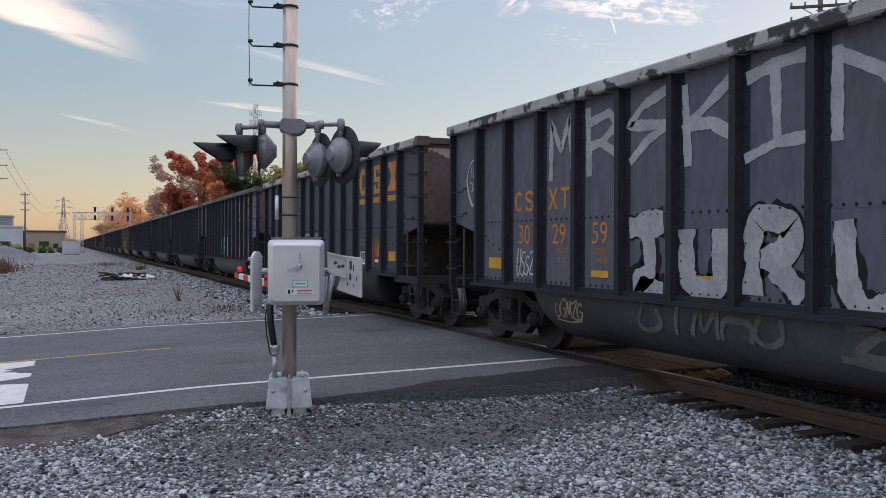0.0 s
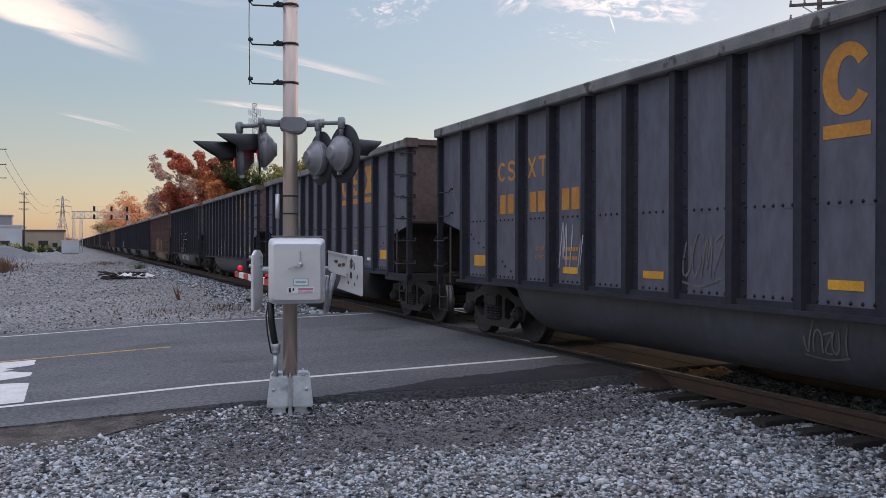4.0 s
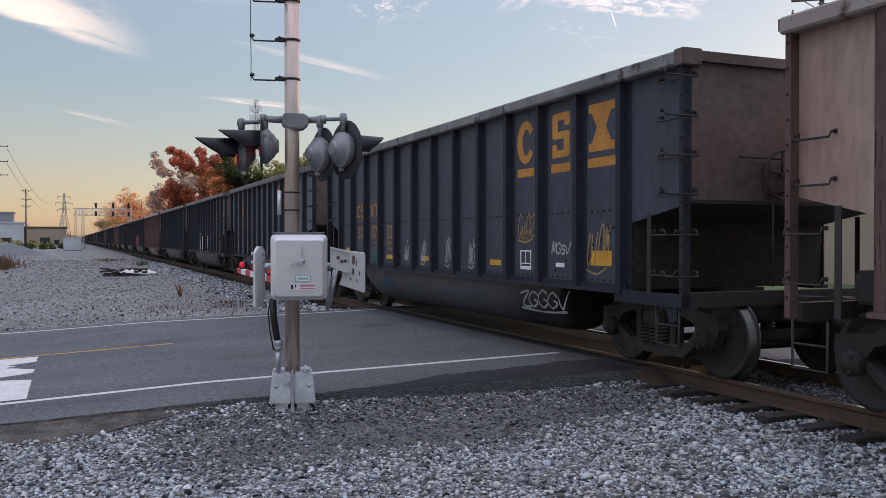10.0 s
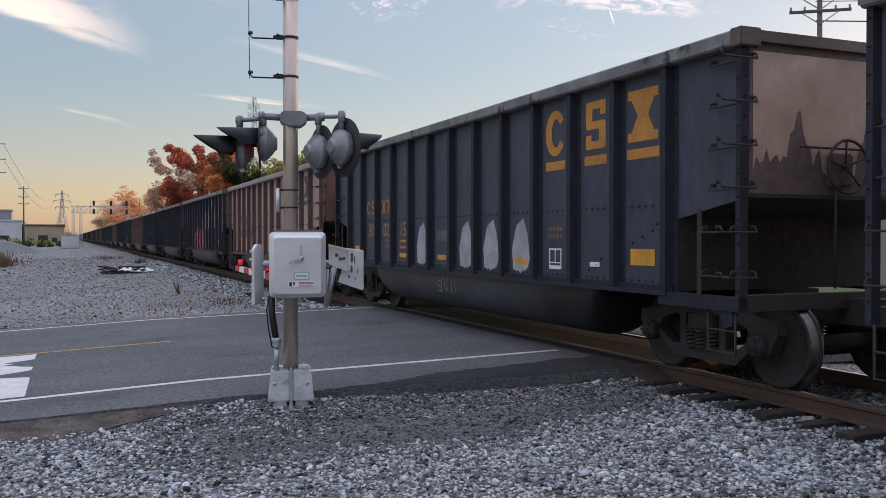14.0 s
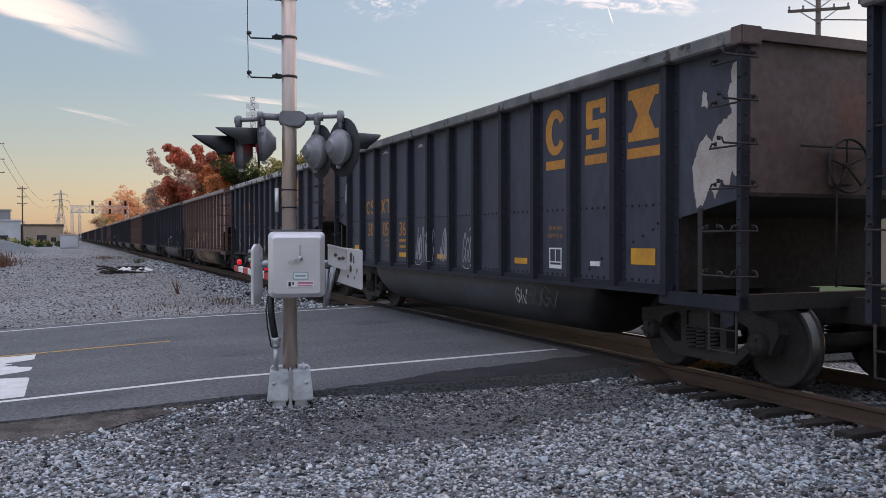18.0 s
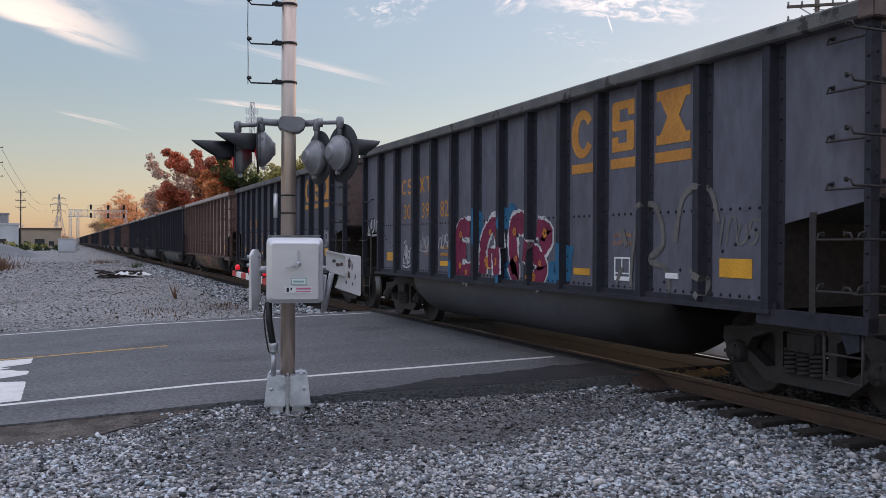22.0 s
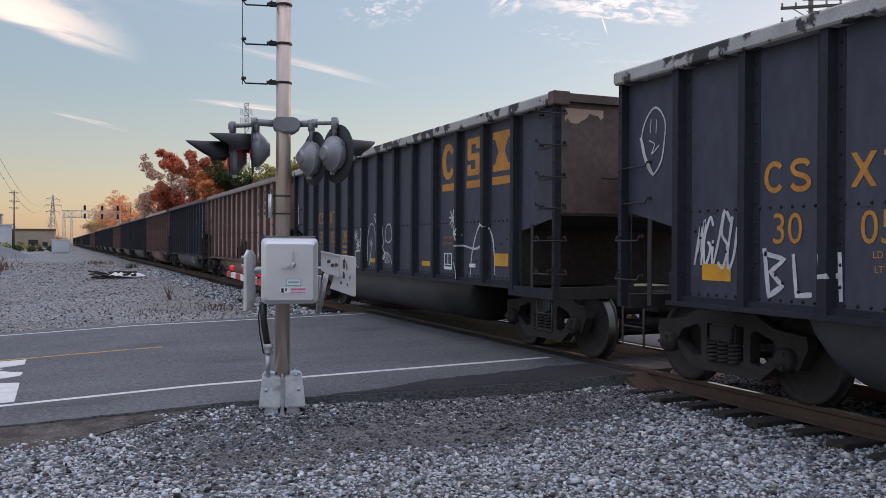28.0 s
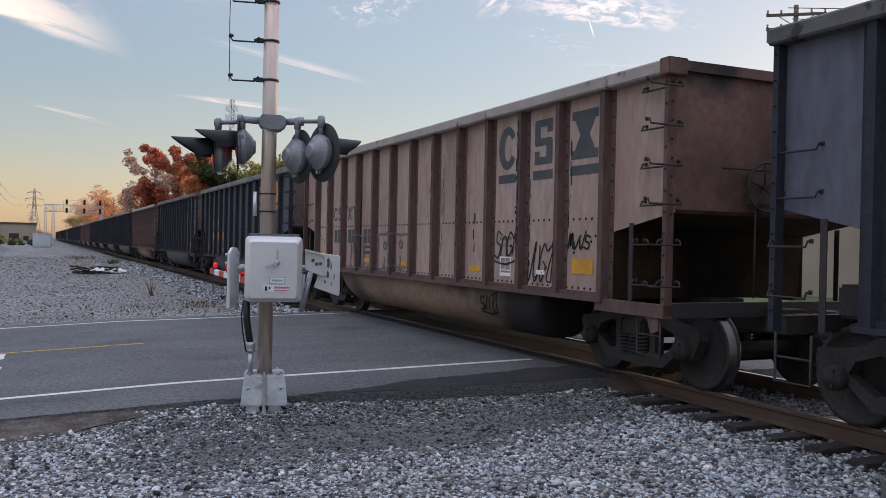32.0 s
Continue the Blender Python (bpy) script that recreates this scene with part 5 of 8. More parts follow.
for n, car in CARS.items():
    if n > LAST_FULL or n < 0:
        continue
    tan = n in TAN_AT
    ink = M_GREYSTEN if tan else M_ORANGE
    up = 0.45 if n in SHORT_AT - {2} else 0.0
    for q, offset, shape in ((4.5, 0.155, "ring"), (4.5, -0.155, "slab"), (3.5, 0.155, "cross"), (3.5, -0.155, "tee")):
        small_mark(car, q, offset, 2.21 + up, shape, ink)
    num = NUMBERS.get(n)
    for k, y in enumerate((4.5, 3.5, 2.5)):
        two = num[2 * k:2 * k + 2].strip() if num else ""
        if two:
            lettering(car, two, y, 1.715 + up, 0.29, ink, "car_number", "stencilled car number", 0.95)
        else:
            bars(car, y, 1.715 + up, 0.5, 0.29, 2, ink, "car_number")
    lettering(car, "LD LMT", 3.42, 1.50, 0.06, ink, "stencil")
    lettering(car, "LT WT", 3.42, 1.38, 0.06, ink, "stencil")
    load = LOADS.get(n)
    if load:
        lettering(car, load[0], 2.5, 1.50, 0.075, ink, "stencil")
        lettering(car, load[1], 2.46, 1.38, 0.075, ink, "stencil")
    else:
        bars(car, 2.5, 1.50, 0.38, 0.05, 6, ink)
        bars(car, 2.5, 1.38, 0.34, 0.05, 5, ink)
    lettering(car, "EX W 10-8", -3.5, 1.68, 0.055, ink, "stencil")
    lettering(car, "CU FT 4115", -3.5, 1.58, 0.055, ink, "stencil")
    if n in (0, 2, 3, 9, 10, 12, 14, 15, 16, 18, 19, 21, 23, 7):
        egg(car, *EGGS.get(n, (6.35, 2.6)), 0.85, "dark" if tan else ("haze" if n in (3, 10) else "white"))
    if n in (1, 11, 22):
        end_chips(car, n, *{1: (0.5, 0.75), 11: (1.35, 1.1), 22: (0.4, 0.8)}[n])

def wide_letters(bm):
    for pts in (((3.72, 2.45), (3.70, 3.25), (3.45, 2.85), (3.22, 3.28), (3.12, 2.35)), ((2.78, 3.32), (2.74, 2.45)), ((2.76, 3.12), (2.3, 3.2), (2.1, 3.05), (2.45, 2.86), (2.75, 2.82)), ((2.5, 2.86), (2.1, 2.68)),
                ((1.1, 3.32), (1.6, 3.18), (1.88, 2.98), (1.5, 2.95), (1.12, 2.92)), ((1.12, 2.9), (1.5, 2.78), (1.85, 2.55)), ((0.84, 3.3), (0.78, 2.42)), ((0.1, 3.25), (0.5, 3.02), (0.86, 2.8)), ((0.8, 2.86), (0.4, 2.84), (0.08, 2.68)),
                ((-0.1, 3.2), (-0.5, 3.28), (-0.92, 3.3)), ((-0.48, 3.28), (-0.52, 2.56)), ((-0.08, 2.42), (-0.5, 2.54), (-0.95, 2.56)), ((-1.22, 3.3), (-1.22, 2.48)), ((-1.2, 3.25), (-1.7, 3.0), (-2.2, 2.6)), ((-2.2, 2.6), (-2.2, 3.35))):
        ribbon(bm, pts, 0.13)

C = CARS
spray(C[0], wide_letters, "silver", "large pale brush-painted letters")
block_letters(C[0], [[(1.85, 1.78), (1.2, 1.84)], [(1.5, 1.8), (1.45, 1.3), (1.7, 1.12), (1.2, 1.08)], [(0.8, 1.75), (0.75, 1.2), (0.3, 1.15), (0.25, 1.75)], [(-0.2, 1.1), (-0.25, 1.8), (-0.7, 1.75), (-0.6, 1.5), (-0.3, 1.45)], [(-0.5, 1.4), (-0.85, 1.1)], [(-1.3, 1.8), (-1.4, 1.15), (-1.85, 1.12), (-1.95, 1.8)],
                     [(-2.4, 1.1), (-2.5, 1.8), (-2.9, 1.5), (-3.2, 1.85), (-3.3, 1.1)], [(-3.8, 1.8), (-4.3, 1.75), (-3.9, 1.45), (-4.4, 1.2), (-3.9, 1.1)]], 0.27, "silver", "dark", 0.05)
tub_tag(C[0], 0.6, 2.4, 5, "haze", 0.07, 5, 0.74, 0.28); tub_tag(C[0], -2.2, 2.0, 6, "haze", 0.09, 4, 0.76, 0.26)
scribble(C[0], 4.5, 1.3, 0.5, 0.35, 2, "white")
block_letters(C[1], [[(1.35, 1.85), (1.8, 1.82), (1.7, 1.6), (1.8, 1.4), (1.55, 1.2), (1.7, 1.05)], [(1.5, 1.15), (1.3, 1.4), (1.15, 1.15)], [(0.98, 1.1), (1.0, 1.6), (0.95, 1.85)], [(0.75, 1.15), (0.7, 1.75), (0.5, 1.85), (0.35, 1.6), (0.4, 1.2)], [(1.9, 1.02), (1.2, 1.0), (0.7, 1.02)]], 0.045, "silver", "haze", 0.02)
scribble(C[1], 0.6, 1.4, 0.45, 0.5, 4, "silver")
scribble(C[1], -4.5, 1.4, 0.7, 0.5, 5, "orange", 0.03, 5)
throw_up(C[2], 1.75, -0.85, 1.04, 1.92, 5, 21, "silver", "dark", 0.035, "teal")
for i, s in enumerate(("ONLY", "REASON IM", "ALIVE IS", "THIS STEEL", "+", "THIS DOG")):
    lettering(C[2], s, -1.5, 1.86 - 0.135 * i, 0.085, PAINTS["white"], "graffiti", "white hand-painted words", 1.0)
scribble(C[2], 4.6, 1.35, 0.5, 0.4, 6, "silver")
for ob in [c for c in C[2].children if c.name.startswith("reflector")]:
    bpy.data.objects.remove(ob)
for y in (5.5, 2.65, -1.75, -5.35):
    use_car(C[2])
    part("reflector", patch(y, 1.45, 0.07, 0.62, M_ORANGE, "reflector"), None, C[2], "tall orange strip")
scribble(C[3], -0.4, 1.45, 0.7, 0.45, 7, "haze"); scribble(C[3], 2.4, 1.5, 0.9, 0.5, 8, "silver")
scribble(C[4], 4.5, 1.45, 0.5, 0.45, 9, "silver"); scribble(C[4], 1.5, 1.3, 0.7, 0.4, 10, "silver"); scribble(C[4], -1.5, 1.4, 0.8, 0.6, 12, "haze", 0.05)
scribble(C[5], 2.0, 1.4, 0.5, 0.45, 13, "silver"); scribble(C[5], 1.0, 1.4, 0.4, 0.4, 14, "silver"); scribble(C[5], -4.5, 1.42, 0.6, 0.4, 15, "haze"); scribble(C[5], -5.5, 1.55, 0.5, 0.3, 16, "haze")
spray(C[6], lambda bm: [fill(bm, blob(a, b, c, d, random.Random(int(a * 10)), 0.3)) for a, b, c, d in ((1.55, 2.2, 1.2, 2.05), (0.2, 0.9, 1.5, 2.1), (-0.8, -0.2, 1.55, 2.1), (-1.9, -1.2, 1.0, 1.5), (-2.9, -2.2, 1.5, 2.05), (0.6, 1.2, 0.99, 1.3))], "red", "red sprayed clouds")
block_letters(C[6], [[(2.0, 1.85), (1.9, 1.1)], [(1.5, 1.9), (1.85, 1.45), (1.45, 1.1)], [(1.2, 1.85), (1.0, 1.15), (0.75, 1.6), (0.5, 1.15), (0.3, 1.85)], [(0.0, 1.1), (0.0, 1.85), (-0.5, 1.75), (-0.4, 1.5), (-0.1, 1.45)], [(-0.3, 1.4), (-0.6, 1.1)],
                     [(-1.0, 1.1), (-1.0, 1.88), (-1.6, 1.7), (-1.1, 1.5), (-1.7, 1.3), (-1.1, 1.1)], [(-2.1, 1.85), (-2.1, 1.15), (-2.7, 1.12)]], 0.26, "dark", "white", 0.035)
tub_tag(C[6], 0.2, 3.4, 3, "white", 0.07, 4, 0.78, 0.2)
spray(C[6], lambda bm: [ribbon(bm, curve_pts([(1.8, 1.95), (1.6, 2.1), (1.0, 2.12), (0.9, 2.0)]), 0.05), ribbon(bm, curve_pts([(-0.1, 2.0), (-0.4, 2.18), (-1.0, 2.1), (-2.2, 2.2), (-2.9, 2.15)]), 0.06)], "white")
scribble(C[6], -4.6, 1.5, 0.5, 0.6, 17, "white"); scribble(C[6], 5.4, 1.5, 0.5, 0.5, 18, "white"); scribble(C[6], 4.4, 1.5, 0.5, 0.5, 19, "silver")
spray(C[6], lambda bm: fill(bm, blob(6.35, 6.85, 2.25, 3.0, random.Random(5), 0.25)), "silver")
spray(C[7], lambda bm: fill(bm, [(2.1, 1.02), (2.15, 1.5), (1.9, 1.9), (1.5, 2.0), (0.9, 1.92), (0.4, 2.0), (-0.1, 1.92), (-0.8, 2.0), (-1.6, 1.95), (-2.1, 1.75), (-2.6, 1.45), (-2.95, 1.3), (-2.9, 1.02)], 0.001), "ochre", "yellow sprayed field")
spray(C[7], lambda bm: [ribbon(bm, curve_pts(p), 0.09) for p in ([(2.2, 1.55), (1.9, 1.7), (1.75, 2.0), (1.4, 2.05), (1.2, 1.9)], [(1.6, 1.9), (1.5, 1.6), (1.35, 1.3)], [(0.95, 1.9), (0.7, 2.1), (0.3, 2.05), (0.15, 1.85)], [(0.0, 1.95), (-0.2, 2.12), (-0.5, 1.95)], [(-0.9, 1.95), (-1.2, 2.15), (-1.6, 1.95)], [(0.95, 1.65), (0.7, 1.55)], [(0.0, 1.1), (-0.4, 1.35), (-0.8, 1.4), (-1.2, 1.2), (-1.5, 1.1)], [(-0.5, 1.7), (-0.7, 1.9)])] + [ribbon(bm, curve_pts([(-2.05, 1.9), (-2.4, 1.55), (-2.95, 1.35)]), 0.04), ribbon(bm, [(1.9, 1.1), (1.75, 1.02)], 0.14), ribbon(bm, curve_pts([(2.6, 2.9), (2.5, 2.5), (2.05, 2.35)]), 0.04)], "dark")
spray(C[7], lambda bm: [ribbon(bm, [(-1.72, 2.25), (-1.75, 1.6), (-1.7, 1.0)], 0.17), ribbon(bm, [(-1.45, 1.75), (-1.42, 1.2)], 0.05), ribbon(bm, [(3.75, 1.95), (3.72, 1.1)], 0.22)], "dark")
scribble(C[7], -5.5, 1.65, 0.8, 0.55, 7, "blue", 0.055, 5); scribble(C[7], 4.5, 1.3, 0.5, 0.35, 8, "haze", 0.1, 3)
scribble(C[7], -4.4, 1.72, 0.4, 0.35, 20, "dark", 0.03)
scribble(C[8], -5.4, 1.5, 0.5, 0.5, 22, "ochre"); scribble(C[8], -3.5, 1.75, 0.5, 0.3, 23, "ochre"); scribble(C[8], -4.5, 1.45, 0.5, 0.15, 24, "silver"); scribble(C[8], 3.4, 1.2, 0.6, 0.25, 25, "teal")
for y in (1.5, 0.6, -0.6, -1.6):
    scribble(C[8], y, 1.35, 0.22, 0.35, 26 + int(y * 10), "silver", 0.025, 2)
scribble(C[9], -0.5, 1.3, 0.5, 0.5, 33, "silver"); scribble(C[9], -4.4, 1.45, 0.7, 0.6, 34, "silver"); scribble(C[9], -2.2, 1.3, 0.5, 0.6, 35, "silver"); scribble(C[9], 2.4, 1.3, 0.5, 0.5, 36, "blue")
block_letters(C[10], [[(1.86, 1.08), (1.84, 1.88)], [(1.8, 1.86), (1.32, 1.1)], [(1.28, 1.08), (1.2, 1.95)], [(0.98, 1.08), (0.98, 1.55)], [(0.98, 1.84), (0.98, 1.9)], [(0.8, 1.86), (0.12, 1.92)], [(0.46, 1.86), (0.5, 1.08)],
                      [(0.0, 1.08), (-0.06, 1.92)], [(-0.1, 1.9), (-0.6, 1.84), (-0.62, 1.6), (-0.2, 1.48)], [(-0.25, 1.48), (-0.5, 1.3), (-0.78, 1.08)]], 0.25, "white", "dark", 0.05, False)
block_letters(C[10], [[(-1.5 + 0.34 * math.cos(a), 1.5 + 0.36 * math.sin(a)) for a in (2 * math.pi * k / 16 for k in range(17))]], 0.29, "white", "dark", 0.05)
spray(C[10], lambda bm: [ribbon(bm, [(1.95, 1.0), (0.4, 0.99), (-1.0, 1.0), (-2.1, 0.99)], 0.05), ribbon(bm, curve_pts([(-1.9, 1.1), (-2.1, 1.02), (-2.2, 1.2)]), 0.03)], "white")
scribble(C[10], -1.9, 1.75, 0.9, 0.35, 37, "silver", 0.03, 5); scribble(C[10], -4.5, 1.65, 0.5, 0.5, 38, "haze", 0.02); scribble(C[10], 6.5, 2.75, 0.7, 1.3, 39, "silver", 0.04, 6)
spray(C[10], lambda bm: ribbon(bm, [(-2.7, 1.75), (-2.95, 1.6), (-3.3, 1.95)], 0.035), "silver")
for i, y in enumerate((1.45, -0.55, -1.5, -2.5)):
    spray(C[11], lambda bm: fill(bm, [(y + 0.26, 1.1), (y + 0.28, 1.4), (y + 0.14, 1.75), (y - 0.08, 1.85), (y - 0.22, 1.6), (y - 0.28, 1.25), (y - 0.2, 1.12), (y, 1.05)]), "silver", "pale bell-shaped patch")
bars(C[11], 0.5, 1.6, 0.5, 0.2, 5, PAINTS["haze"], "graffiti")
spray(C[13], lambda bm: fill(bm, [(2.1, 1.02), (2.08, 1.75), (1.85, 1.92), (1.3, 1.9), (0.9, 1.98), (0.4, 2.02), (-0.1, 1.95), (-0.6, 2.0), (-1.2, 1.95), (-1.3, 1.6), (-1.15, 1.3), (-1.35, 1.0), (0.4, 0.98)], 0.001), "pink", "pink sprayed field")
block_letters(C[13], [[(1.95, 1.74), (1.5, 1.8), (1.15, 1.76)], [(1.5, 1.74), (1.5, 1.12)], [(0.78, 1.12), (0.74, 1.86)], [(0.72, 1.86), (0.25, 1.84), (0.3, 1.58), (0.62, 1.52)], [(0.6, 1.5), (0.15, 1.42), (0.18, 1.16), (0.7, 1.12)], [(-0.95, 1.82), (-0.5, 1.9), (-0.3, 1.7), (-0.6, 1.5), (-0.95, 1.35), (-0.8, 1.12), (-0.3, 1.12)]], 0.2, "white", "pink", 0.03)
spray(C[13], lambda bm: [ribbon(bm, curve_pts(p), 0.09) for p in ([(1.2, 1.7), (1.1, 1.4), (1.15, 1.1)], [(0.05, 1.85), (-0.05, 1.5), (0.02, 1.15)], [(-0.7, 1.7), (-0.85, 1.68)], [(-1.1, 1.8), (-1.2, 1.4), (-1.1, 1.1)])], "red")
spray(C[13], lambda bm: [ribbon(bm, [(2.2, 1.0), (1.0, 0.985), (-1.4, 1.0)], 0.06), ribbon(bm, curve_pts([(-1.5, 1.4), (-1.42, 1.25), (-1.55, 1.15), (-1.45, 1.02)]), 0.07), ribbon(bm, curve_pts([(-1.75, 1.3), (-1.68, 1.2), (-1.78, 1.05)]), 0.04)], "cream")
chips(C[13], [(4.85, 1.95, 0.14, 0.75), (2.2, 1.97, 0.35, 0.8), (1.8, 1.97, 0.1, 0.6), (-0.15, 1.97, 0.16, 0.75), (-0.8, 1.97, 0.22, 0.7), (-1.25, 2.0, 0.25, 0.9), (-1.85, 1.97, 0.2, 0.5), (-2.2, 2.0, 0.2, 0.85), (-3.2, 3.0, 0.5, 0.35), (-4.2, 2.0, 0.25, 0.9), (0.6, 1.96, 0.3, 0.1)], 3)
lettering(C[13], "20..", -1.5, 1.68, 0.14, PAINTS["silver"], "graffiti", "pale painted number"); scribble(C[13], -2.5, 1.5, 0.6, 0.3, 42, "silver", 0.035); scribble(C[13], 6.5, 2.9, 0.6, 0.35, 43, "white")
peel(C[14], [(-6.99, 3.29), (-7.12, 3.31), (-7.13, 2.9), (-7.12, 2.32), (-7.04, 2.16), (-6.99, 2.22), (-6.93, 2.05), (-6.82, 2.12), (-6.74, 1.95), (-6.66, 2.08), (-6.55, 1.9), (-6.45, 1.86), (-6.40, 2.1), (-6.38, 2.3), (-6.48, 2.52), (-6.6, 2.62), (-6.7, 2.55), (-6.76, 2.68), (-6.86, 2.74), (-6.98, 2.8), (-6.92, 3.0), (-6.97, 3.12)], M_CHIP, 4)
peel(C[14], [(-6.52, 2.92), (-6.62, 2.9), (-6.6, 3.06), (-6.55, 3.08)], M_CHIP, 5)
chips(C[14], [(1.5, 3.25, 0.25, 0.06), (3.5, 3.3, 0.3, 0.05)], 4)
for y in (1.6, 1.1, 0.4, -0.6):
    scribble(C[14], y, 1.4, 0.4, 0.5, 44 + int(y * 10), "silver", 0.028, 2)
tub_tag(C[14], -2.4, 0.35, 45, "white", 0.025, 3)
throw_up(C[15], 0.0, -3.6, 1.03, 1.95, 4, 71, "", "haze", 0.05); scribble(C[15], 1.5, 1.38, 0.65, 0.42, 57, "white", 0.035, 5)
scribble(C[15], -5.5, 1.62, 0.55, 0.28, 52, "white", 0.03, 5); scribble(C[15], 5.5, 1.5, 0.5, 0.3, 53, "white"); scribble(C[15], 3.5, 1.55, 0.6, 0.35, 54, "white", 0.035); scribble(C[15], 2.4, 1.55, 0.6, 0.4, 55, "silver", 0.035); scribble(C[15], 0.5, 1.4, 0.7, 0.4, 56, "silver")
for y in (4.5, 3.5, 2.5):
    bars(C[16], y, 1.715, 0.62, 0.40, 1, PAINTS["silver"], "painted_band")
def pale_blobs(bm, grow=0.0, lift=0.0):
    for pts in ([(4.1, 1.0), (4.08, 1.35), (3.75, 1.5), (3.35, 1.42), (3.2, 1.2), (3.22, 1.0)], [(2.98, 1.0), (3.0, 1.3), (2.7, 1.52), (2.2, 1.45), (2.05, 1.2), (2.1, 1.0)], [(1.98, 1.3), (2.0, 1.7), (1.86, 1.9), (1.68, 1.7), (1.7, 1.35)],
                [(-0.1, 1.4), (-0.15, 1.75), (-0.4, 1.95), (-0.7, 1.88), (-0.82, 1.6), (-0.6, 1.36), (-0.35, 1.3)], [(-0.05, 1.5), (-0.3, 1.35), (-0.6, 1.32), (-0.88, 1.3), (-0.95, 0.98), (-0.35, 0.97), (-0.28, 1.2)], [(-1.1, 1.68), (-1.3, 1.86), (-1.36, 1.6)]):
        my, mz = sum(p for p, _ in pts) / len(pts), sum(q for _, q in pts) / len(pts)
        fill(bm, curve_pts([(p + grow * (1 if p > my else -1), q + grow * (1 if q > mz else -1)) for p, q in pts + pts[:1]], 3)[:-1], lift)
spray(C[16], lambda bm: pale_blobs(bm, 0.045, -0.003), "navy", "dark blue outlines")
spray(C[16], lambda bm: pale_blobs(bm, 0.0, -0.006), "cream", "cream filled rounded shapes")
lettering(C[16], "VIP", -1.62, 1.72, 0.2, PAINTS["navy"], "graffiti", "dark blue painted letters", 0.8)
scribble(C[16], -2.4, 1.5, 0.6, 0.5, 58, "silver", 0.015, 5); tub_tag(C[16], 0.6, 2.2, 59, "dark", 0.04, 7, 0.7, 0.3); tub_tag(C[16], 3.4, 0.7, 60, "dark", 0.03)
spray(C[17], lambda bm: [fill(bm, blob(a, b, c, d, random.Random(int(a * 10)), 0.3)) for a, b, c, d in ((0.8, 1.05, 1.5, 2.15), (-0.45, 0.0, 1.8, 2.15), (-2.3, -1.75, 1.05, 1.6), (1.7, 2.3, 1.0, 1.3), (-0.3, 0.3, 0.99, 1.3), (-1.8, -1.2, 1.0, 1.35))], "blue", "blue sprayed clouds")
block_letters(C[17], [[(1.3, 1.8), (1.75, 1.82), (1.8, 1.5), (1.45, 1.45)], [(1.75, 1.42), (1.8, 1.1), (1.25, 1.1)], [(0.75, 1.1), (0.7, 1.6), (0.3, 1.88), (0.05, 1.5), (0.0, 1.1)], [(0.55, 1.35), (0.1, 1.38)], [(-0.9, 1.85), (-0.45, 1.85), (-0.4, 1.5), (-0.5, 1.1), (-0.3, 1.3)], [(-1.2, 1.8), (-1.55, 1.7), (-1.35, 1.5)], [(-0.85, 1.5), (-1.2, 1.4), (-1.4, 1.2), (-1.1, 1.02)]], 0.3, "magenta", "white", 0.05)
def petals(bm):
    rnd = random.Random(7)
    for a, b in ((1.7, 1.72), (1.72, 1.2), (0.6, 1.3), (0.45, 1.75), (0.05, 1.3), (-0.45, 1.75), (-0.5, 1.35), (-1.45, 1.72), (-1.3, 1.3), (-1.1, 1.1), (1.45, 1.1), (0.2, 1.7)):
        r = rnd.uniform(0.03, 0.06)
        for k in range(5):
            c = 1.2566 * k
            fill(bm, [(a + r * math.cos(c) + r * 0.7 * math.cos(q), b + r * math.sin(c) + r * 0.7 * math.sin(q)) for q in (2 * math.pi * i / 6 for i in range(6))], -0.009)
spray(C[17], petals, "orange", "orange sprayed petals")
block_letters(C[17], [[(-3.7, 1.05), (-3.75, 1.5), (-3.9, 1.95), (-4.2, 2.0), (-4.35, 1.6), (-4.1, 1.4), (-4.4, 1.3), (-4.45, 1.05)], [(-4.55, 1.6), (-4.7, 2.1), (-5.1, 2.15), (-5.25, 1.8)], [(-3.5, 1.75), (-3.6, 1.55)], [(-3.38, 1.1), (-3.5, 1.3)], [(-4.8, 1.3), (-5.1, 1.2), (-5.0, 1.02)]], 0.07, "haze", "haze", 0.005)
scribble(C[17], 4.5, 1.35, 0.45, 0.35, 59, "white"); scribble(C[17], 3.5, 1.6, 0.6, 0.25, 60, "silver"); scribble(C[17], 2.5, 1.6, 0.6, 0.25, 62, "silver"); scribble(C[17], 6.5, 1.95, 0.9, 0.3, 63, "silver", 0.05); scribble(C[17], -5.5, 1.7, 0.6, 0.25, 64, "haze")
scribble(C[18], 1.6, 1.6, 0.35, 0.45, 65, "silver"); scribble(C[18], 0.6, 1.6, 0.35, 0.5, 66, "silver"); scribble(C[18], -2.5, 1.5, 0.5, 0.4, 67, "silver", 0.03); scribble(C[18], -5.45, 1.65, 0.55, 0.35, 68, "silver", 0.03); scribble(C[18], 4.5, 1.25, 0.5, 0.35, 69, "ochre")
scribble(C[19], 0.5, 1.6, 0.6, 0.3, 70, "blue", 0.014); scribble(C[19], -4.5, 2.05, 0.7, 0.4, 74, "blue", 0.018, 5); scribble(C[19], -0.45, 1.35, 0.5, 0.4, 72, "cream", 0.014)
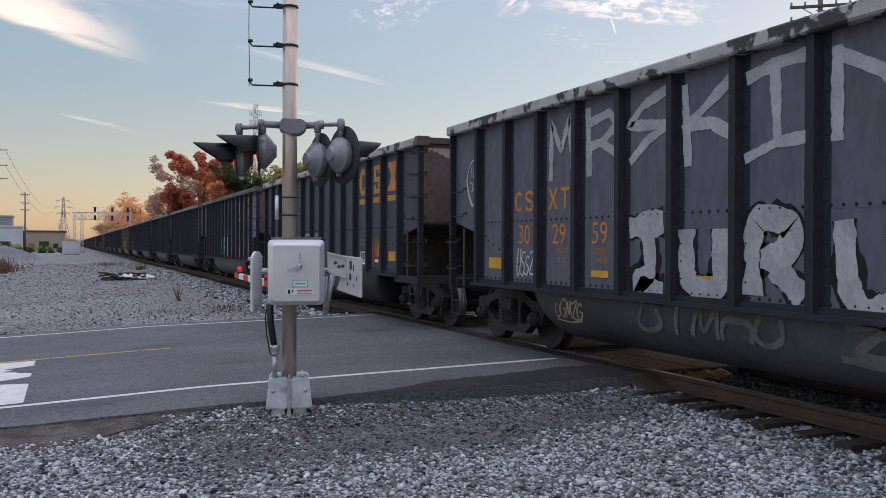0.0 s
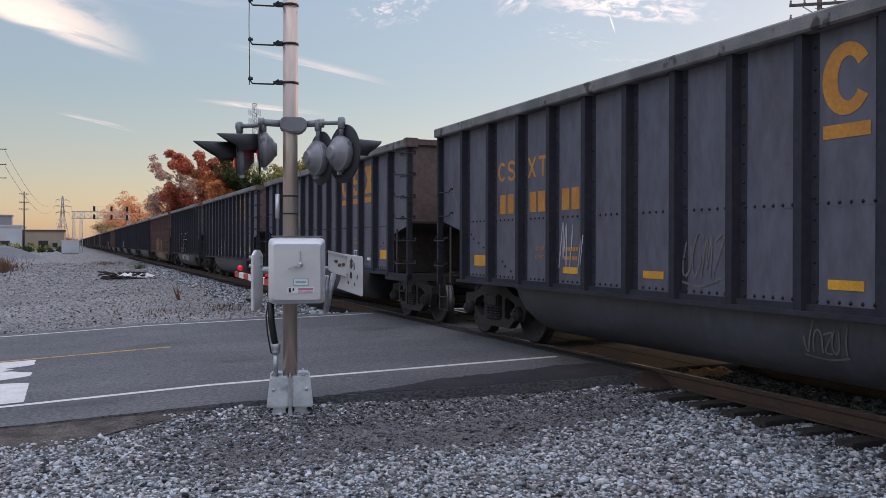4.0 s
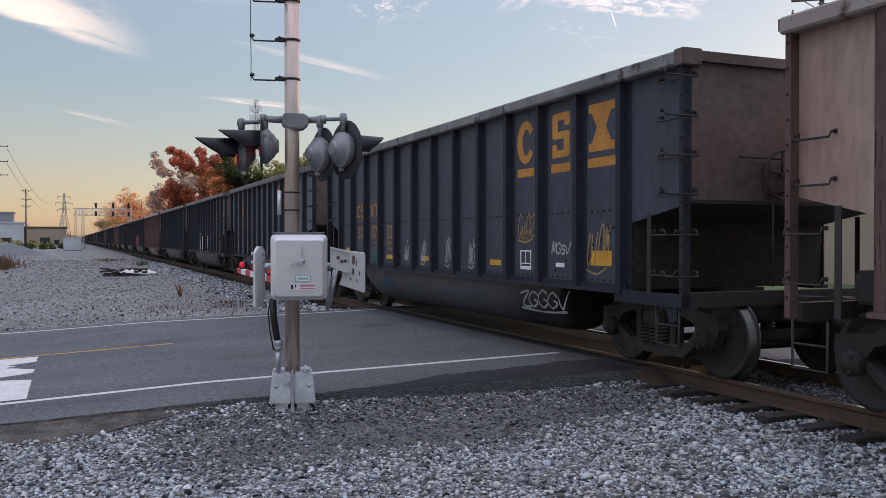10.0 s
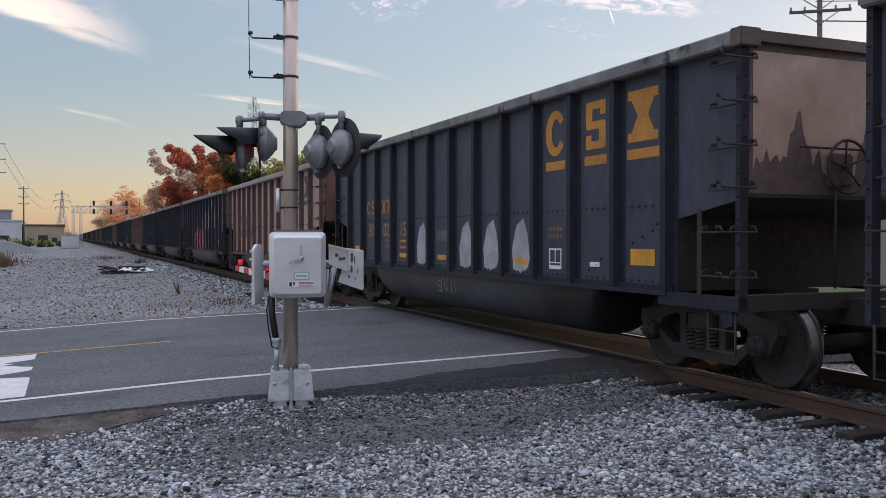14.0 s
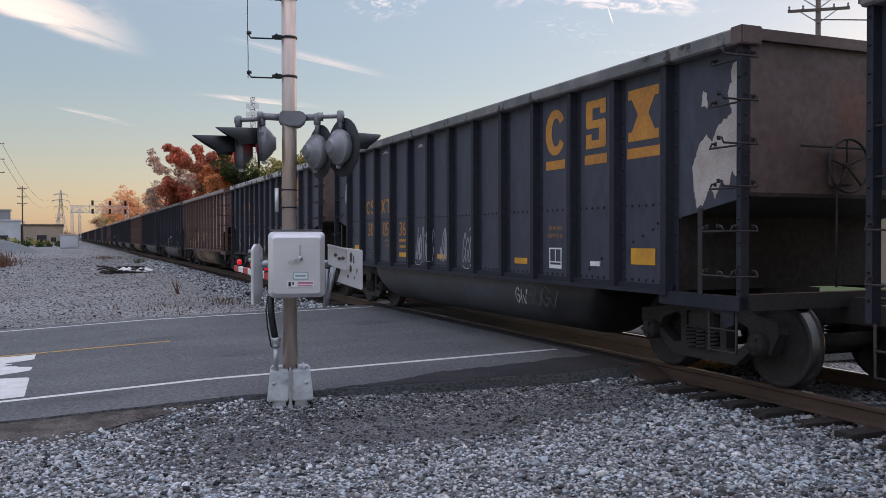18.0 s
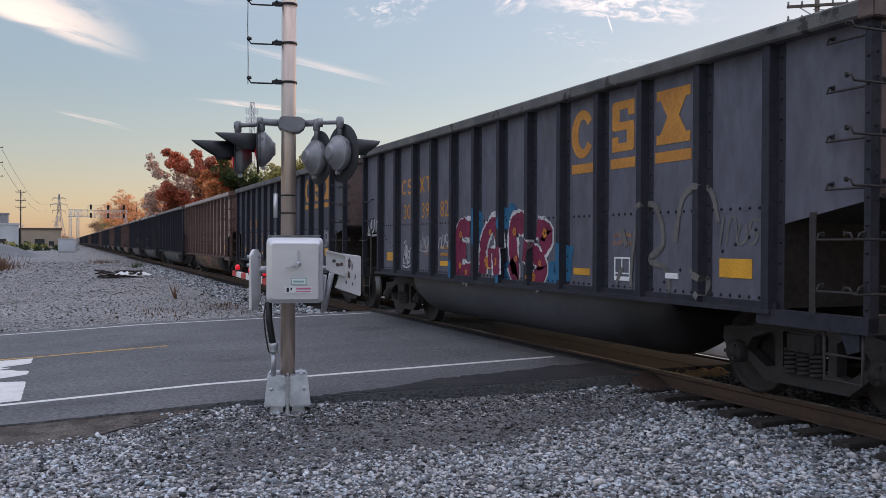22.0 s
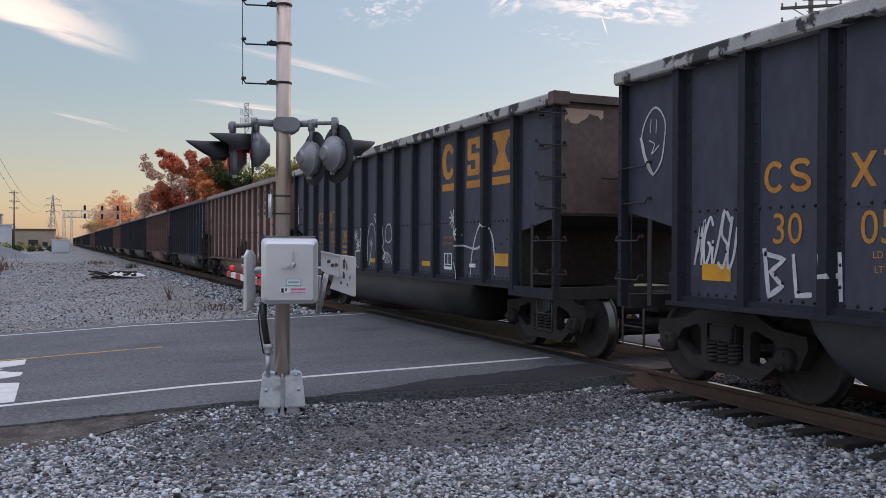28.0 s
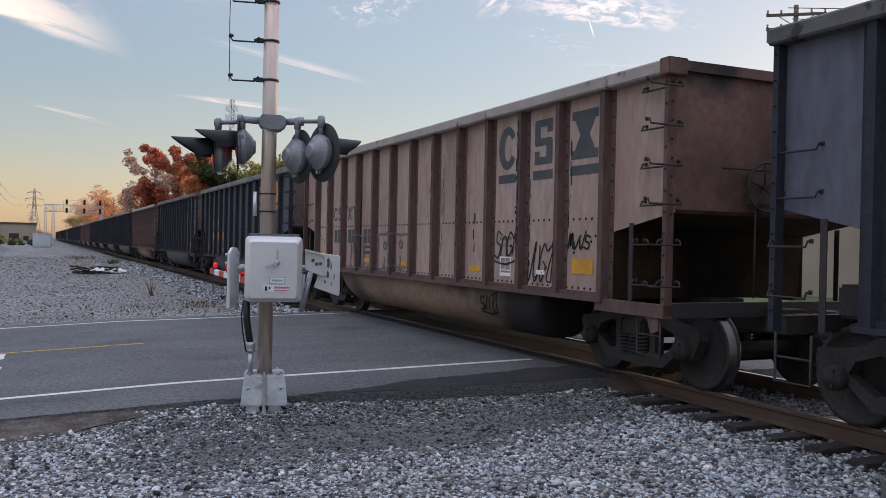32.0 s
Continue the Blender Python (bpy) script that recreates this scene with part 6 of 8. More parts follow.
spray(C[19], lambda bm: [ribbon(bm, curve_pts(p), 0.022, 0.03) for p in ([(-6.1, 2.75), (-6.3, 2.45), (-6.8, 2.4), (-7.05, 2.62)], [(-6.05, 2.3), (-6.25, 2.42), (-6.35, 2.2), (-6.5, 2.45), (-6.6, 2.25), (-6.75, 2.5), (-6.95, 2.42), (-6.9, 2.25), (-6.7, 2.2)], [(-6.0, 2.05), (-6.5, 1.98), (-7.0, 2.1)], [(-6.05, 2.15), (-6.45, 2.12), (-6.8, 2.18)])], "slate", "grey spray-painted curves")
peel(C[19], [(-1.12, 1.0), (-1.13, 1.5), (-1.2, 1.62), (-1.3, 1.7), (-1.42, 1.95), (-1.48, 2.18), (-1.53, 1.95), (-1.62, 1.75), (-1.74, 1.62), (-1.82, 1.4), (-1.86, 1.02), (-1.5, 0.99)], PAINTS["soot"], 3, "coal_stain", "ragged black coal stain", 0.045)
def coal_dabs(bm):
    rnd = random.Random(19)
    for q, z0, z1, n in ((-1.5, 2.1, 3.2, 16), (-1.35, 2.0, 2.7, 7), (1.3, 1.2, 2.9, 22), (-0.3, 1.6, 2.6, 10), (0.3, 1.5, 2.9, 12), (2.4, 1.2, 2.6, 10)):
        for _ in range(n):
            y, z, ln = q + rnd.gauss(0, 0.05), rnd.uniform(z0, z1), rnd.uniform(0.04, 0.2)
            ribbon(bm, [(y, z), (y + rnd.uniform(-0.01, 0.01), z - ln * 0.5), (y, z - ln)], rnd.uniform(0.008, 0.035), 0.02)
spray(C[19], coal_dabs, "soot", "broken dark coal streaks")
def tub_streaks(car, runs, seed):
    """Dark spill marks down the round belly, in clusters: (place, spread, how many)."""
    rnd = random.Random(seed)
    use_car(car)
    bm = bmesh.new()
    for q, wide, n in runs:
        for _ in range(n):
            y, top, ln = q + rnd.gauss(0, wide), rnd.uniform(0.66, 0.82), rnd.uniform(0.12, 0.42)
            ribbon(bm, [(y + rnd.uniform(-0.015, 0.015), top - ln * k / 4) for k in range(5)], rnd.uniform(0.008, 0.05), 0.03)
    for v in bm.verts:
        k = min(0.95, max(0.0, (0.80 - v.co.z) / 0.53))
        v.co.x = -0.86 - 0.60 * math.sqrt(1 - k * k) - 0.006
        v.co.y = along(v.co.y)
    strokes(bm, PAINTS["soot"], car, "dark coal streaks on the belly")
tub_streaks(C[19], ((1.6, 0.35, 16), (0.9, 0.3, 14), (-1.4, 0.25, 18), (-2.2, 0.3, 9), (2.8, 0.4, 10)), 191)
tub_tag(C[19], -0.25, 0.8, 71, "red", 0.02)
scribble(C[20], -5.3, 2.0, 0.4, 0.25, 75, "silver"); scribble(C[20], -4.5, 1.4, 0.5, 0.3, 76, "silver"); scribble(C[20], 0.5, 1.4, 0.5, 0.5, 77, "silver"); scribble(C[20], -1.4, 1.4, 0.5, 0.4, 78, "silver")
scribble(C[21], 5.5, 1.62, 0.6, 0.5, 79, "white", 0.035, 5); spray(C[21], lambda bm: [ribbon(bm, p, 0.05) for p in ([(4.78, 1.55), (4.72, 1.1), (4.55, 1.2), (4.7, 1.33), (4.52, 1.45), (4.78, 1.5)], [(4.42, 1.5), (4.38, 1.12), (4.2, 1.14)], [(4.12, 1.5), (4.08, 1.08)], [(3.9, 1.52), (3.88, 1.1)], [(4.1, 1.3), (3.9, 1.32)])], "white")
throw_up(C[21], 1.9, -0.6, 1.05, 1.85, 3, 101, "", "silver", 0.03); scribble(C[21], -1.5, 1.4, 0.7, 0.5, 82, "ochre")
spray(C[22], lambda bm: [ribbon(bm, curve_pts(p), 0.035, 0.03) for p in ([(1.7, 1.4), (1.62, 1.1), (1.45, 1.05)], [(1.7, 1.4), (1.3, 1.42), (1.1, 1.4)], [(1.3, 1.45), (1.2, 1.75), (1.0, 1.88), (1.05, 1.45)], [(0.85, 1.2), (0.8, 1.75), (0.6, 2.0), (0.35, 1.85), (0.3, 1.4), (0.1, 1.3), (0.15, 1.05)], [(0.7, 1.12), (0.6, 1.4), (0.55, 1.55)], [(0.3, 2.0), (0.1, 2.1), (0.0, 2.0)], [(-0.1, 1.95), (-0.2, 1.6), (-0.15, 1.5), (-0.3, 1.35), (-0.15, 1.25)], [(-0.3, 1.6), (-0.35, 1.9), (-0.6, 1.95), (-0.7, 1.7), (-0.5, 1.6), (-0.35, 1.65)], [(-0.15, 1.3), (-0.4, 1.4), (-0.65, 1.25), (-0.75, 1.0)], [(0.42, 2.15), (0.36, 2.2), (0.3, 2.14), (0.36, 2.08), (0.42, 2.15)], [(-3.75, 1.5), (-4.1, 1.55), (-4.6, 1.5), (-4.9, 1.6)], [(-3.75, 1.5), (-4.0, 1.2), (-4.05, 1.0)], [(-4.4, 1.0), (-4.5, 1.5), (-4.8, 1.9), (-5.2, 1.7), (-5.3, 1.1)])], "white")
star(C[22], 1.65, 1.75, 0.12, "white"); star(C[22], 1.5, 1.55, 0.13, "white"); star(C[22], -3.7, 2.0, 0.16, "white", 0.04); star(C[22], -3.95, 1.75, 0.14, "white", 0.04); scribble(C[22], -0.45, 1.3, 0.35, 0.15, 83, "silver", 0.03); scribble(C[22], 5.5, 1.5, 0.5, 0.4, 84, "silver"); chips(C[22], [(7.0, 2.1, 0.28, 1.25)], 8)
spray(C[22], lambda bm: [ribbon(bm, [(0.6 + 0.12 * math.cos(a), 1.6 + 0.12 * math.sin(a)), (0.6 - 0.12 * math.cos(a), 1.6 - 0.12 * math.sin(a))], 0.02) for a in (0.3, 1.35, 2.4)], "white")
spray(C[23], lambda bm: [fill(bm, [(0.0, 1.02), (0.0, 1.4), (-0.2, 1.45), (-0.25, 1.7), (-0.45, 1.72), (-0.9, 1.9), (-0.92, 1.02)]), fill(bm, [(-0.98, 1.02), (-1.0, 1.55), (-1.2, 1.68), (-1.5, 1.6), (-1.68, 1.35), (-1.7, 1.02)])], "dark", "dark painted shape"); spray(C[23], lambda bm: [ribbon(bm, curve_pts([(-0.2, 1.85), (-0.35, 1.6), (-0.6, 1.05)]), 0.025), ribbon(bm, [(-1.25, 1.3), (-1.5, 1.35), (-1.5, 1.25), (-1.25, 1.2)], 0.06)], "cream"); scribble(C[23], -4.4, 1.5, 0.8, 0.6, 85, "dark", 0.03, 5)
scribble(C[24], 4.4, 1.3, 0.4, 0.5, 86, "silver"); scribble(C[24], 0.6, 1.45, 0.7, 0.5, 87, "silver"); scribble(C[24], -0.9, 1.45, 0.6, 0.6, 88, "silver", 0.03, 5); scribble(C[24], 1.6, 1.4, 0.4, 0.5, 89, "silver")
scribble(C[25], -3.5, 1.6, 0.7, 0.4, 93, "dark"); scribble(C[25], -4.5, 1.4, 0.8, 0.6, 94, "dark", 0.025, 5); scribble(C[25], -5.4, 1.65, 0.5, 0.2, 95, "dark"); throw_up(C[25], 3.5, 0.2, 1.05, 1.8, 4, 121, "", "haze", 0.04)
spray(C[25], lambda bm: [ribbon(bm, [(2.9, 2.6), (2.9, 1.1)], 0.08), ribbon(bm, [(1.2, 2.4), (1.18, 1.2)], 0.05)], "dark")

spray(C[23], lambda bm: [fill(bm, curve_pts(p + p[:1], 3)[:-1], -0.002) for p in ([(-4.05, 1.0), (-4.0, 1.5), (-4.1, 1.85), (-4.4, 1.9), (-4.6, 1.6), (-4.7, 1.88), (-5.0, 1.85), (-5.2, 1.5), (-5.1, 1.0)], [(-5.0, 1.0), (-5.0, 1.35), (-5.3, 1.55), (-5.7, 1.45), (-5.85, 1.2), (-5.8, 1.0)])], "slate", "slate grey painted shapes")
spray(C[23], lambda bm: [ribbon(bm, [(p, q) for p, q in curve_pts(s)], 0.03) for s in ([(-4.05, 1.4), (-4.1, 1.8), (-4.35, 1.92), (-4.55, 1.6), (-4.7, 1.9), (-5.0, 1.85), (-5.2, 1.55)], [(-4.5, 1.0), (-4.45, 1.3), (-4.6, 1.6)], [(-5.0, 1.4), (-5.3, 1.56), (-5.7, 1.45), (-5.88, 1.25)], [(-5.15, 1.3), (-5.1, 1.4), (-5.2, 1.42), (-5.22, 1.3), (-5.15, 1.25)], [(-5.25, 1.3), (-5.3, 1.42), (-5.4, 1.35)], [(-5.4, 1.0), (-5.5, 1.15), (-5.6, 1.0)])], "white")
for n, y, w, col, wt in ((0, 3.35, 0.7, "cream", 0.025), (1, 3.4, 1.5, "silver", 0.02), (3, -2.2, 0.6, "haze", 0.02), (4, -2.3, 0.8, "silver", 0.02), (5, 2.2, 0.9, "haze", 0.02), (8, 2.7, 0.5, "blue", 0.02), (8, 1.9, 0.6, "haze", 0.02), (8, -3.9, 1.4, "silver", 0.035),
                         (9, -1.8, 1.0, "silver", 0.025), (11, 0.4, 0.9, "silver", 0.025), (14, -2.9, 1.1, "haze", 0.025), (15, 0.2, 1.5, "white", 0.035), (18, 1.6, 0.9, "silver", 0.025), (20, -3.2, 1.0, "silver", 0.025), (24, -2.6, 1.1, "white", 0.03), (25, -2.9, 0.6, "dark", 0.03)):
    tub_tag(C[n], y, w, n * 7 + int(w * 10), col, wt)
def soot_streaks(car, seed):
    """Ragged dark runs down posts and panels of a dusty car, broken into dabs that thin out downwards."""
    rnd = random.Random(seed)
    def build(bm):
        for _ in range(18):
            q = rnd.choice((rnd.randint(-5, 6) + rnd.uniform(-0.03, 0.03), rnd.randint(-5, 6) + rnd.uniform(-0.15, 0.15), rnd.uniform(-5.8, 5.8)))
            top, end, w = rnd.uniform(2.2, 3.4), rnd.uniform(1.2, 2.2), rnd.choice((0.008, 0.012, 0.02, 0.035))
            while top > end:
                ln = rnd.uniform(0.03, 0.22)
                y = q + rnd.uniform(-0.025, 0.025)
                ribbon(bm, [(y + rnd.uniform(-0.006, 0.006), top - ln * k / 4) for k in range(5)], w * rnd.uniform(0.4, 1.4), 0.02)
                top -= ln + rnd.uniform(0.0, 0.14)
    spray(car, build, "soot", "dark coal streaks")
for n in (7, 12, 16, 19, 23, 25, 28):
    soot_streaks(C[n], n)

# ---- the crossing signal ----
def rounded(x0, x1, z0, z1, r):
    pts = []
    for cx, cz, a0 in ((x1 - r, z1 - r, 0), (x0 + r, z1 - r, 90), (x0 + r, z0 + r, 180), (x1 - r, z0 + r, 270)):
        pts += [(cx + r * math.cos(radians(a0 + 15 * k)), cz + r * math.sin(radians(a0 + 15 * k))) for k in range(7)]
    return pts

def signal_mast():
    mast = thing("crossing_signal", "aluminium railway crossing signal with flashing lights and control box", "crossing signal", pose(2.2, 9.35, -0.295, 0, 0, -13.2))
    G = 0.295
    def p(name, bm, material, parent=None, label="", m=None):
        return part(name, bm, material, parent or mast, label, m)
    bm = bmesh.new()
    tube(bm, [(0, 0, 0.2), (0, 0, 5.6)], 0.079, 28)
    p("pole", bm, M_ALU, label="tall brushed aluminium pole")
    # foot: two cast halves with bolts over a flange
    bm = bmesh.new()
    box(bm, -0.23, 0.23, -0.23, 0.23, 0.0, 0.035, 0.008)
    p("base_flange", bm, M_CASTALU)
    for s in (-1, 1):
        bm = bmesh.new()
        for v, q in zip(box(bm, min(0.012 * s, 0.245 * s), max(0.012 * s, 0.245 * s), -0.24, 0.24, 0.13, 0.45), range(8)):
            if q > 3:
                v.co.y *= 0.78
                if abs(v.co.x) > 0.1:
                    v.co.x *= 0.86
        bmesh.ops.bevel(bm, geom=bm.edges[:], offset=0.014, segments=2, affect='EDGES')
        for k in (-1, 1):
            prism(bm, ((0.04 * s, 0.035), (0.2 * s, 0.035), (0.17 * s, 0.14), (0.05 * s, 0.14)), "y", k * 0.19 - 0.03, k * 0.19 + 0.03)
        box(bm, min(0.075 * s, 0.2 * s), max(0.075 * s, 0.2 * s), -0.1, 0.1, 0.43, 0.475, 0.01)
        half = p("base_casting", bm, M_CASTALU)
        for y in (-0.2, 0.2):
            bm = bmesh.new()
            lathe(bm, ((0.022, 0), (0.022, 0.02), (0.012, 0.022), (0.012, 0.035), (0, 0.035)), 8, "z", (0.14 * s, y * 0.72, 0.45))
            p("bolt", bm, M_CASTALU, half)
        bm = bmesh.new()
        lathe(bm, ((0.018, 0), (0.018, -0.016), (0, -0.016)), 8, "y", (0.17 * s, -0.225, 0.32))
        p("bolt", bm, M_CASTALU, half)
    bm = bmesh.new()
    prism(bm, ((-0.03, 0.036), (0.03, 0.036), (0.016, 0.12), (0.012, 0.47), (-0.012, 0.47), (-0.016, 0.12)), "y", -0.265, 0.2)
    p("base_rib", bm, M_CASTALU)
    # control box
    bm = bmesh.new()
    prism(bm, rounded(-0.21, 0.352, 0.95 + G, 1.635 + G, 0.06), "y", -0.34, -0.09)
    bx = p("control_box", bm, M_BOXPAINT, label="pale grey control cabinet with latch handle")
    bm = bmesh.new()
    rings = []
    for y, c in ((-0.325, 0.0), (-0.345, 0.0), (-0.352, 0.005), (-0.357, 0.014), (-0.362, 0.026), (-0.374, 0.040), (-0.382, 0.048), (-0.385, 0.056)):
        rings.append([bm.verts.new((x, y, z)) for x, z in rounded(-0.222 + c, 0.364 - c, 0.94 + G + c * 0.8, 1.63 + G - c * 1.25, 0.058 - 0.5 * c)])
    for a, b in zip(rings, rings[1:]):
        for k in range(len(a)):
            bm.faces.new((a[k - 1], a[k], b[k], b[k - 1])).smooth = True
    bm.faces.new(rings[-1]); bm.faces.new(rings[0][::-1])
    bmesh.ops.recalc_face_normals(bm, faces=bm.faces[:])
    p("cabinet_door", bm, M_BOXPAINT, bx)
    bm = bmesh.new()
    box(bm, -0.195, 0.337, -0.36, -0.07, 1.637 + G, 1.65 + G, 0.004)
    p("cabinet_lid", bm, M_DKGREY, bx, "dark cabinet lid edge")
    bm = bmesh.new()
    box(bm, 0.098, 0.112, -0.405, -0.386, 1.35 + G, 1.49 + G, 0.003)
    lathe(bm, ((0.028, -0.386), (0.028, -0.41), (0.02, -0.43), (0, -0.43)), 12, "y", (0.105, 0, 1.35 + G))
    prism(bm, ((0.12, 1.365 + G), (0.10, 1.32 + G), (-0.02, 1.295 + G), (-0.02, 1.315 + G), (0.08, 1.345 + G)), "y", -0.445, -0.428)
    p("latch_handle", bm, M_CASTALU, bx)
    bm = bmesh.new()
    box(bm, 0.03, 0.19, -0.393, -0.386, 1.13 + G, 1.205 + G)
    tl = p("label_plate", bm, M_TEAL, bx, "small teal-edged label")
    bm = bmesh.new()
    box(bm, 0.04, 0.18, -0.3955, -0.3932, 1.138 + G, 1.197 + G)
    p("label_face", bm, M_WHITE, bx)
    bm = bmesh.new()
    box(bm, 0.055, 0.165, -0.3975, -0.3957, 1.158 + G, 1.178 + G)
    p("print_bar", bm, M_TEAL, bx)
    bm = bmesh.new()
    box(bm, -0.03, 0.245, -0.393, -0.386, 1.05 + G, 1.115 + G)
    plate = p("label_plate", bm, M_WHITE, bx, "white and red notice label")
    for z0, z1, x0, x1, m in ((1.085, 1.105, 0.08, 0.235, M_PINKBAR), (1.06, 1.07, 0.08, 0.235, M_PINKBAR), (1.06, 1.105, -0.015, 0.01, M_HOOD), (1.075, 1.105, 0.025, 0.04, M_HOOD)):
        bm = bmesh.new()
        box(bm, x0, x1, -0.396, -0.3932, z0 + G, z1 + G)
        p("print_bar", bm, m, bx)
    # conduit
    bm = bmesh.new()
    tube(bm, [(-0.20, -0.2, 0.95 + G), (-0.195, -0.2, 0.75 + G), (-0.165, -0.17, 0.55 + G), (-0.15, -0.15, 0.48 + G)], 0.036, 12)
    p("conduit_hose", bm, M_HOSE, label="black flexible conduit hose")
    bm = bmesh.new()
    lathe(bm, ((0.045, 0.40), (0.05, 0.42), (0.04, 0.44), (0.05, 0.46), (0.05, 0.50), (0.038, 0.51)), 14, "z", (-0.15, -0.15, G))
    tube(bm, [(-0.15, -0.15, 0.16 + G - 0.01), (-0.15, -0.15, 0.42 + G)], 0.026, 12)
    p("conduit_pipe", bm, M_CASTALU)
    bm = bmesh.new()
    tube(bm, [(-0.23, -0.2, 0.95 + G), (-0.25, -0.2, 0.8 + G), (-0.235, -0.2, 0.62 + G), (-0.2, -0.18, 0.42 + G), (-0.19, -0.16, 0.4 + G)], 0.008, 6)
    p("cable", bm, M_HOSE)
    # climbing rungs
    for k, z in enumerate((3.30, 3.72, 4.14, 4.56)):
        bm = bmesh.new()
        lathe(bm, ((0.082, -0.012), (0.09, -0.01), (0.09, 0.01), (0.082, 0.012)), 24, "z", (0, 0, z + G))
        box(bm, -0.16, -0.075, -0.03, 0.03, z + G - 0.02, z + G + 0.025, 0.006)
        tube(bm, [(-0.13, -0.05, z + G + 0.02), (-0.13, 0.05, z + G + 0.02)], 0.012, 8)
        tube(bm, [(-0.18, 0, z + G + 0.0), (-0.1, 0, z + G + 0.01)], 0.02, 8)
        tube(bm, [(-0.14, 0, z + G + 0.02), (-0.17, 0, z + G - 0.015), (-0.40, 0, z + G - 0.015), (-0.425, 0, z + G + 0.02), (-0.425, 0, z + G + 0.06)], 0.009, 8)
        tube(bm, [(-0.445, 0, z + G + 0.035), (-0.395, 0, z + G + 0.04)], 0.017, 8)
        p("rung", bm, M_HOOD, label="dark clamped rung")
    bm = bmesh.new()
    tube(bm, [(-0.432, 0, 3.27 + G), (-0.43, 0, 3.5 + G), (-0.436, 0, 3.9 + G), (-0.43, 0, 4.6 + G)], 0.0045, 6)
    p("wire", bm, M_HOOD)
    bm = bmesh.new()
    tube(bm, [(-0.135, -0.02, 1.84 + G), (-0.135, -0.02, 2.10 + G)], 0.022, 10)
    p("sensor_tube", bm, M_BOXPAINT)
    for z in (2.08, 1.89):
        bm = bmesh.new()
        lathe(bm, ((0.082, -0.008), (0.088, -0.006), (0.088, 0.006), (0.082, 0.008)), 24, "z", (0, 0, z + G))
        box(bm, -0.15, -0.075, -0.025, 0.015, z + G - 0.012, z + G + 0.012)
        p("band_clamp", bm, M_HOOD)
    # light heads on a cross arm
    bm = bmesh.new()
    prism(bm, ((-0.11, 2.80 + G), (-0.09, 2.92 + G), (0.13, 2.92 + G), (0.175, 2.88 + G), (0.175, 2.81 + G), (0.11, 2.755 + G), (-0.02, 2.755 + G)), "y", -0.13, 0.1)
    bmesh.ops.bevel(bm, geom=bm.edges[:], offset=0.012, segments=2, affect='EDGES')
    p("junction_casting", bm, M_DKGREY, label="grey cast junction on the pole")
    # cross arm through the casting, bent to fit the camera's view, its far end to the left; each lamp hangs from it by
    # an elbow
    A = 2.86 + G
    for pts, r in (([(0.14, -0.02, A), (0.33, -0.13, A)], 0.036), ([(0.31, -0.12, A), (0.54, -0.36, A - 0.02)], 0.022), ([(-0.08, 0.0, A), (-0.31, 0.06, A + 0.02)], 0.038), ([(-0.30, 0.06, A - 0.01), (-0.56, 0.22, A - 0.01)], 0.024)):
        bm = bmesh.new()
        tube(bm, pts, r, 12)
        for q in pts:
            lathe(bm, ((0.0, -0.03), (r + 0.012, -0.03), (r + 0.012, 0.03), (0.0, 0.03)), 10, "x", q)
        p("cross_arm", bm, M_DKGREY)
    # place on the arm, drop of the lamp below it, bearing of its face, size of its backing disc, whether it is lit
    for x, y, drop, face, disc, lit in ((0.53, -0.36, 0.345, 29, 0.31, False), (0.295, -0.12, 0.375, 25, 0.29, False), (-0.29, 0.06, 0.275, 179, 0.275, True), (-0.545, 0.21, 0.35, 184.5, 0.215, True)):
        bm = bmesh.new()
        lathe(bm, ((0.026, -0.08), (0.038, -0.07), (0.038, 0.035), (0.026, 0.048), (0, 0.048)), 12, "z", (x, y, A - 0.01))
        tube(bm, [(x, y, A - 0.02), (x, y, A - drop + 0.17)], 0.026, 10)
        p("elbow", bm, M_DKGREY)
        turn = pose(x, y, A - drop, 0, 0, face)
        bm = bmesh.new()
        lathe(bm, ((0.0, -0.15), (0.062, -0.15), (0.072, -0.143), (0.082, -0.126), (0.12, -0.102), (0.172, -0.05), (0.184, -0.045), (0.187, -0.03), (0.187, 0.0), (0.175, 0.004), (0.175, 0.03)), 28, "x", smooth=False)
        for a in range(3):
            c, q = math.cos(a * 2.1 + 0.5) * 0.175, math.sin(a * 2.1 + 0.5) * 0.175
            box(bm, -0.03, 0.02, c - 0.02, c + 0.02, q - 0.02, q + 0.02, 0.004)
        head = p("light_head", bm, M_DKGREY, None, "round grey lamp housing", turn)
        bm = bmesh.new()
        box(bm, -0.05, 0.0, -0.012, 0.012, -0.225, -0.19, 0.004)
        p("latch", bm, M_CASTALU, head)
        bm = bmesh.new()
        lathe(bm, ((0.14, 0.03), (disc - 0.005, 0.03), (disc, 0.035), (disc - 0.005, 0.04), (0.14, 0.042)), 36, "x")
        p("background_disc", bm, M_HOOD, head, "black backing disc")
        bm = bmesh.new()
        lathe(bm, ((0.145, 0.043), (0.11, 0.058), (0.06, 0.066), (0.0, 0.07)), 24, "x")
        p("lens", bm, M_REDLAMP if lit else M_REDDARK, head, "red lamp lens")
        bm = bmesh.new()
        rows = []
        for i in range(17):
            a = radians(-98 + 196 * i / 16)
            ln = 0.22 + 0.27 * max(0.0, math.cos(a)) ** 0.9
            rows.append([bm.verts.new((u, r * math.sin(a), r * math.cos(a))) for u, r in ((0.035, 0.168), (ln, 0.168), (ln, 0.162), (0.035, 0.162))])
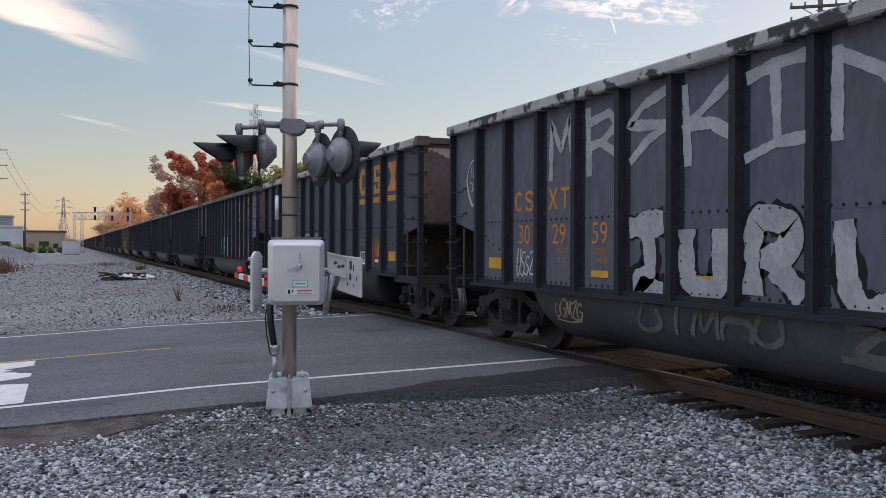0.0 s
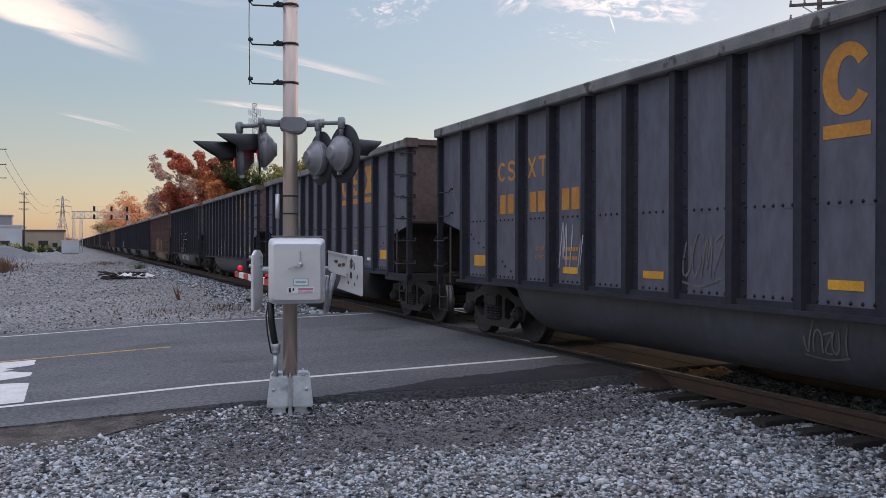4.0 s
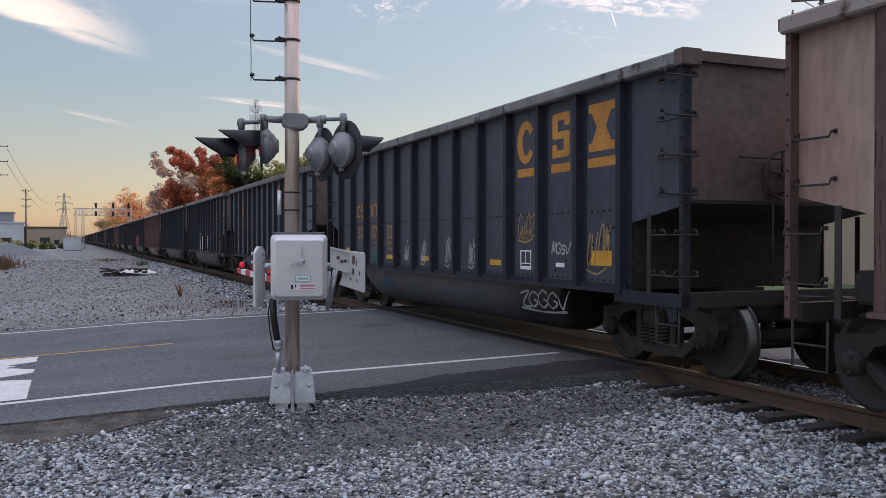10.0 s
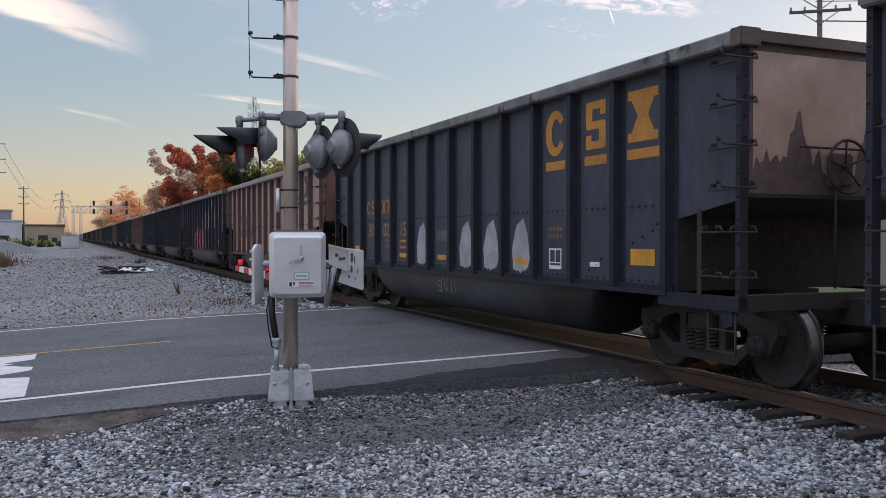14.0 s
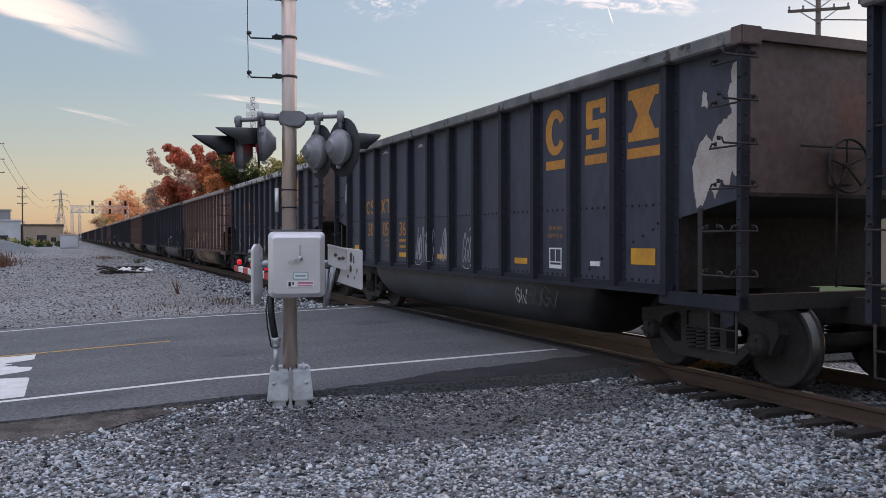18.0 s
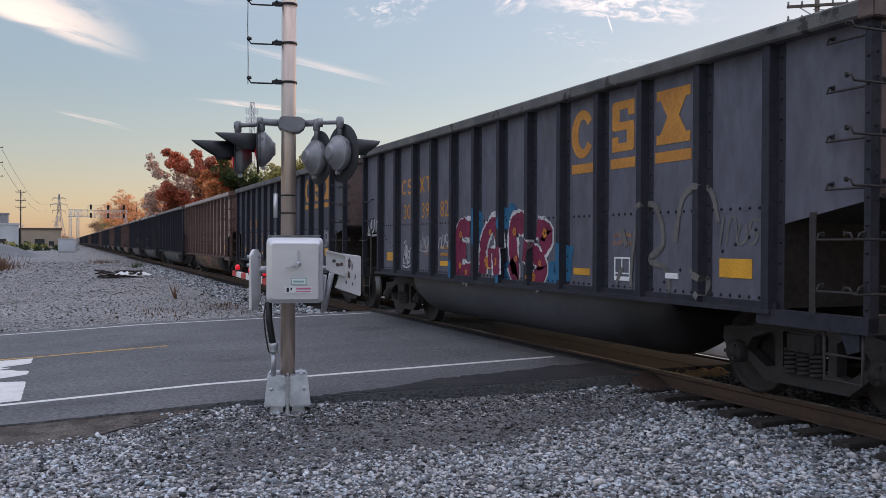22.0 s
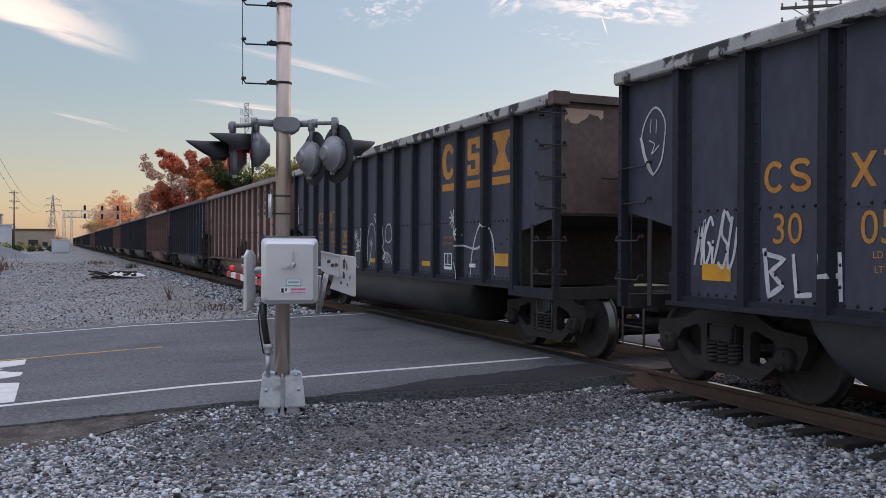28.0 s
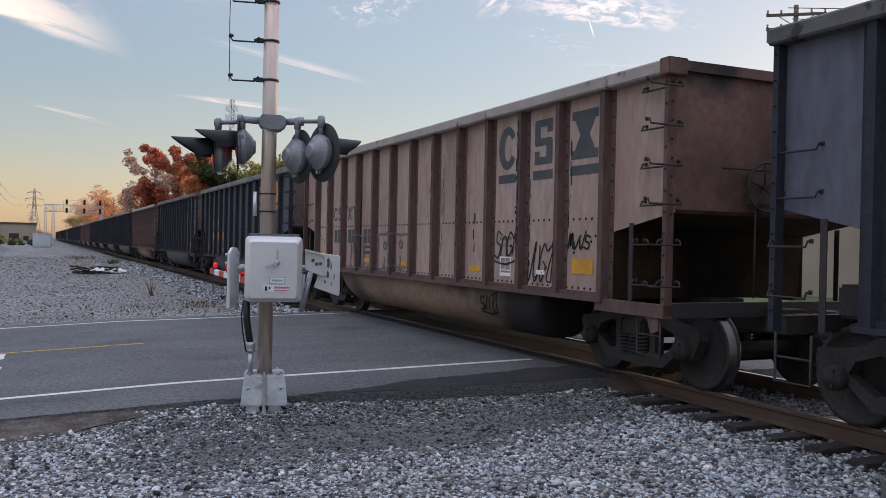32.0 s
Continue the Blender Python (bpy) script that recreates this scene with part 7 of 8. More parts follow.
        for a, b in zip(rows, rows[1:]):
            for i in range(4):
                bm.faces.new((a[i], a[(i + 1) % 4], b[(i + 1) % 4], b[i])).smooth = True
        p("hood", bm, M_HOOD, head, "black visor hood")
    return mast

signal_mast()

def crossing_gate(x, y0, y1, z0, z1, label, side):
    """A lowered gate: the mechanism's two side arms, counterweights, and the striped boom with lamps."""
    g = thing("crossing_gate", label, "crossing gate", pose(x, y0, 0))
    s = 1 if y1 > y0 else -1
    ln = abs(y1 - y0)
    n = 12
    for k in range(n):
        bm = bmesh.new()
        a, b = ln * k / n, ln * (k + 1) / n
        za, zb = z0 + (z1 - z0) * k / n, z0 + (z1 - z0) * (k + 1) / n
        h = 0.055 - 0.015 * k / n
        vs = box(bm, -0.02, 0.02, min(s * a, s * b), max(s * a, s * b), -h, h)
        for v in vs:
            v.co.z += za + (zb - za) * (abs(v.co.y) - a) / (b - a)
        part("boom_stripe", bm, (M_REDSTRIPE if k % 2 else M_WHITE), g, "red stripe" if k % 2 else "white stripe")
    if side > 0:
        bm = bmesh.new()
        tube(bm, [(0.1, 0.1, -0.5), (0.1, 0.1, 3.6)], 0.07, 14)
        part("stand", bm, M_ALU, g)
        bm = bmesh.new()
        box(bm, -0.15, 0.3, -0.15, 0.25, 0.8, 1.4, 0.03)
        part("drive_housing", bm, M_CASTALU, g)
    for f in (0.47, 0.69, 0.92):
        bm = bmesh.new()
        yy, zz = s * ln * f, z0 + (z1 - z0) * f
        box(bm, -0.035, 0.035, yy - 0.03, yy + 0.03, zz + 0.04, zz + 0.075, 0.005)
        lamp = part("boom_lamp", bm, M_HOOD, g)
        bm = bmesh.new()
        lathe(bm, ((0.028, 0.065), (0.038, 0.08), (0.038, 0.13), (0.022, 0.15), (0, 0.153)), 14, "z", (0, yy, zz))
        part("lamp_lens", bm, M_REDLENS, lamp, "glowing red gate lamp")
    return g

crossing_gate(2.5, 9.75, 14.45, 1.02, 1.07, "lowered white and red crossing gate boom with red lamps", -1)
crossing_gate(15.4, 20.6, 14.6, 1.15, 1.4, "lowered crossing gate boom beyond the track", 1)

def gate_arms():
    g = thing("gate_mechanism", "grey steel gate mechanism arms with counterweight plates on the mast", "gate mechanism", pose(2.2, 9.35, 0, 0, 0, -13.2))
    bm = bmesh.new()
    prism(bm, ((-0.12, 0.86), (-0.02, 0.86), (0.05, 0.95), (0.05, 1.45), (0.0, 1.5), (-0.07, 1.5), (-0.12, 1.44)), "x", -0.02, 0.02)
    bmesh.ops.bevel(bm, geom=bm.edges[:], offset=0.008, segments=2, affect='EDGES')
    part("side_arm", bm, M_BOXPAINT, g, "pale grey rounded side arm", pose(-0.325, -0.1, 0, 0, 0, -35))
    for z in (1.33, 1.42):
        bm = bmesh.new()
        tube(bm, [(-0.43, -0.12, z), (-0.3, -0.1, z)], 0.018, 8)
        part("bolt", bm, M_CASTALU, g)
    bm = bmesh.new()
    tube(bm, [(-0.36, -0.08, 1.28), (-0.12, 0.0, 1.28)], 0.04, 10)
    tube(bm, [(0.12, 0.0, 1.28), (0.42, 0.05, 1.28)], 0.04, 10)
    box(bm, -0.14, 0.14, 0.06, 0.4, 1.0, 1.5, 0.03)
    part("drive_housing", bm, M_CASTALU, g)
    swing = pose(0.607, 0.04, 0, 0, 0, 3.2)
    shape = ((-0.20, 1.495), (-0.03, 1.455), (0.01, 1.44), (0.022, 1.41), (0.022, 1.23), (0.01, 1.2), (-0.15, 1.25), (-0.20, 1.28))
    bm = bmesh.new()
    prism(bm, shape, "y", -0.03, -0.018)
    for (a, za), (b, zb) in zip(shape, shape[1:-1]):
        ux, uz = b - a, zb - za
        d = math.hypot(ux, uz)
        nx, nz = uz / d * 0.018, -ux / d * 0.018
        prism(bm, ((a, za), (b, zb), (b + nx, zb + nz), (a + nx, za + nz)), "y", -0.075, -0.014)
    arm = part("side_arm", bm, M_BOXPAINT, g, "pale channel bracket", swing)
    for x, z in ((-0.115, 1.375), (-0.075, 1.335), (-0.035, 1.34)):
        bm = bmesh.new()
        lathe(bm, ((0.02, -0.03), (0.02, -0.045), (0.008, -0.05), (0, -0.05)), 6, "y", (x, 0, z))
        part("bolt", bm, M_RUST, arm)
    bm = bmesh.new()
    prism(bm, ((-0.06, 1.18), (-0.02, 1.455), (0.17, 1.43), (0.185, 1.42), (0.185, 1.0), (0.17, 0.985), (-0.10, 1.08)), "y", -0.012, 0.014)
    bmesh.ops.bevel(bm, geom=bm.edges[:], offset=0.004, segments=1, affect='EDGES')
    plate = part("counterweight_plate", bm, M_BOXPAINT, g, "pale grey plate streaked with rust", swing)
    rnd = random.Random(8)
    for x, z, w, h in ((0.055, 1.35, 0.018, 0.16), (0.085, 1.32, 0.010, 0.12), (0.05, 1.22, 0.016, 0.09), (0.12, 1.2, 0.008, 0.07), (0.02, 1.14, 0.012, 0.05), (0.09, 1.12, 0.008, 0.05)):
        bm = bmesh.new()
        ring = []
        for k in range(14):
            a = 2 * math.pi * k / 14
            q = rnd.uniform(0.55, 1.1)
            ring.append(bm.verts.new((x + w * q * math.cos(a), -0.0145, z + h * 0.5 * q * math.sin(a))))
        bm.faces.new(ring)
        part("rust_streak", bm, M_RUST, plate, "rusty stain")
    bm = bmesh.new()
    tube(bm, [(0.475, 0.1, 1.24), (0.39, 0.1, 0.82)], 0.03, 8)
    tube(bm, [(0.40, 0.1, 1.22), (0.38, 0.12, 0.80)], 0.02, 8)
    part("strut", bm, M_CASTALU, g)
gate_arms()

# ---- the yard and the distance ----
def lattice(bm, pts0, pts1, n, r, r2=None):
    """Braced legs between two sets of corner points."""
    m = len(pts0)
    lv = [[Vector(a).lerp(Vector(b), k / n) for a, b in zip(pts0, pts1)] for k in range(n + 1)]
    for i in range(m):
        tube(bm, [lv[0][i], lv[-1][i]], r, 4)
    for k in range(n):
        for i in range(m):
            j = (i + 1) % m
            tube(bm, [lv[k][i], lv[k + 1][j]] if (k + i) % 2 else [lv[k][j], lv[k + 1][i]], r2 or r * 0.6, 3)
            tube(bm, [lv[k + 1][i], lv[k + 1][j]], r2 or r * 0.6, 3)

def signal_gantry():
    g = thing("signal_gantry", "grey steel lattice signal gantry over the tracks", "signal gantry", pose(0, 193, 0))
    for x in (0.5, 1.9):
        bm = bmesh.new()
        lattice(bm, [(x, -0.5, -0.4), (x + 0.5, -0.5, -0.4), (x + 0.5, 0.5, -0.4), (x, 0.5, -0.4)], [(x, -0.5, 8.0), (x + 0.5, -0.5, 8.0), (x + 0.5, 0.5, 8.0), (x, 0.5, 8.0)], 7, 0.07)
        part("leg", bm, M_GALV, g)
    bm = bmesh.new()
    lattice(bm, [(0.3, -0.5, 6.6), (0.3, 0.5, 6.6), (0.3, 0.5, 8.0), (0.3, -0.5, 8.0)], [(11.5, -0.5, 6.6), (11.5, 0.5, 6.6), (11.5, 0.5, 8.0), (11.5, -0.5, 8.0)], 9, 0.08)
    part("truss", bm, M_GALV, g)
    bm = bmesh.new()
    lattice(bm, [(11.0, -0.4, -0.4), (11.5, -0.4, -0.4), (11.5, 0.4, -0.4), (11.0, 0.4, -0.4)], [(11.0, -0.4, 6.6), (11.5, -0.4, 6.6), (11.5, 0.4, 6.6), (11.0, 0.4, 6.6)], 6, 0.07)
    part("leg", bm, M_GALV, g)
    bm = bmesh.new()
    tube(bm, [(4.0, 0, 9.0), (11.5, 0, 9.0)], 0.04, 4)
    for k in range(7):
        tube(bm, [(4.0 + 1.25 * k, 0, 8.0), (4.0 + 1.25 * k, 0, 9.0)], 0.035, 4)
    part("handrail", bm, M_GALV, g)
    for x in (4.6, 7.9, 10.9):
        for z in (6.9, 8.6):
            bm = bmesh.new()
            box(bm, x - 0.22, x + 0.22, -0.75, -0.6, z - 0.5, z + 0.5, 0.03)
            for k in range(3):
                lathe(bm, ((0.12, -0.75), (0.12, -0.95), (0.11, -0.95), (0.0, -0.78)), 8, "y", (x, 0, z - 0.38 + 0.38 * k))
            part("signal_head", bm, M_HOOD, g, "dark colour-light signal head")
signal_gantry()

def transmission_tower(x, y, h, z0=-0.8):
    g = thing("transmission_tower", "grey steel lattice power transmission tower", "power tower", pose(x, y, z0, 0, 0, 20), "transmission towers")
    bm = bmesh.new()
    w = h * 0.12
    lattice(bm, [(-w, -w, 0), (w, -w, 0), (w, w, 0), (-w, w, 0)], [(-w * 0.25, -w * 0.25, h * 0.62), (w * 0.25, -w * 0.25, h * 0.62), (w * 0.25, w * 0.25, h * 0.62), (-w * 0.25, w * 0.25, h * 0.62)], 6, 0.13, 0.08)
    part("legs", bm, M_STEELGREY, g)
    bm = bmesh.new()
    lattice(bm, [(-w * 0.25, -w * 0.25, h * 0.62), (w * 0.25, -w * 0.25, h * 0.62), (w * 0.25, w * 0.25, h * 0.62), (-w * 0.25, w * 0.25, h * 0.62)], [(-0.2, -0.2, h), (0.2, -0.2, h), (0.2, 0.2, h), (-0.2, 0.2, h)], 6, 0.12, 0.07)
    part("mast_head", bm, M_STEELGREY, g)
    for z, q in ((0.68, 0.13), (0.80, 0.17), (0.92, 0.13)):
        bm = bmesh.new()
        tube(bm, [(-h * q, 0, h * z), (0, 0, h * (z + 0.035)), (h * q, 0, h * z)], 0.13, 4)
        tube(bm, [(-h * q, 0, h * z), (h * q, 0, h * z)], 0.10, 4)
        for s in (-1, 1):
            tube(bm, [(s * h * q * 0.95, 0, h * z), (s * h * q * 0.95, 0, h * (z - 0.05))], 0.09, 4)
        part("cross_arm", bm, M_STEELGREY, g)
transmission_tower(-3.1, 450, 24.5)
transmission_tower(-9, 1050, 30)

def utility_pole(x, y, z0, h, arms, label, turn=0, half=1.1):
    g = thing("utility_pole", label, "utility pole", pose(x, y, z0, 0, 0, turn), "utility poles")
    bm = bmesh.new()
    tube(bm, [(0, 0, 0), (0, 0, h)], 0.17, 10, True, 0.11)
    part("pole", bm, M_WOOD, g)
    for z in arms:
        bm = bmesh.new()
        box(bm, -half, half, -0.16, -0.05, z - 0.06, z + 0.06)
        arm = part("cross_arm", bm, M_WOOD, g)
        for k in (-0.95, -0.5, 0.5, 0.95):
            bm = bmesh.new()
            lathe(bm, ((0.03, 0.06), (0.06, 0.1), (0.03, 0.14), (0.06, 0.18), (0.03, 0.24), (0, 0.25)), 8, "z", (k * half, -0.1, z))
            part("insulator", bm, M_DKGREY, arm)
        bm = bmesh.new()
        for s in (-1, 1):
            tube(bm, [(s * half * 0.6, -0.12, z - 0.05), (0, -0.14, z - 0.6)], 0.025, 5)
        part("brace", bm, M_STEELGREY, g)
utility_pole(-8.6, 199, -0.7, 12.8, (12.3, 10.6, 9.2), "tall timber utility pole with three cross arms", 0, 0.95)
utility_pole(31.3, 29.87, -0.8, 13.7, (13.25, 12.6), "timber utility pole with cross arms behind the train", -38, 1.3)
utility_pole(-11.9, 160, -0.8, 18.4, (17.7, 15.2, 13.0), "tall steel power pole with long arms", 10, 2.4)

def cables():
    for a, b, sag, r in (((30.2, 29.3, 12.5), (90, -20, 12), 1.2, 0.02), ((31.8, 30.6, 12.5), (92, -18, 12), 1.2, 0.02), ((31.2, 30, 11.4), (91, -19, 11), 1.5, 0.03), ((-9.7, 160, 16.6), (-8, 460, 20), 4.0, 0.03), ((-9.7, 160, 14.1), (-8, 460, 17), 4.0, 0.03)):
        bm = bmesh.new()
        tube(bm, [Vector(a).lerp(Vector(b), k / 16) - Vector((0, 0, sag * 4 * (k / 16) * (1 - k / 16))) for k in range(17)], r, 4)
        solo("overhead_cable", bm, M_HOOD, "thin dark overhead power cable", "cable", "overhead cables")
cables()

def cell_tower():
    g = thing("radio_mast", "tall grey lattice radio mast with antenna panels", "radio mast", pose(58.4, 302, -1))
    bm = bmesh.new()
    lattice(bm, [(-1.3, -0.8, 0), (1.3, -0.8, 0), (0, 1.4, 0)], [(-0.7, -0.4, 50.5), (0.7, -0.4, 50.5), (0, 0.8, 50.5)], 24, 0.12, 0.07)
    part("mast", bm, M_STEELGREY, g)
    for k in range(6):
        a = k * math.pi / 3
        for z in (44.5, 47.5):
            bm = bmesh.new()
            box(bm, 1.9 * math.cos(a) - 0.22, 1.9 * math.cos(a) + 0.22, 1.9 * math.sin(a) - 0.1, 1.9 * math.sin(a) + 0.1, z - 1.0, z + 1.0)
            part("antenna_panel", bm, M_WHITE, g)
cell_tower()

def cabinet():
    g = thing("equipment_cabinet", "white metal signal equipment cabinet on the gravel", "equipment cabinet", pose(0.1, 165, -0.36))
    bm = bmesh.new()
    box(bm, -1.4, 1.4, -1.1, 1.1, 0.15, 2.3, 0.03)
    part("body", bm, M_WALLW, g)
    bm = bmesh.new()
    box(bm, -1.5, 1.5, -1.2, 1.2, 2.3, 2.42, 0.03)
    part("roof", bm, M_WALLW, g)
    bm = bmesh.new()
    box(bm, -1.42, 1.42, -1.12, 1.12, 0, 0.15)
    part("plinth", bm, M_DKGREY, g)
    for x in (-0.7, 0.7):
        bm = bmesh.new()
        box(bm, x - 0.6, x + 0.6, -1.115, -1.101, 0.25, 2.2, 0.004)
        part("door", bm, M_WALLW, g)
cabinet()

def building(name, label, x0, x1, y0, y1, z0, h, wall, roof, wins, parapet=0.5):
    g = thing(name, label, "building", pose(x0, y0, z0))
    w, d = x1 - x0, y1 - y0
    bm = bmesh.new()
    box(bm, 0, w, 0, d, 0, h)
    part("wall", bm, wall, g)
    bm = bmesh.new()
    box(bm, -0.3, w + 0.3, -0.3, d + 0.3, h, h + parapet)
    part("roof", bm, roof, g)
    for a, b, c, e in wins:
        bm = bmesh.new()
        box(bm, a, b, -0.06, 0.05, c, e)
        win = part("window", bm, M_DARKGLASS, g)
        bm = bmesh.new()
        for q in ((a - 0.08, a, c - 0.08, e + 0.08), (b, b + 0.08, c - 0.08, e + 0.08), (a, b, e, e + 0.08), (a, b, c - 0.08, c)):
            box(bm, q[0], q[1], -0.09, 0.04, q[2], q[3])
        part("frame", bm, M_STEELGREY, win)
    return g

building("warehouse", "long white metal warehouse in the distance", -42, -13.5, 300, 330, -1, 7.6, M_WALLW, M_WALLW, [(22, 25, 0.2, 3.2), (4, 9, 3, 4.5)])
building("roof_plant", "grey rooftop plant house", -24, -17, 310, 316, 6.6, 3.4, M_DKGREY, M_DKGREY, [])
building("workshop", "low tan workshop with brown roof", -13, -1.5, 300, 318, -1, 6.2, M_WALLT, M_ROOFT, [(1, 2.5, 1.2, 2.6), (4, 6.8, 0.1, 3.3), (8, 9.5, 1.2, 2.6)])
building("shop", "pale single-storey shop across the road", 34, 62, 23, 40, -0.75, 4.6, M_WALLT, M_ROOFT, [(2 + 3.4 * k, 4.4 + 3.4 * k, 0.9, 3.0) for k in range(7)])
building("house", "dark brown shop behind the crossing", 22, 32, 52, 66, -0.8, 4.2, M_ROOFT, M_ROOFT, [(1.5, 3, 1, 2.4), (5, 6.5, 1, 2.4)])

def lawn():
    bm = bmesh.new()
    for x0, x1, y0, y1 in ((17.5, 120, -60, 8.4), (17.5, 120, 20.6, 120)):
        n = 14
        rows = [[bm.verts.new((x0 + (x1 - x0) * i / n, y0 + (y1 - y0) * j / n, max(ground_z(x0 + (x1 - x0) * i / n, y0 + (y1 - y0) * j / n), -0.66) + 0.05)) for i in range(n + 1)] for j in range(n + 1)]
        for j in range(n):
            for i in range(n):
                bm.faces.new((rows[j][i], rows[j][i + 1], rows[j + 1][i + 1], rows[j + 1][i]))
    tagged(new("lawn", mesh_of("lawn", bm, M_GRASS)), "mown green grass beyond the railway", "lawn", kind="structure")
lawn()

# ---- plants ----
def leaf_mesh(name, clumps, per, size, material, rnd):
    """Many small leaves scattered in ragged clumps: (x, y, z, radius)."""
    verts, faces = [], []
    for cx, cy, cz, r in clumps:
        for _ in range(per):
            d = rnd.normal(0, 1, 3)
            d /= np.linalg.norm(d) + 1e-6
            c = np.array((cx, cy, cz)) + d * r * rnd.uniform(0.25, 1.0) ** 0.5 * np.array((1, 1, 0.8))
            a, b = rnd.normal(0, 1, 3), rnd.normal(0, 1, 3)
            a /= np.linalg.norm(a)
            b /= np.linalg.norm(b)
            s = size * rnd.uniform(0.6, 1.4)
            n = len(verts)
            verts += [tuple(c - a * s), tuple(c + b * s * 0.5), tuple(c + a * s), tuple(c - b * s * 0.5)]
            faces.append((n, n + 1, n + 2, n + 3))
    return raw_mesh(name, verts, faces, material)

def tree(x, y, h, w, leaf, label, seed, dense=1.0, bare=0.25):
    rnd = np.random.RandomState(seed)
    g = thing("tree", label, "tree", pose(x, y, -0.9), "trees beside the railway")
    bm = bmesh.new()
    tube(bm, [(0, 0, 0), (0.1, 0.05, h * 0.3), (-0.1, 0.1, h * 0.6), (0.05, 0, h * 0.9)], h * 0.022, 8, True, h * 0.004)
    limbs, tips = [], []
    for k in range(26):
        z = h * rnd.uniform(0.22, 0.8)
        a, ln = rnd.uniform(0, 6.283), w * rnd.uniform(0.5, 1.05) * (1.15 - abs(z / h - 0.5))
        mid = (math.cos(a) * ln * 0.5, math.sin(a) * ln * 0.5, z + ln * 0.3)
        tip = (math.cos(a) * ln, math.sin(a) * ln, min(h, z + ln * rnd.uniform(0.45, 0.9)))
        tube(bm, [(0, 0, z), mid, tip], 0.011 * h * (1.1 - z / h), 5, True, 0.02)
        tips.append(tip)
        for _ in range(4):
            q = tuple(t + rnd.uniform(-1, 1) * w * 0.28 for t in tip)
            tube(bm, [mid if rnd.rand() < 0.5 else tip, q], 0.03, 4, True, 0.012)
            tips.append(q)
    part("trunk", bm, M_BARK if bare < 0.5 else M_TWIG, g)
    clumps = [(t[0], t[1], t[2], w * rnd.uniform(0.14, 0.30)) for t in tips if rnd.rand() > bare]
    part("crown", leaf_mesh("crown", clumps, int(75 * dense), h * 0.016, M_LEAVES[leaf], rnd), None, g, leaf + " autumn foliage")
    return g

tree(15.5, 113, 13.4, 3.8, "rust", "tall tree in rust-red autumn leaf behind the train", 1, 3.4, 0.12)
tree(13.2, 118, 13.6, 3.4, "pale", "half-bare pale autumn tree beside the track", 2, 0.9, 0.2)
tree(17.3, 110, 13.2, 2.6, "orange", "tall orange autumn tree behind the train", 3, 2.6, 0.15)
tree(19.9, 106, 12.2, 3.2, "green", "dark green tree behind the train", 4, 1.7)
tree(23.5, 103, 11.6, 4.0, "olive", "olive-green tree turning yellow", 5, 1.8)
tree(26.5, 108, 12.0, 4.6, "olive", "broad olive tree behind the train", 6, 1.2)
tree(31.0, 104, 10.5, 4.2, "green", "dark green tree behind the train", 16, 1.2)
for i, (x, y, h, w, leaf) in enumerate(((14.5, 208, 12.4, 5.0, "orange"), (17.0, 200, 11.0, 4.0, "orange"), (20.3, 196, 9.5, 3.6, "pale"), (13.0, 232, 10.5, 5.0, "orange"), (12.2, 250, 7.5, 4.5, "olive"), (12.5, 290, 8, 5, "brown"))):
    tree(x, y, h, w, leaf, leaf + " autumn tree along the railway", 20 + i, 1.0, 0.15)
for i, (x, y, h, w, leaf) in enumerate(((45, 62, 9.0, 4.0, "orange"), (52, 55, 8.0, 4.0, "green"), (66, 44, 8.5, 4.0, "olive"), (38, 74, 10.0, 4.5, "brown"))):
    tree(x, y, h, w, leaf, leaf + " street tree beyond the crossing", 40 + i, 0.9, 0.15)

def far_woods():
    rnd = np.random.RandomState(77)
    for leaf, x0, x1, y, hs, n in (("brown", -40, 2, 420, (3, 6), 90), ("olive", -60, -2, 250, (1.2, 2.4), 70), ("brown", 10, 60, 430, (5, 9), 60), ("green", -45, 0, 205, (0.8, 1.6), 60)):
        clumps = [(rnd.uniform(x0, x1), y + rnd.uniform(-14, 14), rnd.uniform(0, hs[1] * 0.6) - 0.6, rnd.uniform(*hs) * 0.6) for _ in range(n)]
        tagged(new("far_woods", leaf_mesh("far_woods", clumps, 60, 0.4, M_LEAVES[leaf], rnd)), leaf + " bushes and woods along the horizon", "woods", kind="stuff")
far_woods()

def weeds(x, y, w, d, n, h, leaf, label, seed):
    rnd = np.random.RandomState(seed)
    verts, faces = [], []
    for _ in range(n):
        cx, cy = x + rnd.normal(0, w / 2), y + rnd.normal(0, d / 2)
        z, s, a = ground_z(cx, cy), h * rnd.uniform(0.4, 1.1), rnd.uniform(0, 6.283)
        lx, ly, wd = math.cos(a) * s * 0.45, math.sin(a) * s * 0.45, 0.012 + 0.01 * h
        k = len(verts)
        verts += [(cx - wd, cy, z), (cx + wd, cy, z), (cx + lx * 0.5 + wd * 0.7, cy + ly * 0.5, z + s * 0.6), (cx + lx * 0.5 - wd * 0.7, cy + ly * 0.5, z + s * 0.6), (cx + lx, cy + ly, z + s)]
        faces += [(k, k + 1, k + 2, k + 3), (k + 3, k + 2, k + 4)]
    tagged(new("weeds", raw_mesh("weeds", verts, faces, M_LEAVES[leaf])), label, "weeds", kind="stuff")

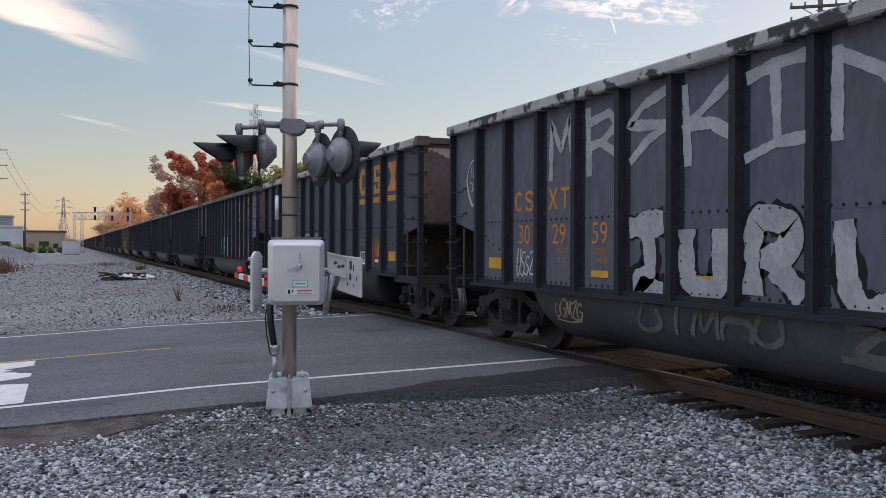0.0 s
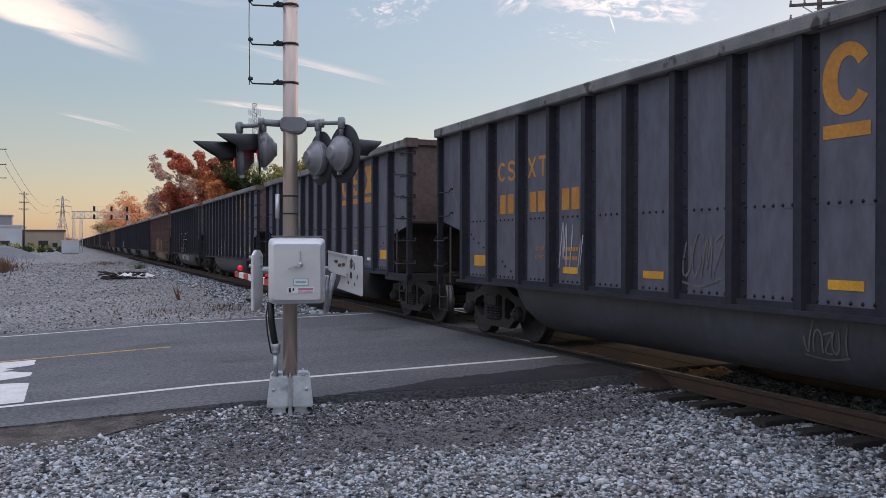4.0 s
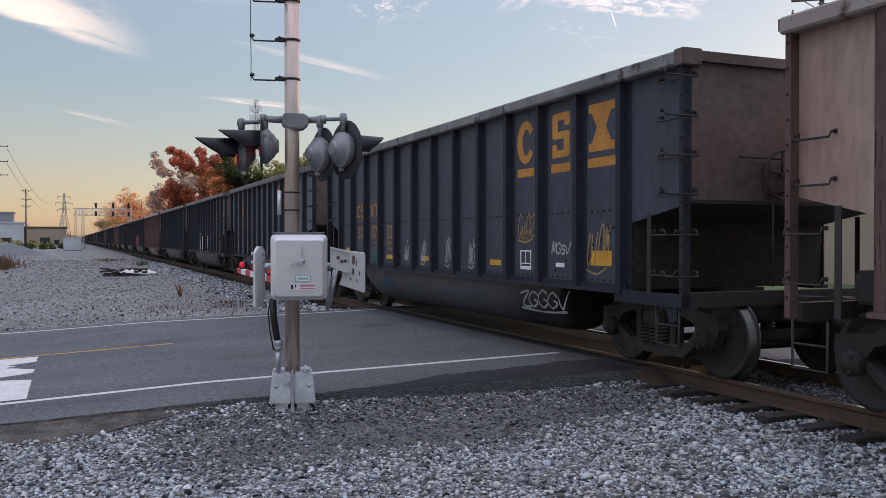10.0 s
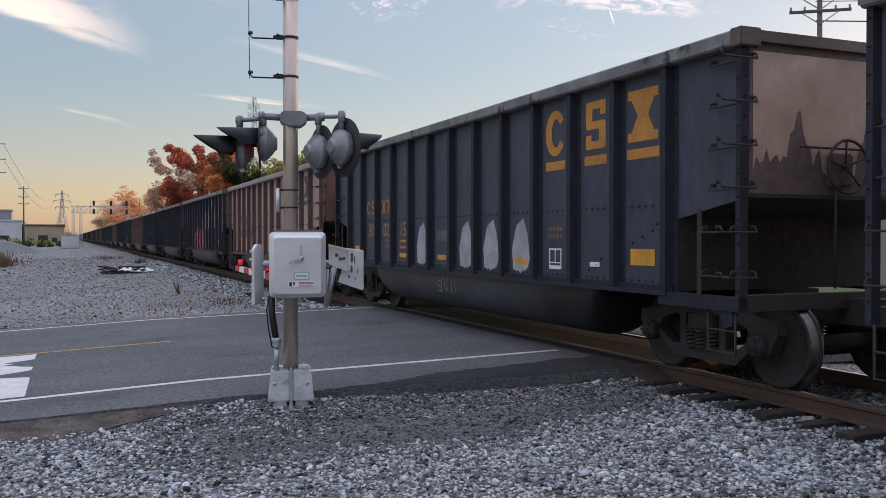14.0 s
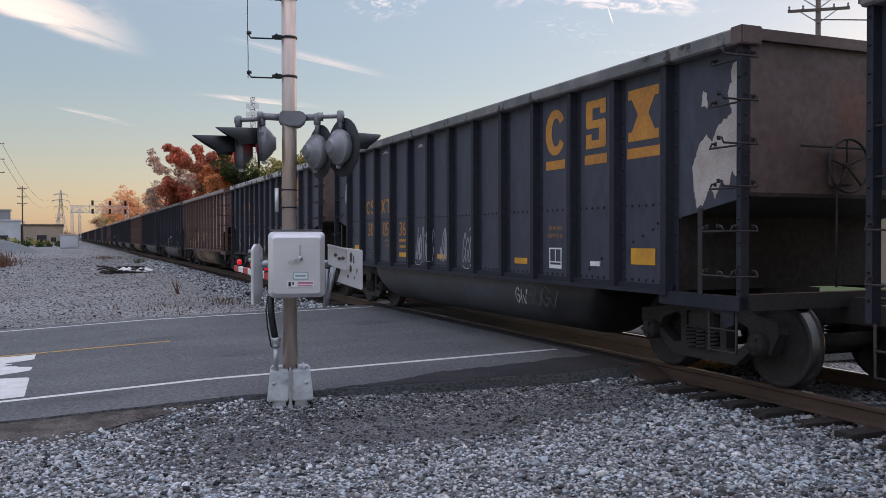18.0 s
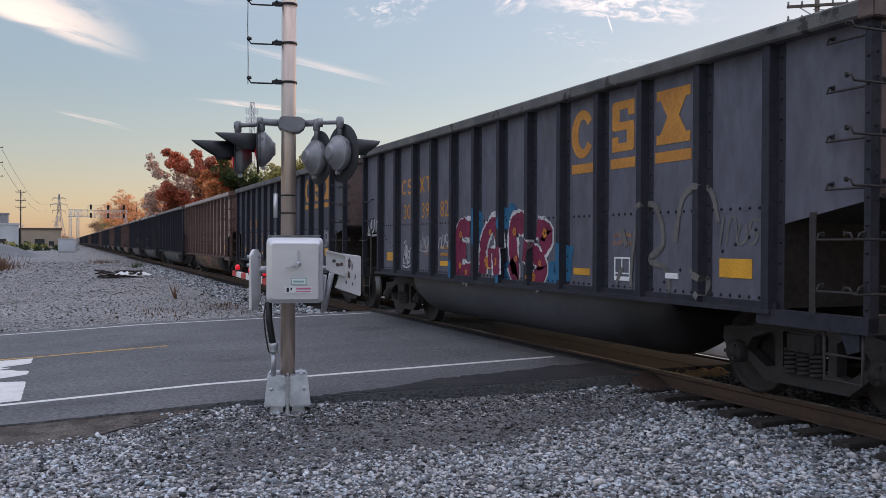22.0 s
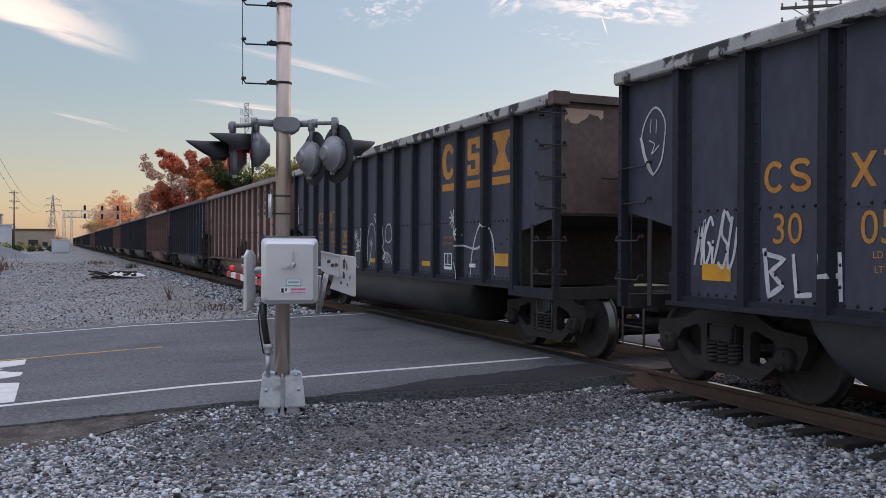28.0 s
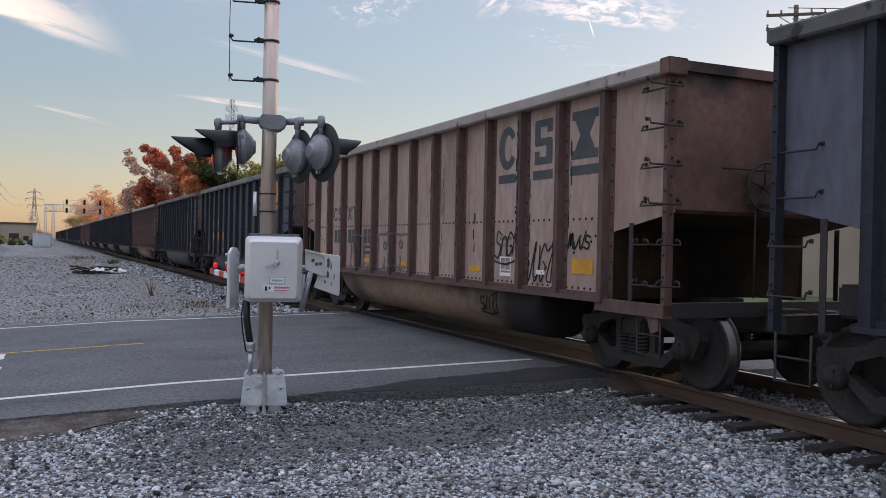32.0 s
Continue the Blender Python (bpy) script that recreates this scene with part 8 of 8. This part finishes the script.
weeds(2.2, 24.5, 1.8, 2.4, 45, 0.12, "weed", "low dry brown weeds in the gravel", 1)
weeds(4.3, 25.5, 0.8, 1.6, 70, 0.13, "weed", "dry weeds beside the track", 2)
weeds(3.35, 30.3, 0.06, 0.1, 9, 0.7, "weed", "tall dead weed stalk in the gravel", 3)
weeds(4.6, 66, 0.35, 0.6, 60, 0.4, "green", "small green weeds on the yard", 4)
weeds(3.0, 84, 1.2, 6.0, 160, 0.3, "weed", "reddish dry weeds on the yard", 5)
weeds(-5.0, 66, 1.3, 5.0, 1500, 0.8, "weed", "tall reddish-brown grass beside the gravel heap", 6)
weeds(-9.0, 95, 3.0, 8.0, 900, 0.9, "weed", "tall dry grass along the yard", 7)
weeds(5.0, 8.95, 0.15, 0.1, 5, 0.05, "weed", "fallen leaves caught in the gravel", 8)

def heap(x, y, rx, ry, h, label, seed):
    bm = bmesh.new()
    n, rings = 28, 9
    rows = []
    for j in range(rings + 1):
        q = j / rings
        rows.append([bm.verts.new((rx * q * math.cos(a), ry * q * math.sin(a), h * (0.5 + 0.5 * math.cos(math.pi * q)) * (1 + 0.12 * noise.noise((3 * q * math.cos(a), 3 * q * math.sin(a), seed))) - 0.05)) for a in (2 * math.pi * k / n for k in range(n))])
    for a, b in zip(rows[1:], rows[2:]):
        for k in range(n):
            bm.faces.new((a[k], a[(k + 1) % n], b[(k + 1) % n], b[k])).smooth = True
    bm.faces.new(rows[1])
    solo("stone_heap", bm, M_YARD, label, "gravel heap", "gravel heaps", m=pose(x, y, ground_z(x, y)))
heap(-8.6, 46, 5.0, 6.0, 1.35, "pale grey heap of crushed stone", 3)
heap(-8.0, 118, 7.0, 6.0, 1.7, "low pale heap of crushed stone in the yard", 5)

def scrap():
    g = thing("scrap_pile", "pile of broken timber and torn white plastic on the gravel", "scrap pile", pose(2.55, 49.0, ground_z(2.5, 49)))
    rnd = random.Random(4)
    for k in range(26):
        bm = bmesh.new()
        ln = rnd.uniform(0.4, 0.95)
        box(bm, -ln / 2, ln / 2, -0.08, 0.08, 0.0, 0.07, 0.01)
        part("plank", bm, M_TIE, g, "", pose(rnd.uniform(-1.1, 1.0), rnd.uniform(-0.7, 0.7), rnd.uniform(0.0, 0.36), rnd.uniform(-8, 8), rnd.uniform(-10, 10), rnd.uniform(-70, 70)))
    for k in range(5):
        bm = bmesh.new()
        pts = [(rnd.uniform(0.18, 0.42) * math.cos(a), rnd.uniform(0.15, 0.3) * math.sin(a)) for a in (2 * math.pi * i / 8 for i in range(8))]
        top = bm.verts.new((0, 0, rnd.uniform(0.12, 0.3)))
        ring = [bm.verts.new((p, q, rnd.uniform(0.0, 0.1))) for p, q in pts]
        for i in range(8):
            bm.faces.new((ring[i], ring[(i + 1) % 8], top))
        bm.faces.new(ring[::-1])
        part("plastic_sheet", bm, M_WHITE, g, "crumpled white plastic", pose(0.1 + 0.28 * k, rnd.uniform(-0.4, 0.3), 0.1))
scrap()

# ---- clouds: thin glowing wisps on the sky, three kilometres off ----
def cloud_material(name, colour, strength, sx, sy, lo, hi, seed, rim=None):
    m = bpy.data.materials.new(name)
    m.use_nodes = True
    n, l = m.node_tree.nodes, m.node_tree.links
    n.remove(n["Principled BSDF"])
    out = n["Material Output"]
    tc, mp, nz = n.new("ShaderNodeTexCoord"), n.new("ShaderNodeMapping"), n.new("ShaderNodeTexNoise")
    mp.inputs["Scale"].default_value, mp.inputs["Location"].default_value = (sx, sy, 1), (seed * 3.7, seed * 1.3, 0)
    l.new(tc.outputs["Object"], mp.inputs[0])
    l.new(mp.outputs[0], nz.inputs["Vector"])
    nz.inputs["Detail"].default_value, nz.inputs["Roughness"].default_value, nz.inputs["Distortion"].default_value, nz.inputs["Scale"].default_value = 7.0, 0.62, 0.6, 1.0
    ln = n.new("ShaderNodeVectorMath")
    ln.operation = 'LENGTH'
    l.new(tc.outputs["Object"], ln.inputs[0])
    fall = n.new("ShaderNodeMapRange")
    fall.interpolation_type = 'SMOOTHSTEP'
    for k, v in (("From Min", 1.0), ("From Max", 0.1)):
        fall.inputs[k].default_value = v
    l.new(ln.outputs["Value"], fall.inputs["Value"])
    cut = n.new("ShaderNodeMapRange")
    cut.interpolation_type = 'SMOOTHSTEP'
    cut.inputs["From Min"].default_value, cut.inputs["From Max"].default_value = lo, hi
    l.new(nz.outputs["Fac"], cut.inputs["Value"])
    mul = n.new("ShaderNodeMath")
    mul.operation = 'MULTIPLY'
    l.new(fall.outputs[0], mul.inputs[0])
    l.new(cut.outputs[0], mul.inputs[1])
    if rim is not None:
        # a crisp lower rim, soft above
        sp, am, rm, m2 = n.new("ShaderNodeSeparateXYZ"), n.new("ShaderNodeMath"), n.new("ShaderNodeMapRange"), n.new("ShaderNodeMath")
        l.new(tc.outputs["Object"], sp.inputs[0])
        am.operation = 'MULTIPLY_ADD'
        l.new(nz.outputs["Fac"], am.inputs[0])
        am.inputs[1].default_value = 0.25
        l.new(sp.outputs["Y"], am.inputs[2])
        rm.interpolation_type = 'SMOOTHSTEP'
        rm.inputs["From Min"].default_value, rm.inputs["From Max"].default_value = rim, rim + 0.16
        l.new(am.outputs[0], rm.inputs["Value"])
        m2.operation = 'MULTIPLY'
        l.new(mul.outputs[0], m2.inputs[0])
        l.new(rm.outputs[0], m2.inputs[1])
        mul = m2
    em, tr, mx = n.new("ShaderNodeEmission"), n.new("ShaderNodeBsdfTransparent"), n.new("ShaderNodeMixShader")
    em.inputs[0].default_value, em.inputs[1].default_value = (*colour, 1), strength
    l.new(mul.outputs[0], mx.inputs[0])
    l.new(tr.outputs[0], mx.inputs[1])
    l.new(em.outputs[0], mx.inputs[2])
    l.new(mx.outputs[0], out.inputs["Surface"])
    return m

def cloud(az, el, w, h, lean, material, label):
    """A wisp at an azimuth and elevation, w by h degrees, leaning."""
    d = 3000.0
    p = Vector((math.sin(radians(az)) * math.cos(radians(el)), math.cos(radians(az)) * math.cos(radians(el)), math.sin(radians(el)))) * d
    verts, faces, n = [], [], 8
    for j in range(n + 1):
        for i in range(n + 1):
            verts.append((-1 + 2 * i / n, -1 + 2 * j / n, 0))
    faces = [(j * (n + 1) + i, j * (n + 1) + i + 1, (j + 1) * (n + 1) + i + 1, (j + 1) * (n + 1) + i) for j in range(n) for i in range(n)]
    ob = new("cloud", raw_mesh("cloud", verts, faces, material))
    m = look(p * 0.0, p) @ pose(0, 0, 0, 0, 0, lean)
    ob.matrix_basis = Matrix.Translation(p) @ m.to_3x3().to_4x4() @ Matrix.Diagonal((d * math.tan(radians(w / 2)), d * math.tan(radians(h / 2)), 1, 1))
    ob.visible_shadow = False
    tagged(ob, label, "cloud", kind="structure")

CL = 1.05
cloud(-2.4, 12.9, 15.5, 7.0, -15, cloud_material("cloud_bright", (1.0, 0.89, 0.76), CL, 0.9, 2.0, 0.26, 0.50, 1, 0.0), "bright cream wisp of cloud")
cloud(3, 16.0, 22, 4.0, -4, cloud_material("cloud_veil", (0.88, 0.88, 0.90), CL * 0.8, 1.2, 3.0, 0.42, 0.85, 2), "thin pale veil of cloud")
cloud(14.3, 11.4, 12.5, 1.1, -11.5, cloud_material("cloud_streak", (0.96, 0.90, 0.84), CL * 0.85, 0.7, 1.6, 0.26, 0.8, 3, -0.1), "thin pale streak of cloud")
cloud(11.6, 8.6, 10.0, 0.75, -4, cloud_material("cloud_streak_low", (1.0, 0.90, 0.80), CL * 0.9, 1.2, 1.2, 0.34, 0.66, 4, -0.1), "thin cream streak of cloud")
cloud(1.6, 7.3, 5.6, 0.55, -12, cloud_material("cloud_small", (1.0, 0.90, 0.80), CL * 0.85, 1.0, 1.2, 0.30, 0.72, 5, -0.1), "small cream streak of cloud")
cloud(20.0, 15.2, 8.0, 3.2, 10, cloud_material("cloud_ripple", (0.96, 0.94, 0.92), CL * 0.9, 4.5, 3.5, 0.48, 0.72, 6), "rippled small white clouds")
cloud(34.8, 15.0, 14, 3.4, -8, cloud_material("cloud_puffs", (1.0, 0.94, 0.88), CL, 5.0, 3.4, 0.40, 0.62, 7, -0.45), "bright rippled white clouds")
cloud(36.5, 11.2, 9, 2.2, -6, cloud_material("cloud_faint", (0.93, 0.93, 0.93), CL * 0.85, 4.5, 4.0, 0.46, 0.85, 8), "faint white clouds low over the train")
cloud(28.2, 15.7, 4.6, 2.4, 30, cloud_material("cloud_puff", (1.0, 0.94, 0.9), CL * 0.9, 2.2, 2.8, 0.42, 0.70, 9), "small white cloud")
cloud(31.6, 13.2, 6.5, 1.8, -15, cloud_material("cloud_flecks", (0.95, 0.94, 0.93), CL * 0.85, 6.0, 5.0, 0.50, 0.75, 10), "faint flecked cloud")
cloud(34.0, 13.9, 1.6, 0.14, -72, cloud_material("contrail", (1.0, 0.97, 0.94), CL, 0.3, 0.3, 0.0, 0.2, 11), "short white vapour trail")

# ---- sleepers and loose stone, last ----
def sleepers():
    bm = bmesh.new()
    box(bm, -1.3, 1.3, -0.105, 0.105, -0.36, -0.178, 0.008)
    me = mesh_of("sleeper", bm, M_TIE)
    track = thing("track_bed", "creosoted timber sleepers under the rails", "track", kind="structure")
    rnd = random.Random(8)
    y, n = -20.0, 0
    while y < 110:
        if not 8.95 < y < 19.85:
            part("sleeper", me, None, track, "", pose(TRACK_X + rnd.uniform(-0.05, 0.05), y, rnd.uniform(-0.012, 0.004), 0, 0, rnd.uniform(-0.8, 0.8)))
            n += 1
        y += 0.495
    verts, faces = [], []
    for k in range(1500):
        y = 110 + 0.5 * k if k < 900 else -20 - 0.5 * (k - 899)
        i = len(verts)
        verts += [(TRACK_X - 1.3, y - 0.11, -0.18), (TRACK_X + 1.3, y - 0.11, -0.18), (TRACK_X + 1.3, y + 0.11, -0.18), (TRACK_X - 1.3, y + 0.11, -0.18)]
        faces.append((i, i + 1, i + 2, i + 3))
    ob = part("far_sleepers", raw_mesh("far_sleepers", verts, faces, M_TIE), None, track)
    ob["kind"] = "stuff"
sleepers()

def stones(name, label, material, n, seed, area, size, flat=0.62, keep=None):
    """Loose angular stones strewn over the ground."""
    rnd = np.random.RandomState(seed)
    t = (1 + 5 ** 0.5) / 2
    ico = np.array([(-1, t, 0), (1, t, 0), (-1, -t, 0), (1, -t, 0), (0, -1, t), (0, 1, t), (0, -1, -t), (0, 1, -t), (t, 0, -1), (t, 0, 1), (-t, 0, -1), (-t, 0, 1)]) / (1 + t * t) ** 0.5
    tri = np.array([(0, 11, 5), (0, 5, 1), (0, 1, 7), (0, 7, 10), (0, 10, 11), (1, 5, 9), (5, 11, 4), (11, 10, 2), (10, 7, 6), (7, 1, 8), (3, 9, 4), (3, 4, 2), (3, 2, 6), (3, 6, 8), (3, 8, 9), (4, 9, 5), (2, 4, 11), (6, 2, 10), (8, 6, 7), (9, 8, 1)])
    vs, fs, count = [], [], 0
    x0, x1, y0, y1 = area
    while count < n:
        x, y = rnd.uniform(x0, x1), rnd.uniform(y0, y1)
        s = size(x, y) * rnd.lognormal(0, 0.32)
        if keep and not keep(x, y):
            n -= 1
            continue
        v = ico * (1 + rnd.uniform(-0.55, 0.45, (12, 1))) * s * np.array((rnd.uniform(0.75, 1.35), rnd.uniform(0.75, 1.2), flat * rnd.uniform(0.7, 1.3)))
        a, b = rnd.uniform(0, 6.283), rnd.uniform(-0.5, 0.5)
        ca, sa, cb, sb = math.cos(a), math.sin(a), math.cos(b), math.sin(b)
        v = v @ np.array(((ca, sa, 0), (-sa, ca, 0), (0, 0, 1))) @ np.array(((1, 0, 0), (0, cb, sb), (0, -sb, cb)))
        vs.append(v + np.array((x, y, ground_z(x, y) + s * rnd.uniform(-0.1, 0.75))))
        fs.append(tri + 12 * count)
        count += 1
    v, f = np.concatenate(vs), np.concatenate(fs)
    me = bpy.data.meshes.new(name)
    me.vertices.add(len(v))
    me.vertices.foreach_set("co", v.ravel())
    me.loops.add(f.size)
    me.loops.foreach_set("vertex_index", f.ravel())
    me.polygons.add(len(f))
    me.polygons.foreach_set("loop_start", np.arange(0, f.size, 3))
    me.update(calc_edges=True)
    me.materials.append(material)
    tagged(new(name, me), label, "gravel", kind="stuff")

def in_view(x, y):
    return y > 1.2 * abs(x - 0.42 * y) * 1.0 and y < near_edge(x) - 0.02 if x < 6.3 else 3.5 < y < 8.95

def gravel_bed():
    """Dark sheet laid under the loose stones to put shade into their gaps."""
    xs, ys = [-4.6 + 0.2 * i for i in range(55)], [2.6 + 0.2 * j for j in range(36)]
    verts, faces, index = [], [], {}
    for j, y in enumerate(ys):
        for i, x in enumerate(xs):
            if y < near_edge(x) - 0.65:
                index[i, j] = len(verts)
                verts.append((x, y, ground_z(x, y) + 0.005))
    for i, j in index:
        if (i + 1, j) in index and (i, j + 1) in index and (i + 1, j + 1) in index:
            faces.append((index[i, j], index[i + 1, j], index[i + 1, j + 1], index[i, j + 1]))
    tagged(new("gravel_bed", raw_mesh("gravel_bed", verts, faces, M_GAPSHADE, True)), "dark sheet shading the gaps under the loose crushed stone", "gravel bed", kind="structure")
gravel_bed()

def dark_zone(x, y):
    """The finer, darker stone round the foot of the signal."""
    return noise.noise((x * 0.5, y * 0.5, 4.0)) * 0.6 + 1.15 - math.hypot((x - 3.9) / 2.75, (y - 8.3) / 1.4)

EDGE = random.Random(12)
stones("gravel_stones", "pale angular crushed stone in the foreground", M_BALLAST, 112000, 5, (-3.4, 6.8, 3.2, 9.75), lambda x, y: 0.0145 + 0.002 * (x > 5.0), keep=lambda x, y: in_view(x, y) and dark_zone(x, y) < EDGE.uniform(0.0, 0.5) and not (x < 0.9 and y > near_edge(x) - 0.55))
stones("fine_gravel", "finer darker gravel round the signal foot", M_STONE, 56000, 6, (0.0, 6.5, 5.2, 9.6), lambda x, y: 0.0108, keep=lambda x, y: in_view(x, y) and dark_zone(x, y) > EDGE.uniform(-0.1, 0.3))
stones("track_ballast", "grey ballast stones between the sleepers", M_STONE, 9000, 7, (6.3, 9.2, 2.0, 9.0), lambda x, y: 0.02)
YARD = random.Random(3)
stones("yard_gravel", "crushed stone across the road", M_YARD, 60000, 9, (-9, 6.3, 19.7, 90), lambda x, y: 0.017 + 0.0004 * (y - 19.7), keep=lambda x, y: x > -0.16 * y - 1 and YARD.random() < 9.0 / (y - 10.7))
stones("trackside_ballast", "ballast stones along the track", M_BALLAST, 9000, 10, (4.6, 6.3, 19.7, 70), lambda x, y: 0.035)

# ---- motion ----
def motions():
    for n, car in CARS.items():
        walk(car, [(t, car_pose(n, t)) for t in [0.5 * i for i in range(65)]])
    first = {}
    for ob in bpy.data.objects:
        if ob.name.split(".")[0] == "wheelset":
            k = -1 if ob.location.y < 0 else 1
            if k not in first:
                first[k] = ob
                walk(ob, [(i / FPS, pose(0, 0.89 * k, 0.457) @ Matrix.Rotation((travelled(i / FPS) / 0.457) % (2 * math.pi), 4, 'X')) for i in range(32 * FPS + 1)])
            else:
                ob.rotation_mode = "QUATERNION"
                ob.animation_data_create()
                ob.animation_data.action = first[k].animation_data.action
                ob.animation_data.action_slot = first[k].animation_data.action_slot

motions()
